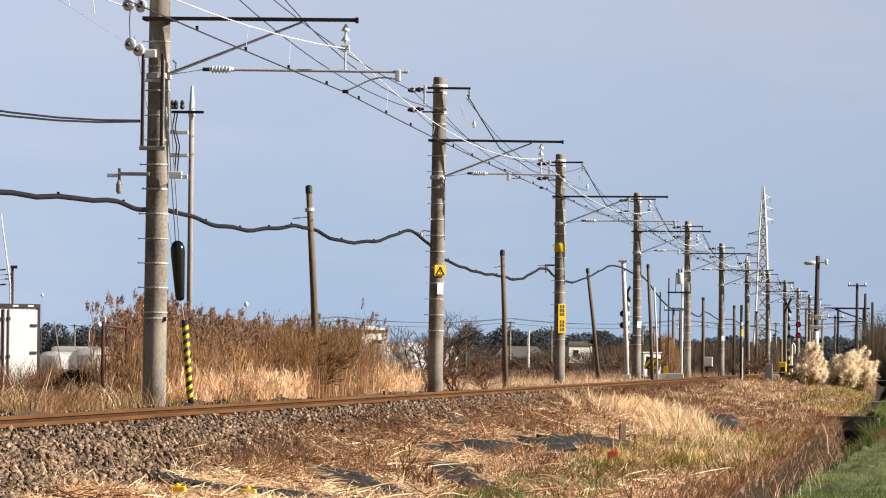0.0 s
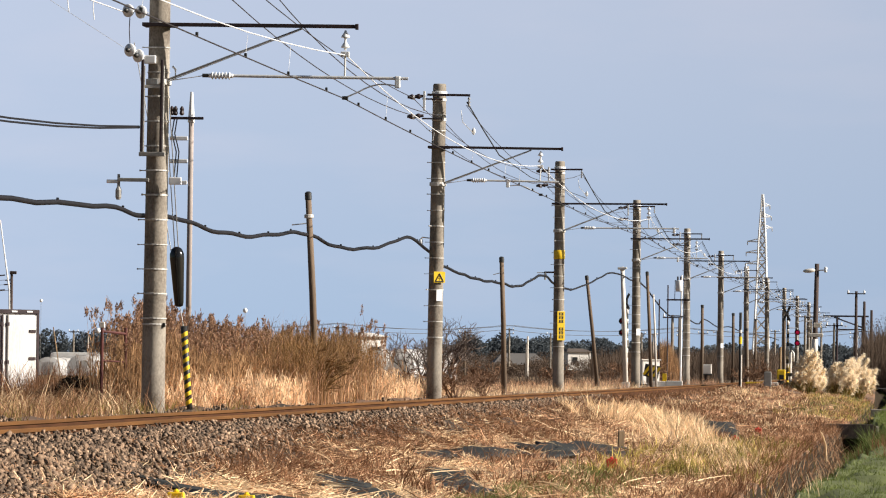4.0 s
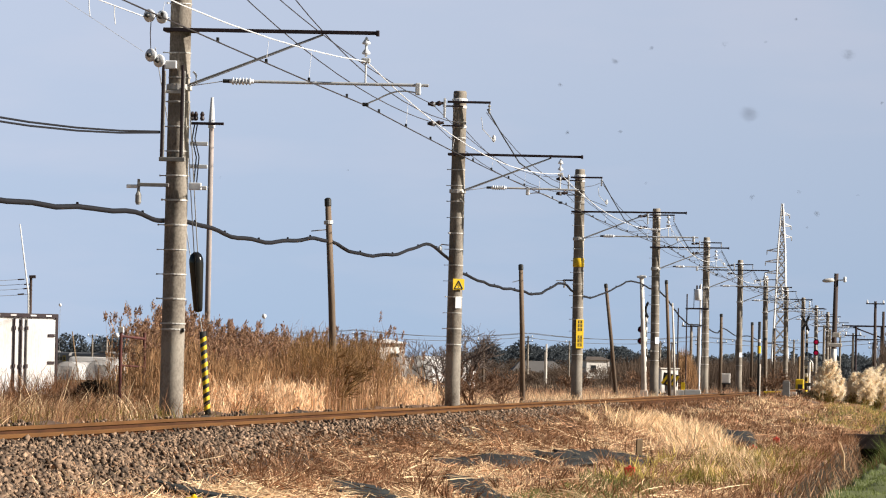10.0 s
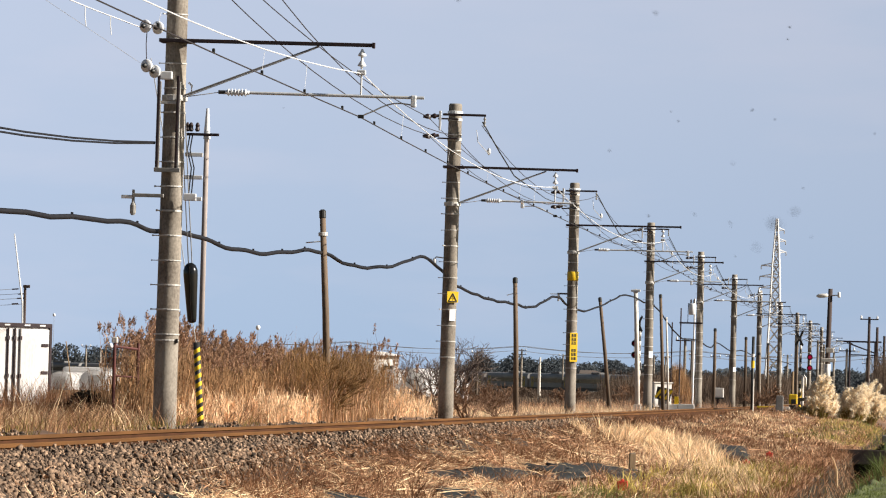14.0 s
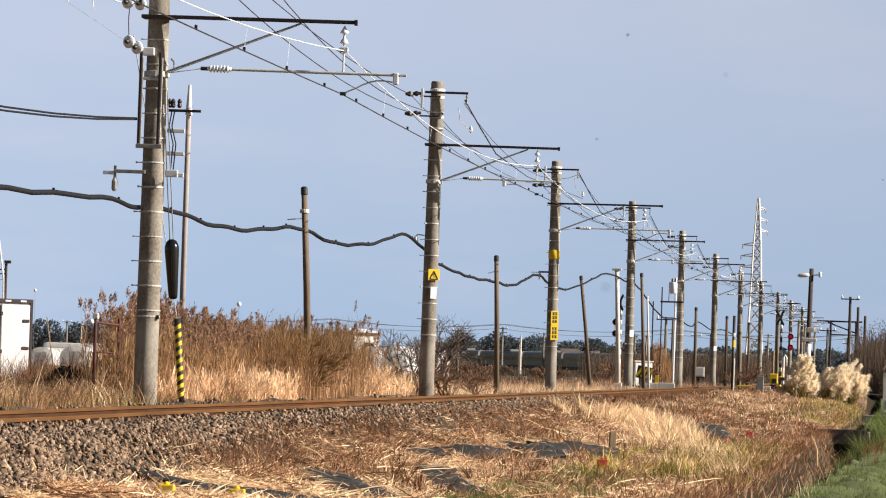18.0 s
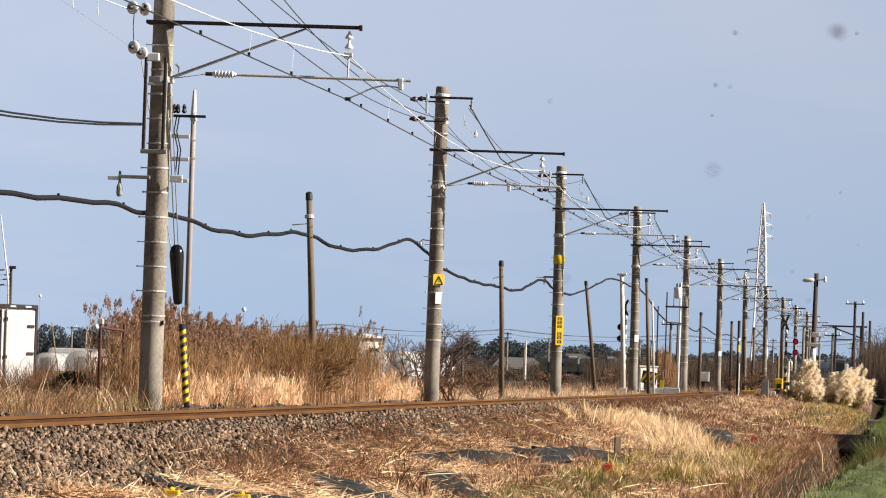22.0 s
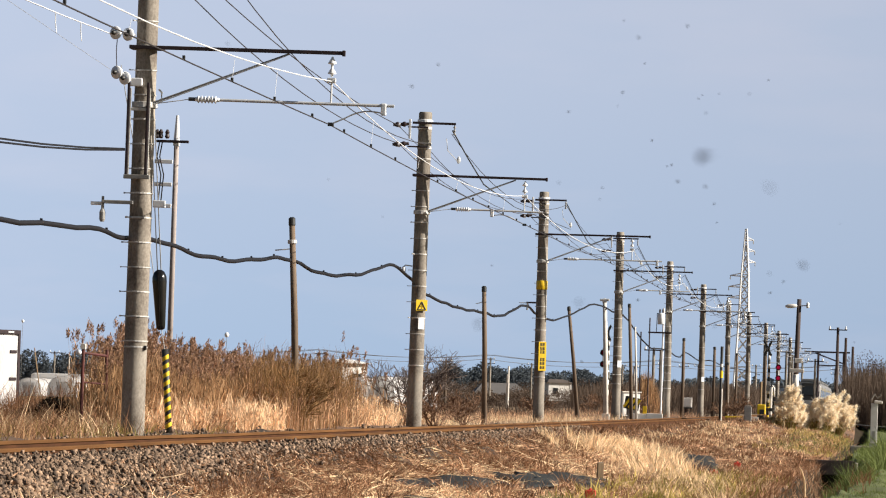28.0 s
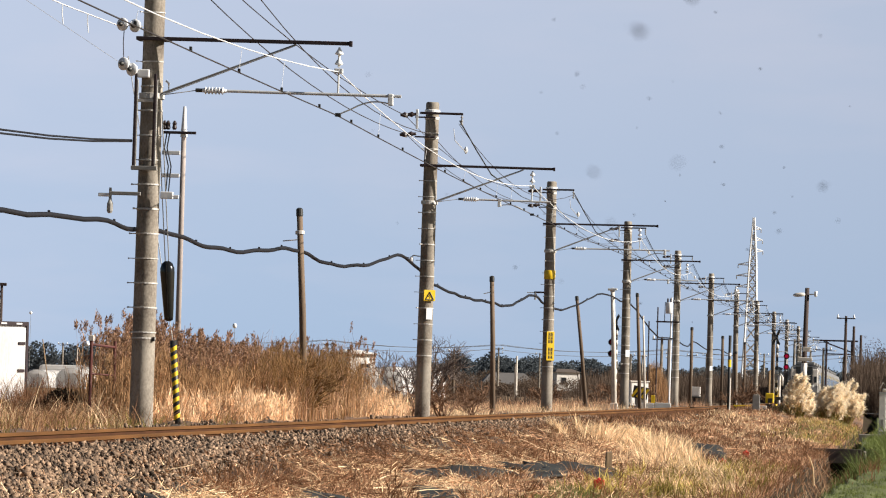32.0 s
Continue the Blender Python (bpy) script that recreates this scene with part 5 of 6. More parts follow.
def band(n, x0, x1, y0, y1, h0, h1, r, z=-0.7):
    return [(x0 + (x1 - x0) * (k + rng.uniform(0, 1)) / n, rng.uniform(y0, y1), z, r * rng.uniform(0.7, 1.3), rng.uniform(h0, h1) * (0.75 + 0.5 * abs(noise.noise((k * 0.31, x0, 0))))) for k in range(n)]


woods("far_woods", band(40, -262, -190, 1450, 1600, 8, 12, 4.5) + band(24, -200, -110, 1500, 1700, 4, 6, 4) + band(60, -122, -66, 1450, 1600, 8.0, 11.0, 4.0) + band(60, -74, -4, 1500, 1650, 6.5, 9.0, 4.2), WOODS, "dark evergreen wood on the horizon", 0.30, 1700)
woods("far_hedges", band(60, -70, -24, 700, 850, 0.8, 1.4, 2.4) + band(70, -150, -20, 1180, 1300, 4.0, 6.0, 4) + band(30, -100, -66, 800, 950, 1.6, 2.8, 3) + band(30, -95, -50, 1100, 1135, 2.4, 3.8, 3), THICKET, "brownish bare hedges and scrub across the fields", 0.10, 1300)
woods("far_mountain_scrub", band(30, -90, -5, 2000, 2300, 9, 13, 9), WOODS, "distant dark wood, haze put into its leaf colour", 1.0, 160)

woods("thicket_crowns", band(46, 5.6, 26, 384, 445, 4.3, 5.4, 1.1), THICKET, "fine leafless crowns of the grey-brown thicket", 0.045, 2400)

# the high-voltage tower
py_ = thing("lattice_pylon", (-26.4, 1200, -0.7), "tall pale lattice steel pylon in the distance", "pylon")
H = 39.6
half = lambda z: float(np.interp(z, [0, 16, 30, H], [1.9, 1.2, 0.75, 0.14]))
for sx in (-1, 1):
    for sy in (-1, 1):
        part("leg", tube([(sx * half(z), sy * half(z), z) for z in (0, 8, 16, 30, H)], [0.30, 0.29, 0.26, 0.23, 0.18], 6), PYLON, py_)
levels = list(np.linspace(0, 16, 6)) + list(np.linspace(18.5, H - 1, 10))
for z0, z1 in zip(levels, levels[1:]):
    a, b = half(z0), half(z1)
    for sx, sy, tx, ty in ((-1, -1, 1, -1), (1, -1, 1, 1), (1, 1, -1, 1), (-1, 1, -1, -1)):
        part("diagonal", tube([(sx * a, sy * a, z0), (tx * b, ty * b, z1)], 0.14, 4), PYLON, py_)
        part("diagonal", tube([(tx * a, ty * a, z0), (sx * b, sy * b, z1)], 0.14, 4), PYLON, py_)
        part("strut", tube([(sx * b, sy * b, z1), (tx * b, ty * b, z1)], 0.08, 4), PYLON, py_)
for z, s, ln in ((37.0, 1, 1.3), (34.6, 1, 1.5), (32.2, 1, 1.5), (29.2, -1, 2.4), (26.8, -1, 2.6), (24.4, -1, 2.6)):
    a = half(z)
    am = part("cross_arm", tube([(0, -a, z), (s * (a + ln), 0, z + 0.15), (0, a, z), (0, 0, z + 0.9), (s * (a + ln), 0, z + 0.15)], 0.12, 5), PYLON, py_)
    part("insulator_string", lathe([(0.05, -0.7), (0.10, -0.65), (0.10, -0.1), (0.05, 0)], 8, m=Matrix.Translation((s * (a + ln), 0, z))), GREY_PAINT, am)


def far_pole(x, y, top, arms=1, r=0.13, material=CONCRETE, lean=0.0, label="distant concrete utility pole with crossarms"):
    p = thing("utility_pole", pose(x, y, -0.6, 0, lean, 0), label, "pole", "distant utility poles")
    part("shaft", tube([(0, 0, -0.3), (0, 0, top + 0.6)], [r * 1.2, r * 0.8], 8), material, p)
    for k in range(arms):
        z = top + 0.35 - 0.7 * k
        c = part("crossarm", box(-0.75, 0.75, -0.12, -0.04, z, z + 0.09), RUSTY, p)
        for xx in (-0.65, 0.65):
            part("pin_insulator", lathe([(0.05, z + 0.08), (0.09, z + 0.14), (0.06, z + 0.3), (0.03, z + 0.36)], 8, m=Matrix.Translation((xx, -0.08, 0))), PORCELAIN, c)
    return p


for q in ((3.8, 450, 7.2, 1, 0.13, WOOD_DARK), (4.35, 460, 6.5, 0, 0.13, WOOD_DARK), (4.85, 470, 5.9, 0, 0.13, WOOD_DARK), (2.2, 640, 5.5, 1, 0.15, CONCRETE), (3.6, 470, 5.0, 0, 0.12, CONCRETE_WHITE),
          (4.1, 480, 4.0, 0, 0.12, CONCRETE_WHITE), (2.0, 380, 1.9, 0, 0.1, CONCRETE_WHITE), (-61, 800, 6.2, 1, 0.16, CONCRETE), (-44, 640, 4.8, 1, 0.15, WOOD_POLE), (-28, 520, 3.6, 0, 0.1, CONCRETE_WHITE),
          (-31, 560, 3.0, 0, 0.1, CONCRETE_WHITE), (-120, 900, 6, 1, 0.15, CONCRETE), (-128, 900, 5, 0, 0.12, CONCRETE_WHITE), (-118, 820, 5.4, 1, 0.14, CONCRETE), (-9.2, 420, 4.6, 0, 0.12, CONCRETE), (-10.2, 430, 4.9, 1, 0.12, CONCRETE),
          (-22, 780, 6.0, 1, 0.15, CONCRETE), (-33, 860, 6.2, 1, 0.15, CONCRETE), (1.2, 500, 5.0, 1, 0.12, CONCRETE), (-5.5, 600, 4.4, 0, 0.14, CONCRETE_WHITE)):
    far_pole(*q)
an = thing("radio_mast", pose(-41.18, 300, 0, 0, 0, 0), "thin guyed antenna mast behind the shed", "mast")
part("shaft", tube([(0.5, 0, 4.6), (-0.05, 0, 8.4)], [0.055, 0.035], 6), PORCELAIN, an)
part("low_shaft", tube([(0.62, 0, -0.6), (0.5, 0, 4.7)], 0.05, 6), GALV, an)
dp = thing("utility_pole", (-40.72, 301, 0), "dark wooden pole with wires running off behind the shed", "pole")
part("shaft", tube([(0, 0, -0.9), (0, 0, 5.62)], [0.10, 0.075], 8), WOOD_DARK, dp)
part("cap", box(-0.1, 0.28, -0.12, 0.0, 5.45, 5.62, bevel=0.03), WOOD_DARK, dp)
for k, (z, x0) in enumerate(((5.36, -0.7), (5.10, -0.35), (4.86, -0.4), (4.55, -0.7))):
    part("shackle_insulator", tube([(x0, -0.15, z), (x0 + 0.36, -0.15, z + 0.03)], 0.04, 6), DARK_INS, dp, "dark insulator")
    wire("service_wire", [(-41.3 + 0.2 * k, 301, z + 0.02), (-48.0, 300, z - 0.25)], 0.012, GREY_PAINT, "thin service wire running off behind the shed", 4, 0.1, 6)
# overhead gantry of the junction
gn = thing("line_gantry", (0, 500, 0), "steel portal gantry beside the far track", "gantry")
for x in (1.46, 3.75):
    part("post", tube([(x, 0, -0.6), (x, 0, 5.62)], 0.10, 8), RUSTY, gn)
part("girder", box(0.18, 4.3, -0.08, 0.08, 5.58, 5.73), RUSTY, gn)
part("strut", tube([(1.18, 0, 5.55), (3.82, 0, 4.62)], 0.07, 6), RUSTY, gn)
part("girder", box(1.39, 3.82, -0.06, 0.06, 4.41, 4.51), RUSTY, gn)
for k in range(5):
    far_pole(-112 + 27.5 * k, 880, 6.9, 2, 0.16, CONCRETE)
for z, x0, x1, y in ((7.35, -112.65, -2.65, 879.9), (7.35, -111.35, -1.35, 879.9), (6.65, -112.65, -2.65, 879.9)):
    wire("power_line", [(x0 + (x1 - x0) * k / 4, y, z) for k in range(5)], 0.035, GREY_PAINT, "distant power line across the fields", 4, 0.8, 8)

for x, y, z in ((-38.9, 300, 4.0), (-15.2, 200, 2.62)):
    fm = thing("field_marker", (x, y, 0), "white ball on a thin rod in the field", "marker", "white ball markers")
    part("rod", tube([(0, 0, -0.6), (0, 0, z)], 0.008, 5), GREY_PAINT, fm)
    part("ball", lathe([(0.02, z - 0.09), (0.07, z - 0.06), (0.085, z), (0.07, z + 0.06), (0.02, z + 0.09)], 12), PORCELAIN, fm, "white ball", True)
for y, z in ((86.6, 6.40), (84.0, 6.36)):
    solo("wire_hanger", tube([(-3.62, y, z), (-3.62, y, z - 0.14), (-3.60, y, z - 0.3)], 0.008, 5), GALV, (0, 0, 0), "thin hook hanging from the feeder wire", "hook", "hooks on the feeder")

# ---------------------------------------------------------------- vegetation
def stuff(name, mesh, label, category="grass"):
    return tagged(new(name, mesh), label, category, kind="stuff")


def standing(name, p, h0, h1, width, lean, material, label, lift=0.0, category="grass", short=False):
    """Upright growth at the places p: slender, bowed, leaning every way."""
    p = off_sheets(p)
    n = len(p)
    base = np.column_stack([p, ground_z(p[:, 0], p[:, 1]) - 0.02 + lift])
    h = rng.uniform(h0, h1, n) * rng.uniform(0.7, 1.15, n)
    drift = np.array([(noise.noise((x * 2.3, y * 0.9, 1.7)), noise.noise((x * 2.3, y * 0.9, 8.1))) for x, y in p]).reshape(-1, 2)
    off = (rng.normal(0, lean * 0.8, (n, 2)) + drift * lean * 2.2) * h[:, None]
    tip = base + np.column_stack([off, h])
    bend = np.column_stack([-off * 0.25, np.zeros(n)])
    return stuff(name, blades(name, base, tip, rng.uniform(0.7, 1.3, n) * width, bend, material, 0.0, short), label, category)


def tufted(p, each, spread):
    """Each place becomes a tuft of stalks."""
    q = np.repeat(p, each, 0)
    return q + rng.normal(0, spread, q.shape) * np.array([1, 1.6])


def off_sheets(p):
    """Leaves out places that lie on the weed-control sheets."""
    keep = np.ones(len(p), bool)
    for x0, y0, x1, y1, w0, w1 in SHEETS:
        a, d = np.array([x0, y0]), np.array([x1 - x0, y1 - y0])
        ln = np.hypot(*d)
        f = (p - a) @ d / ln ** 2
        off = np.abs((p - a) @ np.array([-d[1], d[0]]) / ln)
        keep &= ~((f > -0.02) & (f < 1.0) & (off < 0.48 * (w0 + (w1 - w0) * f))) | (rng.uniform(0, 1, len(p)) < 0.07)
    return p[keep]


def lying(name, p, l0, l1, width, material, label, lift=0.03, drift=(0.3, -0.1), short=False):
    """Cut stalks that lie over one another; they thin out towards the ballast."""
    p = off_sheets(p)
    p = p[(p[:, 0] > 2.35) | (p[:, 1] > 66) | (rng.uniform(0, 1, len(p)) < 0.25)]
    n = len(p)
    base = np.column_stack([p, ground_z(p[:, 0], p[:, 1]) + rng.uniform(0, lift, n)])
    a = rng.uniform(0, 2 * np.pi, n)
    ln = rng.uniform(l0, l1, n)
    d = np.column_stack([np.cos(a) * ln + drift[0] * ln, np.sin(a) * ln * 1.5 + drift[1] * ln])
    tip = np.column_stack([base[:, :2] + d, ground_z(base[:, 0] + d[:, 0], base[:, 1] + d[:, 1]) + rng.uniform(0.01, lift * 2.2, n)])
    bend = np.column_stack([rng.normal(0, 0.03, (n, 2)), rng.uniform(0, 0.035, n)])
    return stuff(name, blades(name, base, tip, rng.uniform(0.7, 1.4, n) * width, bend, material, 0.62, short), label, "straw")


# mown straw over the bank
lying("cut_straw", patchy(scatter(38000, 1.95, 7.4, 44, 230, 1.0), 0.8, 0.62, 21.0), 0.08, 0.34, 0.011, STRAW, "tan cut straw lying over the railway bank", short=True)
lying("cut_straw", patchy(scatter(42000, 2.1, 6.8, 44, 125, 0.7), 1.0, 0.55, 3.0), 0.07, 0.30, 0.011, STRAW_PALE, "pale cut straw lying over the railway bank", 0.05, short=True)
lying("dead_stems", patchy(scatter(14000, 1.7, 7.4, 44, 230, 0.7), 1.1, 0.5, 8.0), 0.12, 0.35, 0.009, STRAW_RED, "reddish dead stems among the straw", 0.07)
standing("dead_weeds", patchy(scatter(20000, 1.6, 3.4, 58, 170, 0.3), 1.0, 0.55, 1.0), 0.08, 0.24, 0.008, 0.45, STRAW_RED, "low reddish dead weeds under the ballast", short=True)
standing("dead_weeds", scatter(9000, 0.8, 2.3, 138, 250), 0.04, 0.16, 0.014, 0.5, STRAW_RED, "low reddish dead weeds creeping onto the ballast", short=True)
standing("dead_weeds", patchy(scatter(9000, 1.2, 2.1, 95, 190, 0.2), 1.2, 0.6, 6.0), 0.06, 0.2, 0.010, 0.5, STRAW_RED, "low reddish dead weeds creeping onto the ballast", short=True)
standing("dry_grass", tufted(scatter(260, 2.0, 7.0, 46, 130, 0.5), 12, 0.09), 0.06, 0.22, 0.010, 0.5, STRAW, "scattered dry grass on the bank")
lying("straw_litter", patchy(scatter(26000, 1.7, 6.9, 46, 140, 0.6), 0.6, 0.55, 41.0), 0.05, 0.18, 0.013, STRAW_PALE, "pale chopped straw covering the bank", 0.07, short=True)
lying("straw_litter", patchy(scatter(34000, 1.55, 6.9, 46, 135, 0.6), 0.7, 0.7, 33.0), 0.05, 0.16, 0.014, STRAW, "short chopped straw covering the bank", 0.06, short=True)
lying("straw_litter", patchy(scatter(14000, 1.4, 2.8, 56, 135, 0.3), 0.5, 0.7, 13.0), 0.05, 0.18, 0.012, STRAW_RED, "chopped reddish stems below the ballast", 0.08, short=True)
# the pale standing grass and the yellowish tufts nearer the ditch
f = rng.uniform(0, 1, 420)
swathe = np.column_stack([np.interp(f, [0, 0.3, 0.55, 0.8, 1], [2.2, 3.3, 4.3, 5.6, 6.7]), np.interp(f, [0, 0.3, 0.55, 0.8, 1], [124, 130, 117, 99, 82])]) + rng.normal(0, 1, (420, 2)) * np.array([0.30, 3.4])
low = patchy(swathe[f >= 0.66], 0.6, 0.40, 3.0)
swathe = patchy(swathe[f < 0.66], 0.45, 0.62, 5.0)
standing("dry_grass_tufts", tufted(low, 30, 0.12), 0.12, 0.38, 0.013, 0.40, STRAW_PALE, "dry straw-coloured grass tufts on the bank")
standing("tall_dry_grass", tufted(swathe, 44, 0.09), 0.12, 0.50, 0.023, 0.42, STRAW_PALE, "pale standing dry grass on the bank")
standing("tall_dry_grass", tufted(patchy(scatter(130, 5.6, 7.1, 72, 104), 0.8, 0.4, 4.0), 24, 0.12), 0.10, 0.26, 0.010, 0.32, STRAW_PALE, "pale standing dry grass beside the ditch")
standing("yellow_grass", tufted(patchy(scatter(200, 4.9, 7.0, 74, 108), 0.7, 0.4, 19.0), 20, 0.09), 0.08, 0.32, 0.019, 0.4, GRASS_DRY_LIT, "sunlit yellow tufts beside the ditch")
standing("yellow_grass", tufted(patchy(scatter(520, 5.4, 7.2, 74, 112), 0.7, 0.35, 9.0), 18, 0.10), 0.08, 0.32, 0.016, 0.32, GRASS_YEL, "yellow-green tufts beside the ditch")
standing("ditch_edge_grass", tufted(scatter(650, 6.6, 7.44, 55, 148), 11, 0.08), 0.06, 0.28, 0.013, 0.6, STRAW_RED, "brown dead grass hanging over the ditch", short=True)
standing("ditch_edge_grass", patchy(scatter(1500, 6.3, 7.42, 60, 148), 0.7, 0.5, 3.0), 0.05, 0.22, 0.010, 0.5, STRAW_PALE, "pale dry grass hanging over the ditch", short=True)
standing("ditch_edge_grass", tufted(scatter(420, 6.5, 7.42, 55, 148), 11, 0.08), 0.06, 0.24, 0.013, 0.6, STRAW, "dry grass hanging over the ditch", short=True)
standing("rough_grass", tufted(patchy(scatter(2000, 1.3, 7.3, 148, 300, 0.5), 1.2, 0.5, 7.0), 11, 0.11), 0.05, 0.19, 0.034, 0.5, STRAW, "rough dry grass tufts towards the crossing", short=True)
standing("rough_weeds", tufted(patchy(scatter(3000, 1.2, 7.2, 132, 330, 0.6), 1.2, 0.55, 12.0), 11, 0.11), 0.06, 0.22, 0.034, 0.5, STRAW_RED, "brown dead weed clumps towards the crossing", short=True)
standing("rough_grass", tufted(patchy(scatter(800, 1.8, 6.6, 135, 225), 1.2, 0.45, 14.0), 11, 0.11), 0.06, 0.22, 0.034, 0.45, STRAW_PALE, "pale dry grass tufts towards the crossing", short=True)
lying("rough_straw", scatter(6000, 1.6, 7.0, 110, 240, 0.3), 0.10, 0.40, 0.020, STRAW, "straw lying between the tufts", 0.06, short=True)
lying("rough_straw", patchy(scatter(3200, 1.6, 7.0, 110, 240, 0.3), 1.5, 0.5, 51.0), 0.10, 0.40, 0.020, STRAW_PALE, "pale straw lying between the tufts", 0.06, short=True)
lying("long_stems", scatter(420, 2.6, 7.0, 45, 120, 0.4), 0.30, 0.8, 0.014, STRAW_PALE, "long pale stems lying on the bank", 0.10)
# scruffy clumps that throw small shadows over the straw
standing("weed_tufts", tufted(patchy(scatter(520, 2.1, 6.9, 58, 150, 0.2), 1.1, 0.55, 17.0), 22, 0.08), 0.08, 0.34, 0.012, 0.55, STRAW_RED, "clumps of brown dead weeds on the bank")
standing("weed_tufts", tufted(patchy(scatter(420, 2.2, 6.9, 58, 150, 0.2), 0.9, 0.5, 23.0), 18, 0.10), 0.08, 0.30, 0.013, 0.65, STRAW, "clumps of tan dead weeds on the bank")
standing("weed_tufts", tufted(patchy(scatter(160, 2.4, 6.9, 62, 150, 0.2), 0.9, 0.5, 29.0), 16, 0.07), 0.08, 0.30, 0.010, 0.5, TWIG, "clumps of dark dead stalks on the bank")
standing("weed_tufts", tufted(patchy(scatter(900, 4.4, 7.35, 66, 150, 0.2), 0.9, 0.6, 37.0), 16, 0.10), 0.06, 0.24, 0.017, 0.6, STRAW_RED, "brown withered clumps beside the ditch", short=True)
# green
standing("green_grass", patchy(scatter(15000, 4.7, 6.0, 54, 77), 0.5, 0.7, 2.5), 0.06, 0.19, 0.007, 0.3, GRASS, "fresh green grass patch in the straw")
verge = scatter(70000, 7.82, 10.6, 52, 190, 0.8)
standing("green_verge", verge[narrowed(verge[:, 0], verge[:, 1]) > 7.80], 0.035, 0.10, 0.009, 0.5, GRASS, "green grass of the verge beyond the ditch", short=True)
standing("green_verge", scatter(16000, 8.0, 11, 150, 300), 0.10, 0.26, 0.016, 0.35, GRASS, "green grass of the verge beyond the ditch", short=True)
standing("verge_stalks", scatter(300, 7.7, 8.3, 58, 150), 0.15, 0.40, 0.007, 0.25, STRAW_PALE, "dry stalks at the ditch's edge")
standing("green_slope", patchy(scatter(10000, 4.9, 7.9, 168, 236), 1.5, 0.55, 3.5), 0.08, 0.22, 0.014, 0.45, GRASS_DRY_LIT, "yellow sunlit grassy slope behind the culvert", short=True)
standing("green_slope", patchy(scatter(9000, 5.3, 8.4, 166, 240), 1.2, 0.6, 1.5), 0.08, 0.22, 0.016, 0.35, GRASS, "dark green clumps behind the culvert", short=True)
solo("bent_reed", tube([(0, 0, -0.1), (-0.02, 0, 0.25), (-0.09, 0, 0.45), (-0.13, 0, 0.5)], [0.022, 0.02, 0.016, 0.01], 7), STRAW_PALE, (7.6, 112, -1.05), "pale bent reed stalk in the ditch", "reed")

standing("ditch_weeds", patchy(scatter(5000, 7.75, 9.0, 118, 168), 0.8, 0.55, 5.5), 0.15, 0.55, 0.014, 0.4, GRASS, "dark green weeds in the ditch by the culvert")
standing("ditch_weeds", scatter(3500, 8.05, 9.2, 138, 156), 0.35, 1.0, 0.018, 0.35, GRASS, "rank dark green growth at the culvert's end")
standing("ditch_weeds", patchy(scatter(2500, 7.6, 8.9, 100, 150), 0.8, 0.5, 6.5), 0.10, 0.45, 0.012, 0.5, STRAW_RED, "brown dead weeds in the ditch by the culvert")
# weeds along the far side of the track
standing("track_weeds", patchy(scatter(9000, -9.0, -2.7, 62, 104, 0.2), 1.0, 0.6, 2.0), 0.10, 0.50, 0.010, 0.6, STRAW, "orange-brown weeds along the far side of the track")
standing("track_weeds", patchy(scatter(7000, -9.0, -2.6, 62, 104, 0.2), 0.8, 0.5, 9.0), 0.12, 0.60, 0.010, 0.5, STRAW_RED, "reddish-brown weeds along the far side of the track")
standing("track_weeds", patchy(scatter(10000, -9.0, -2.6, 62, 104, 0.2), 0.7, 0.6, 15.0), 0.10, 0.50, 0.011, 0.55, REED, "orange-brown weeds along the far side of the track")
standing("track_straw", tufted(patchy(scatter(240, -9.0, -2.7, 64, 100, 0.1), 0.8, 0.5, 27.0), 18, 0.09), 0.12, 0.50, 0.014, 0.75, STRAW_PALE, "pale arching grass tufts among the weeds by the track")
standing("track_grass", patchy(scatter(9000, -7.0, -2.3, 58, 98, 0.2), 0.9, 0.5, 4.0), 0.06, 0.34, 0.009, 0.5, GRASS_YEL, "yellow-green low weeds beside the ballast")
standing("field_weeds", patchy(scatter(26000, -16, -2.4, 142, 330, 0.4), 3.0, 0.65, 2.0), 0.12, 0.45, 0.014, 0.4, STRAW, "dry weeds in the field beyond the track", short=True)
standing("field_weeds", patchy(scatter(26000, -14, -2.2, 145, 250, 0.4), 3.0, 0.6, 7.0), 0.08, 0.30, 0.014, 0.45, STRAW_PALE, "pale dry grass in the field beyond the track", short=True)
standing("field_scrub", patchy(scatter(9000, -24, -4, 200, 420), 4.0, 0.5, 5.0), 0.3, 1.0, 0.03, 0.35, THICKET, "brown scrub in the field beyond the track", short=True)
standing("shed_weeds", scatter(6000, -10.5, -5.5, 104, 124), 0.35, 0.95, 0.012, 0.35, STRAW_RED, "tall brown weeds before the greenhouses", category="weeds", short=True)
standing("shed_weeds", scatter(7000, -17, -7, 108, 129), 0.15, 0.5, 0.012, 0.3, REED, "brown weeds round the shed", category="weeds", short=True)


standing("bare_thicket", scatter(60000, 5.4, 26, 380, 445), 2.2, 4.6, 0.036, 0.14, THICKET, "tall grey-brown leafless thicket", category="thicket", short=True)
standing("bare_thicket", scatter(16000, -25, -6.5, 560, 690), 1.9, 3.3, 0.055, 0.16, THICKET, "brown leafless thicket beyond the crossing", category="thicket", short=True)
standing("bare_thicket", scatter(5000, 4.3, 10, 470, 520), 3.0, 4.4, 0.06, 0.12, THICKET, "grey-brown leafless thicket beside the line", category="thicket", short=True)


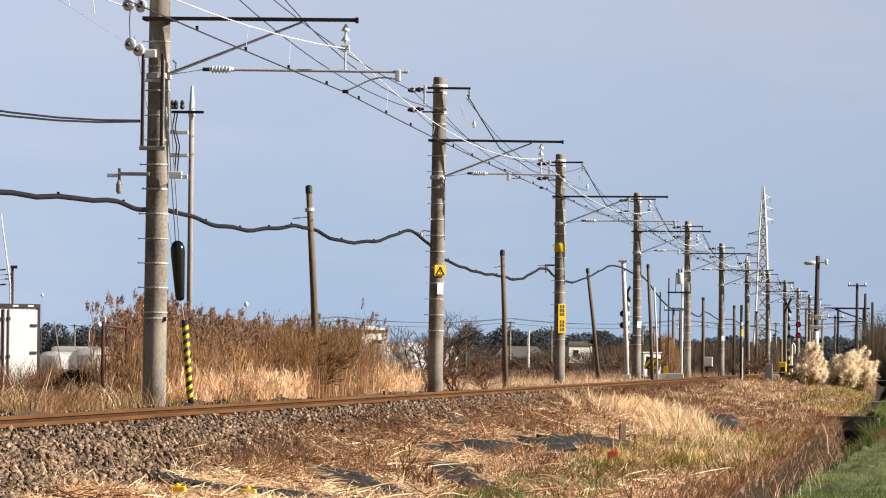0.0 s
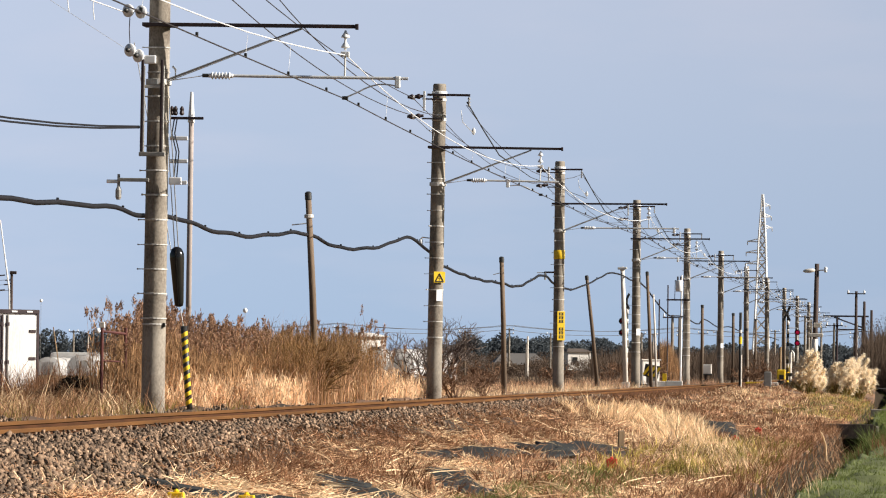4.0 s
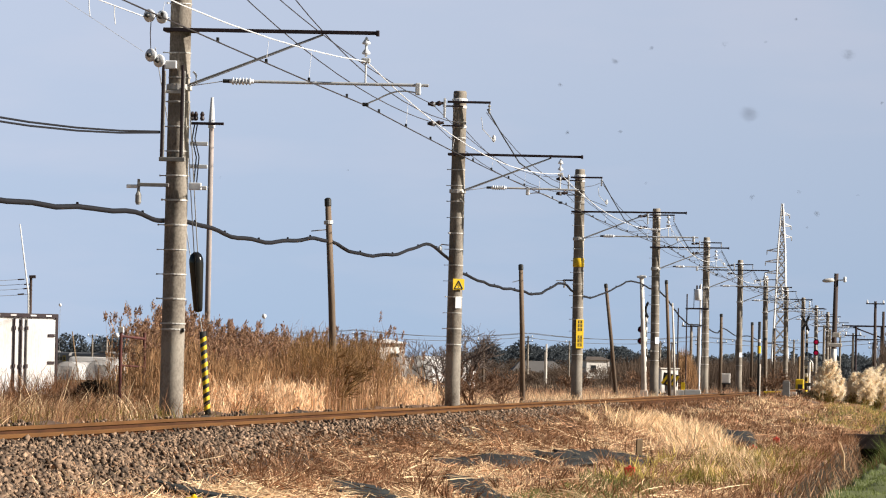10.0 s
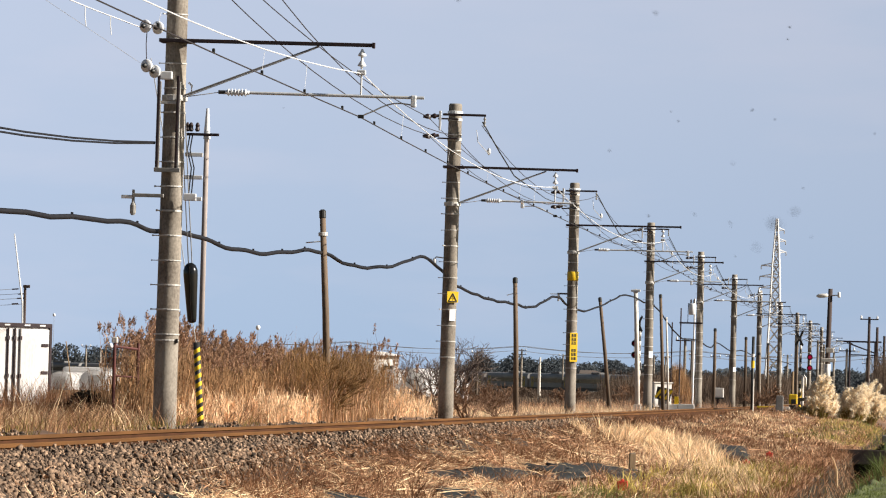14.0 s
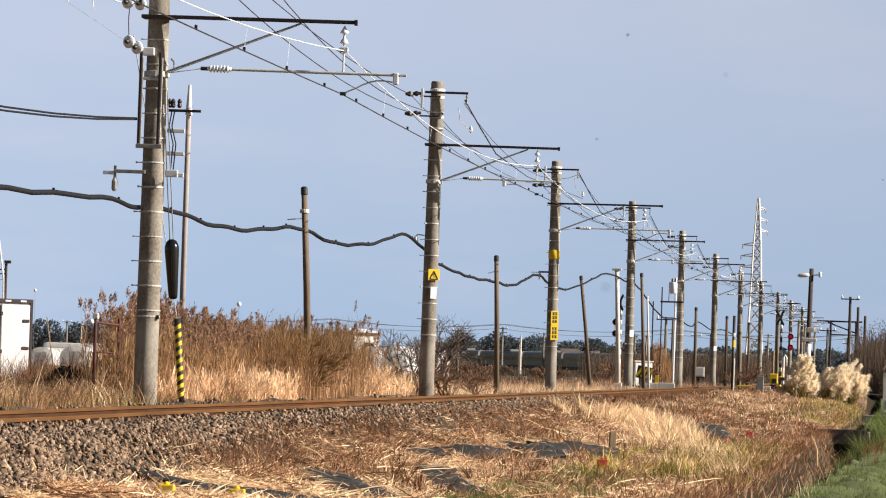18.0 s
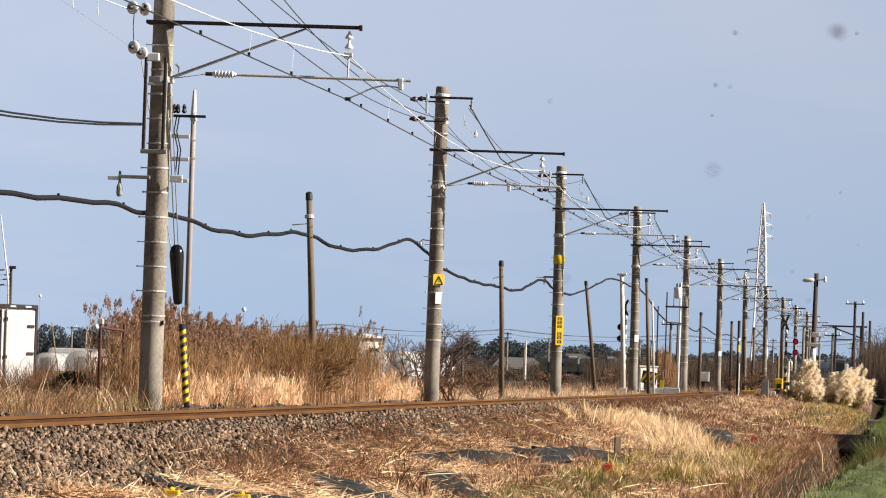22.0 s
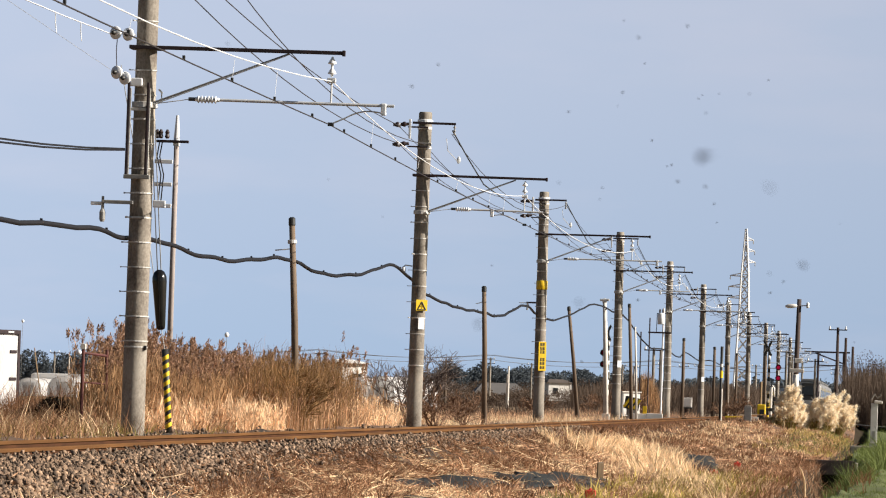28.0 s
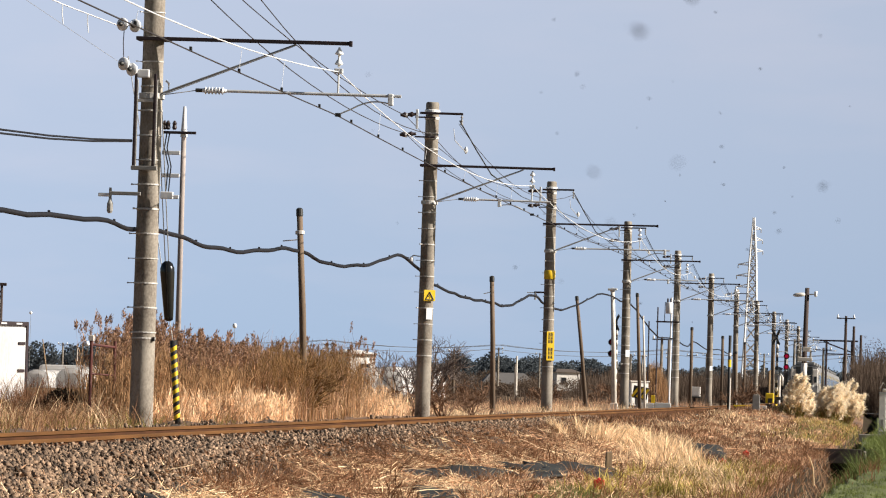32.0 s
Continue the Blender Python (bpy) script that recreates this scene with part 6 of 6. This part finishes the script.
def ruffled(p):
    """How high growth stands at the places p, in clumps of two sizes."""
    return np.array([0.92 + 0.26 * noise.noise((x * 1.1, y * 0.28, 4)) + 0.16 * noise.noise((x * 3.4, y * 0.7, 9)) for x, y in p])


# reed bed
def reeds(name, p, h0, h1, leaf_mat, label, heads=True, leaf=4, share=0.10, over=0.26):
    """Stems with withered leaves; a share of them bears a soft plume and stands out above the rest."""
    n = len(p)
    base = np.column_stack([p, ground_z(p[:, 0], p[:, 1]) - 0.05])
    h = rng.uniform(h0, h1, n) * ruffled(p)
    off = rng.normal(0, 0.06, (n, 2)) * h[:, None] + np.array([0.03, 0])
    pick = (rng.uniform(0, 1, n) < share) if heads else np.zeros(n, bool)
    h = np.where(pick, h + rng.uniform(0.0, over, n), h * rng.uniform(0.78, 0.96, n))
    tip = base + np.column_stack([off, h])
    bend = np.column_stack([-off * 0.3, np.zeros(n)])
    stuff(name, blades(name, base, tip, rng.uniform(0.009, 0.017, n), bend, REED if heads else REED_PALE), label, "reeds")
    b2, t2, d2 = [], [], []
    for k in range(leaf):
        f = rng.uniform(0.15, 0.85, (n, 1))
        st = base + (tip - base) * f
        a = rng.uniform(0, 2 * np.pi, n)
        ln = rng.uniform(0.20, 0.55, n)
        out = rng.uniform(0.10, 0.42, n)
        en = st + np.column_stack([np.cos(a) * ln * out, np.sin(a) * ln * out, ln * rng.uniform(-0.55, 0.75, n)])
        b2.append(st), t2.append(en), d2.append(np.column_stack([np.zeros((n, 2)), ln * 0.14]))
    b2, t2, d2 = (np.concatenate(v) for v in (b2, t2, d2))
    stuff(name + "_leaves", blades(name + "_leaves", b2, t2, rng.uniform(0.010, 0.026, len(b2)), d2, leaf_mat), label + ", their withered leaves", "reeds")
    if heads:
        tt, m = tip[pick], int(pick.sum())
        ln, each = rng.uniform(0.09, 0.17, m), 56
        a = rng.normal(size=(m * each, 3))
        a *= (rng.uniform(0, 1, m * each) ** 0.5 / np.linalg.norm(a, axis=1))[:, None]
        b3 = np.repeat(tt, each, 0) + a * np.column_stack([np.full((m * each, 2), 0.042), np.repeat(ln, each)]) + np.column_stack([0.08 * a[:, 2] * np.repeat(ln, each), np.zeros((m * each, 2))])
        t3 = b3 + np.column_stack([rng.normal(0.004, 0.016, (m * each, 2)), rng.uniform(-0.02, 0.06, m * each)])
        stuff(name + "_plumes", blades(name + "_plumes", b3, t3, 0.024, np.zeros_like(b3), REED_HEAD, 0.0, True), label + ", their soft plumes", "reeds")


def fan(p, s0, s1, rough=0.004):
    """Keeps the places between two straight edges that run out from beside the road."""
    v = (9.615 - p[:, 0]) / p[:, 1] + rng.normal(0, rough, len(p)) * 0.5
    return p[(v > s0) & (v < s1)]


p = fan(np.concatenate([scatter(13000, -11, -3.6, 95, 140), scatter(3500, -5.4, -3.7, 94, 118)]), 0.1055, 0.1475)
hi_ = (9.615 - p[:, 0]) / p[:, 1] > 0.1385
reeds("reed_bed", p[~hi_], 1.25, 1.68, REED, "tall brown dry reeds beside the track")
reeds("reed_bed", p[hi_], 1.45, 1.86, REED, "tall brown dry reeds beside the track", share=0.16)
reeds("reed_edge", patchy(scatter(6200, -4.9, -2.85, 95, 116), 0.6, 0.65, 3.0), 0.25, 0.85, REED_PALE, "pale lower reeds at the edge of the bed", False, 6)
reeds("reed_edge", patchy(scatter(1900, -6.4, -3.2, 132, 150), 0.7, 0.6, 1.0), 0.3, 0.72, REED_PALE, "pale broken reeds by the second pole", False, 6)
reeds("reed_edge", patchy(fan(scatter(5200, -5.0, -2.8, 118, 140), 0.0945, 0.1075, 0.003), 0.6, 0.65, 6.0), 0.35, 1.0, REED_PALE, "pale leafy reeds at the bed's end", False, 6)
reeds("reed_clump", fan(scatter(110, -4.6, -3.1, 126, 134), 0.0985, 0.1035, 0.001), 1.45, 1.85, REED, "tall loose reeds with dark plumes at the bed's end", share=0.5)
reeds("reed_clump", fan(scatter(50, -4.4, -3.0, 130, 138), 0.0945, 0.0985, 0.001), 1.2, 1.6, REED, "tall loose reeds with dark plumes at the bed's end", share=0.3)
reeds("reed_clump", scatter(26, -5.72, -5.45, 99.4, 100.6), 1.5, 2.15, REED, "lone tuft of tall reeds in the weeds", share=0.25, over=0.10)
reeds("reed_clump", scatter(60, -5.3, -4.75, 98, 101), 1.2, 1.6, REED, "thin reeds beside the reed bed", share=0.15, over=0.15)
reeds("far_reeds", scatter(400, -13, -9, 150, 185), 0.9, 1.4, REED, "reeds at the edge of the field")
# fine twiggy scrub that hides the foot of the first wooden pole
p = fan(scatter(17000, -6.0, -2.72, 110.6, 134), 0.1035, 0.1200, 0.006)
for each, h0, h1, w, lean, m, text in ((1, 1.30, 1.80, 0.006, 0.12, OLIVE, "dense fine olive-brown scrub round a wooden pole"), (5, 1.0, 1.78, 0.007, 0.26, TWIG, "dark bare twigs in the scrub"), (2, 0.4, 1.45, 0.012, 0.16, STRAW, "pale stalks in the scrub")):
    q = p[::each] + rng.normal(0, 0.06, p[::each].shape)
    h = rng.uniform(h0, h1, len(q)) * ruffled(q) * rng.uniform(0.7, 1.08, len(q))
    base = np.column_stack([q, ground_z(q[:, 0], q[:, 1]) - 0.02])
    off = rng.normal(0, lean, (len(q), 2)) * h[:, None]
    stuff("olive_scrub", blades("olive_scrub", base, base + np.column_stack([off, h]), rng.uniform(0.7, 1.3, len(q)) * w, np.column_stack([-off * 0.3, np.zeros(len(q))]), m), text, "scrub")
    # side twigs near the tops
    k = np.repeat(np.arange(len(q)), 2)
    st = base[k] + np.column_stack([off[k], h[k]]) * rng.uniform(0.55, 0.98, (len(k), 1))
    en = st + np.column_stack([rng.normal(0, 0.06, (len(k), 2)), rng.uniform(0.02, 0.18, len(k))])
    stuff("olive_twigs", blades("olive_twigs", st, en, 0.010, np.zeros_like(st), m, 0.0, True), text + ", its side shoots", "scrub")
standing("tall_stem", np.array([(-8.3, 101.5), (-8.1, 102), (-5.0, 124), (-5.1, 124.5), (-7.9, 100), (-8.2, 101)]), 2.2, 2.5, 0.02, 0.05, TWIG, "tall dead stems above the reeds", category="weeds")
lean_st = scatter(60, -8.5, -3.4, 84, 96)
standing("pale_stalk", lean_st, 0.5, 1.0, 0.016, 0.35, STRAW_PALE, "pale slanting stalks in front of the reeds", category="weeds")


def shrub(x, y, h, spread, stems, material, label, name="bare_shrub", depth=4, twig=0.006, seed=1):
    """A leafless bush: forking, tapering limbs."""
    r = random.Random(seed)
    s = thing(name, (x, y, float(ground_z(x, y)) - 0.05), label, "shrub" if h < 3 else "tree", "bare bushes by the track")
    fine = bmesh.new()

    def grow(bm, p, d, ln, rad, level):
        q = p + d * ln
        mid = p.lerp(q, 0.5) + Vector((r.gauss(0, 0.05), r.gauss(0, 0.05), 0)) * ln
        tube([p, mid, q], [rad, rad * 0.85, rad * 0.7], 5 if level > 1 else 4, bm, False)
        if level <= 0:
            return
        for k in range(r.choice((2, 3, 3))):
            nd = (d + Vector((r.gauss(0, 0.5), r.gauss(0, 0.5), r.gauss(0.1, 0.3)))).normalized()
            grow(bm if level > 3 else fine, p.lerp(q, r.uniform(0.55, 1.0)), nd, ln * r.uniform(0.6, 0.85), max(twig, rad * 0.6), level - 1)

    for k in range(stems):
        a = r.uniform(0, 6.28)
        bm = bmesh.new()
        d = Vector((math.cos(a) * spread, math.sin(a) * spread, 1)).normalized()
        grow(bm, Vector((math.cos(a) * 0.12, math.sin(a) * 0.12, 0)), d, h * r.uniform(0.30, 0.42), 0.018 * h, depth)
        part("limb", bm, material, s)
    tagged(part("crown", fine, material, s, "mass of fine leafless twigs"), kind="stuff")
    return s


shrub(-2.55, 142.5, 1.35, 0.9, 8, TWIG, "dark leafless bush at the foot of a concrete pole", seed=3)
shrub(-3.3, 141.5, 1.0, 0.9, 6, TWIG, "dark leafless bush at the foot of a concrete pole", seed=4)
shrub(-1.9, 146, 1.1, 0.9, 6, TWIG, "dark leafless bush beside the track", seed=5)
shrub(-4.6, 130, 1.7, 1.1, 9, TWIG, "dark spreading leafless bush before the reeds", seed=6)
shrub(-4.0, 133, 1.5, 1.2, 8, TWIG, "dark spreading leafless bush before the reeds", seed=7)
for k, (x, y, h) in enumerate(((-2.95, 113.2, 1.5), (-3.0, 112.2, 1.4), (-3.4, 114.0, 1.6), (-4.3, 127, 1.8))):
    shrub(x, y, h, 0.30, 10, OLIVE, "olive-brown twiggy bush among the reeds", "olive_shrub", 4, 0.006, 20 + k)
shrub(-8.05, 200, 2.7, 0.38, 6, GREY_TWIG, "bare grey tree behind the second pole", "bare_tree", 5, 0.006, 31)
shrub(-9.2, 205, 2.5, 0.40, 6, GREY_TWIG, "bare grey tree behind the second pole", "bare_tree", 5, 0.006, 32)
shrub(-9.6, 150, 2.3, 0.5, 4, TWIG, "bare grey bush rising over the reeds", "bare_tree", 5, 0.008, 33)
q = rng.normal(0, 1, (2600, 2)) * np.array([0.42, 0.7])
q = q[np.abs(q[:, 0]) < 0.85]
tall = np.clip(3.2 - 2.6 * np.abs(q[:, 0]) ** 1.3, 0.7, 3.3) * rng.uniform(0.45, 1.0, len(q))
base = np.column_stack([q + np.array([-6.0, 331]), np.full(len(q), -0.5)])
off = np.column_stack([q[:, 0] * 0.25 + rng.normal(0, 0.12, len(q)), rng.normal(0, 0.2, len(q)), tall])
stuff("brown_bush", blades("brown_bush", base, base + off, 0.026, np.zeros_like(base), REED), "upright orange-brown bush beyond the crossing", "bush")
shrub(-6.6, 103.4, 0.7, 1.2, 14, TWIG, "low dark bramble in the weeds", "bramble", 4, 0.008, 81)
shrub(-6.25, 103.6, 0.65, 1.2, 12, TWIG, "low dark bramble in the weeds", "bramble", 4, 0.008, 82)
standing("dark_weeds", patchy(scatter(12000, 2.6, 5.8, 132, 200), 1.2, 0.45, 31.0), 0.05, 0.22, 0.012, 0.5, TWIG, "dark dead weeds on the bank", short=True)
for k, (x, y, h) in enumerate(((-5.2, 262, 1.4), (-4.4, 275, 1.6), (-1.6, 360, 1.8), (-5.8, 290, 1.8), (-7.0, 245, 1.3), (-8.5, 225, 1.4), (-1.2, 330, 1.3))):
    shrub(x, y, h, 0.7, 8, TWIG, "dark leafless scrub beside the line", "bare_shrub", 4, 0.012, 60 + k)


def pampas(x, y, w, h, plumes, label, seed):
    r = np.random.default_rng(seed)
    z0 = float(ground_z(x, y)) - 0.05
    g = thing("pampas_grass", (x, y, z0), label, "pampas grass", "pampas clumps by the ditch")
    n = 420
    a, rad = r.uniform(0, 2 * np.pi, n), np.sqrt(r.uniform(0, 1, n)) * w * 0.3
    base = np.column_stack([np.cos(a) * rad, np.sin(a) * rad, np.zeros(n)])
    out = r.uniform(0.2, 0.75, n) * w
    tip = base + np.column_stack([np.cos(a) * out * 0.7, np.sin(a) * out * 0.7, r.uniform(0.08, 0.34, n) * h])
    part("leaves", blades("leaves", base, tip, 0.018, np.column_stack([np.zeros((n, 2)), np.full(n, h * 0.18)]), GRASS_YEL), None, g, "arching green-brown leaves")
    part("dry_leaves", blades("dry_leaves", base[::2], tip[::2] * np.array([1.05, 1.05, 1.1]), 0.020, np.column_stack([np.zeros((n // 2, 2)), np.full(n // 2, h * 0.2)]), STRAW_PALE), None, g, "arching dry leaves")
    for k in range(plumes):
        a = r.uniform(0, 2 * np.pi)
        f = math.sqrt(r.uniform(0, 1)) * w * 0.50
        top = np.array([math.cos(a) * f + 0.08, math.sin(a) * f, h * (1.0 - 0.38 * (f / (w * 0.46)) ** 2) * r.uniform(0.42, 1.0) + 0.08])
        ln = r.uniform(0.35, 0.6)
        m = 240
        t = r.uniform(0, 1, m)
        lean = np.array([0.30 + 0.2 * r.normal(), 0.1 * r.normal(), -0.1])
        spine = top + np.column_stack([t * ln * lean[0], t * ln * lean[1], (t - 0.6) * ln + t * t * lean[2]])
        en = spine + np.column_stack([r.normal(0.05, 0.075, m), r.normal(0, 0.075, m), r.uniform(-0.10, 0.09, m)])
        part("plume", blades("plume", spine + r.normal(0, 0.035, spine.shape), en, 0.030, np.zeros((m, 3)), PAMPAS, 0.0, True), None, g)
    return g


pampas(4.62, 226, 1.25, 1.78, 66, "cream pampas grass with arching plumes", 1)
pampas(4.05, 231, 0.7, 1.35, 10, "cream pampas grass with arching plumes", 2)
pampas(6.0, 229, 1.3, 1.72, 70, "cream pampas grass with arching plumes", 3)
pampas(6.55, 231, 1.4, 1.85, 74, "broad cream pampas grass with arching plumes", 4)

v = leaf_cloud(2600, np.array([-6.45, 103.5, 0.02]), np.array([0.42, 0.5, 0.40]), 0.026)
stuff("bramble_thicket", raw_mesh("bramble_thicket", v, np.arange(len(v) * 3).reshape(-1, 3), MUD), "dark tangled bramble heap in the weeds", "bramble")

# ---------------------------------------------------------------- the train
CAR_L = 20.0


def train_car(front):
    t_ = thing("train_car", (0, 0, 0), "grey train car with a dark window band and yellow doors", "train car", "cars of the train")
    w = 1.42
    # the body: rounded section drawn along the car; the car's front looks along -y
    sec = [(-w, 0.95), (-w, 3.0), (-w * 0.9, 3.42), (-w * 0.6, 3.60), (0, 3.66), (w * 0.6, 3.60), (w * 0.9, 3.42), (w, 3.0), (w, 0.95), (0, 0.92)]
    bm = bmesh.new()
    ends = [(0.0, 0.90 if front else 1.0), (0.5, 1.0), (CAR_L - 0.6, 1.0)]
    rows = [[bm.verts.new((a * k, y + (0.35 * max(0, b - 2) if front and y < 0.4 else 0), b)) for a, b in sec] for y, k in ends]
    for r0, r1 in zip(rows, rows[1:]):
        for j in range(len(sec)):
            bm.faces.new((r0[j], r0[(j + 1) % len(sec)], r1[(j + 1) % len(sec)], r1[j]))
    bm.faces.new(rows[0][::-1]), bm.faces.new(rows[-1])
    bmesh.ops.recalc_face_normals(bm, faces=bm.faces[:])
    part("body", bm, TRAIN_SILVER, t_, "stainless grey body shell")
    part("roof_unit", box(-0.9, 0.9, 6, 10, 3.6, 3.95, bevel=0.1), TRAIN_ROOF, t_, "grey roof unit")
    part("underframe", box(-1.2, 1.2, 1.5, CAR_L - 2, 0.35, 0.94, bevel=0.03), BLACK, t_, "dark underframe equipment")
    for sx in (-1, 1):
        x0, x1 = (sx * w - 0.004, sx * w + 0.012) if sx > 0 else (sx * w - 0.012, sx * w + 0.004)
        part("window_band", box(x0, x1, 2.4, CAR_L - 3.0, 1.85, 2.65), TRAIN_GLASS, t_, "dark window band")
        for y in (1.1, CAR_L - 2.7):
            d = part("door", box(x0 * 1.002, x1 * 1.002, y, y + 1.15, 1.0, 2.95), TRAIN_GOLD, t_, "yellow door")
            part("door_glass", box(x0 * 1.006, x1 * 1.006, y + 0.25, y + 0.9, 1.9, 2.6), TRAIN_GLASS, d)
    for y in (2.6, CAR_L - 3.4):
        bg = part("bogie", box(-1.0, 1.0, y - 1.2, y + 1.2, 0.3, 0.6, bevel=0.05), BLACK, t_, "bogie")
        for yy in (y - 0.85, y + 0.85):
            for x in (-0.56, 0.56):
                part("wheel", lathe([(0.40, -0.06), (0.43, -0.05), (0.43, 0.06), (0.40, 0.06)], 16, m=Matrix.Translation((x, yy, 0.43)) @ TO_X), RUSTY, bg)
    if front:
        part("windscreen", box(-0.74, 0.74, -0.085, 0.3, 2.0, 3.1, bevel=0.04, m=pose(0, 0.06, 0, -4, 0, 0)), TRAIN_GLASS, t_, "dark windscreen")
        part("front_mask", box(-0.80, 0.80, -0.06, 0.4, 0.95, 3.45, bevel=0.06, m=pose(0, 0.06, 0, -4, 0, 0)), BLACK, t_, "black front panel")
        part("nose", box(-1.22, 1.22, -0.02, 0.3, 0.45, 0.95, bevel=0.1), BLACK, t_, "dark front apron")
        for x0, x1 in ((-1.30, -0.80), (0.80, 1.30)):
            cr_ = part("front_corner", box(x0, x1, -0.03, 0.4, 0.95, 3.2, bevel=0.06, m=pose(0, 0.05, 0, -4, 0, 0)), WHITE, t_, "white front corner")
            part("corner_pane", box(x0 + 0.14, x1 - 0.10, -0.05, 0.0, 1.9, 2.5, m=pose(0, 0.05, 0, -4, 0, 0)), TRAIN_GLASS, cr_)
        for x in (-0.85, 0.85):
            part("headlight", lathe([(0.10, 0), (0.11, 0.02), (0.05, 0.05)], 12, m=Matrix.Translation((x, -0.085, 1.55)) @ Matrix.Rotation(math.pi / 2, 4, "X")), PORCELAIN, t_, "white headlight")
        part("side_flash", box(w - 0.004, w + 0.012, 0.45, 1.05, 1.0, 3.0), WHITE, t_, "white front corner")
    return t_


CURVE_Y, CURVE_R = 810.0, 560.0


def on_line(s):
    """The place and heading on the line, s metres up the line: all but straight, then a bend to the west."""
    lead = 0.0063 * max(0.0, min(s, CURVE_Y) - 350)
    if s < CURVE_Y:
        return -lead, s, 0.0063
    a = min((s - CURVE_Y) / CURVE_R, 0.80)
    x, y = -lead - CURVE_R * (1 - math.cos(a)) - 0.0063 * CURVE_R * math.sin(a), CURVE_Y + CURVE_R * math.sin(a)
    rest = max(0.0, s - CURVE_Y - 0.80 * CURVE_R)
    return x - rest * math.sin(a), y + rest * math.cos(a), a + 0.0063


SPEED, AT_24 = 27.0, 750.0
cars = [train_car(True)]
second = train_car(False)
cars.append(second)
for k in range(11):
    cars.append(copy_thing(second, Matrix.Identity(4)))
# the far bend of the line: its own low bank
bm = bmesh.new()
rows = []
for s in np.linspace(690, 1500, 60):
    x, y, a = on_line(s)
    rows.append([bm.verts.new((x + math.cos(a) * o, y + math.sin(a) * o, z)) for o, z in ((-3.2, -0.66), (-1.6, -0.16), (1.6, -0.16), (3.2, -0.66))])
for r0, r1 in zip(rows, rows[1:]):
    for j in range(3):
        bm.faces.new((r0[j], r0[j + 1], r1[j + 1], r1[j]))
tagged(new("track_bed", mesh_of("track_bed", bm, STONE)), "low ballast bank where the line bends away", "track", kind="structure")
for i in range(14):
    x, y, a = on_line(660 + 50 * i)
    far_pole(x - 3.0 * math.cos(a), y - 3.0 * math.sin(a), 7.3, 1, 0.17, CONCRETE, 0, "distant concrete pole of the bending railway line")

# ---------------------------------------------------------------- insects before the lens
def midge():
    g = thing("flying_insect", (0, 0, 0), "tiny dark flying insect with clear wings", "insect", "swarm of flying insects")
    part("body", lathe([(0.0002, -0.0022), (0.0007, -0.0016), (0.0009, -0.0003), (0.0007, 0.0008), (0.0006, 0.0014), (0.0002, 0.0019)], 8), INSECT, g, "dark body", True)
    for sx in (-1, 1):
        part("wing", box(0.0003, 0.0024, -0.0004, -0.0003, -0.0004, 0.0006, m=Matrix.Scale(sx, 4, (1, 0, 0)) @ pose(0, 0, 0, 0, -25, 10)), INSECT, g, "small wing")
    return g


first = midge()
swarm = [first] + [copy_thing(first, Matrix.Identity(4)) for k in range(69)]
for k, g in enumerate(swarm):
    g.scale = [0.9 + 0.25 * (k % 4)] * 3


def insect_rows(k):
    """An erratic flight in the air before the lens: it drifts in from beside the view, hovers about and drifts off again."""
    r = np.random.default_rng(100 + k)
    early = k < 26
    onset = r.uniform(6.2, 9.5) if early else r.uniform(20.6, 26.5)
    leave = 60.0 if not early or k % 5 == 0 else r.uniform(14.0, 17.5)
    dist = 6.0 + 9.0 * r.uniform(0, 1) if k % 9 else 2.2 + 1.8 * r.uniform(0, 1)
    h, e = r.uniform(0.0, 4.6) if k % 4 else r.uniform(1.0, 7.5), r.uniform(0.8, 3.9)
    ph, fr = r.uniform(0, 6.28, 4), r.uniform(0.5, 1.5, 4)
    rows = []
    for i in range(65):
        t = i * 0.5
        away = min(1.0, max(0.0, (onset - t) / 1.2, (t - leave) / 1.5))
        hh = h + 0.8 * math.sin(fr[0] * t + ph[0]) + 0.4 * math.sin(2.7 * fr[1] * t + ph[1]) - away * (8 + k % 5)
        ee = e + 0.6 * math.sin(fr[2] * t + ph[2]) + 0.3 * math.sin(3.1 * fr[3] * t + ph[3]) + away * 2
        a, b = radians(hh), radians(ee)
        c = EYE + dist * Vector((-math.sin(a) * math.cos(b), math.cos(a) * math.cos(b), math.sin(b)))
        rows.append((t, Matrix.Translation(c) @ pose(0, 0, 0, 70, 20 * math.sin(t + k), 40 * math.sin(0.7 * t + k))))
    return rows


def motions():
    for k, c in enumerate(cars):
        rows = []
        for i in range(33):
            s = AT_24 + SPEED * (24 - i) + 20.4 * k
            x, y, a = on_line(s)
            x2, y2, _ = on_line(s + CAR_L)
            turn = math.degrees(math.atan2(x - x2, y2 - y))
            rows.append((float(i), pose(x, y, 0.0, 0, 0, turn)))
        walk(c, rows)
    for k, g in enumerate(swarm):
        walk(g, insect_rows(k))



# ---------------------------------------------------------------- the nearest ballast stones, one by one
stone_meshes = [lumps("stone", np.zeros((1, 3)), np.array([0.055 + 0.004 * k]), STONE_PIECE, 0.85) for k in range(6)]
for k in range(300):
    x, y = rng.uniform(0.75, 2.3), rng.uniform(44, 50)
    s = part("stone", stone_meshes[k % 6], None, track)
    s.location = (x, y, float(ground_z(x, y)) + 0.06)
    s.rotation_euler = rng.uniform(0, 6.28, 3)

motions()
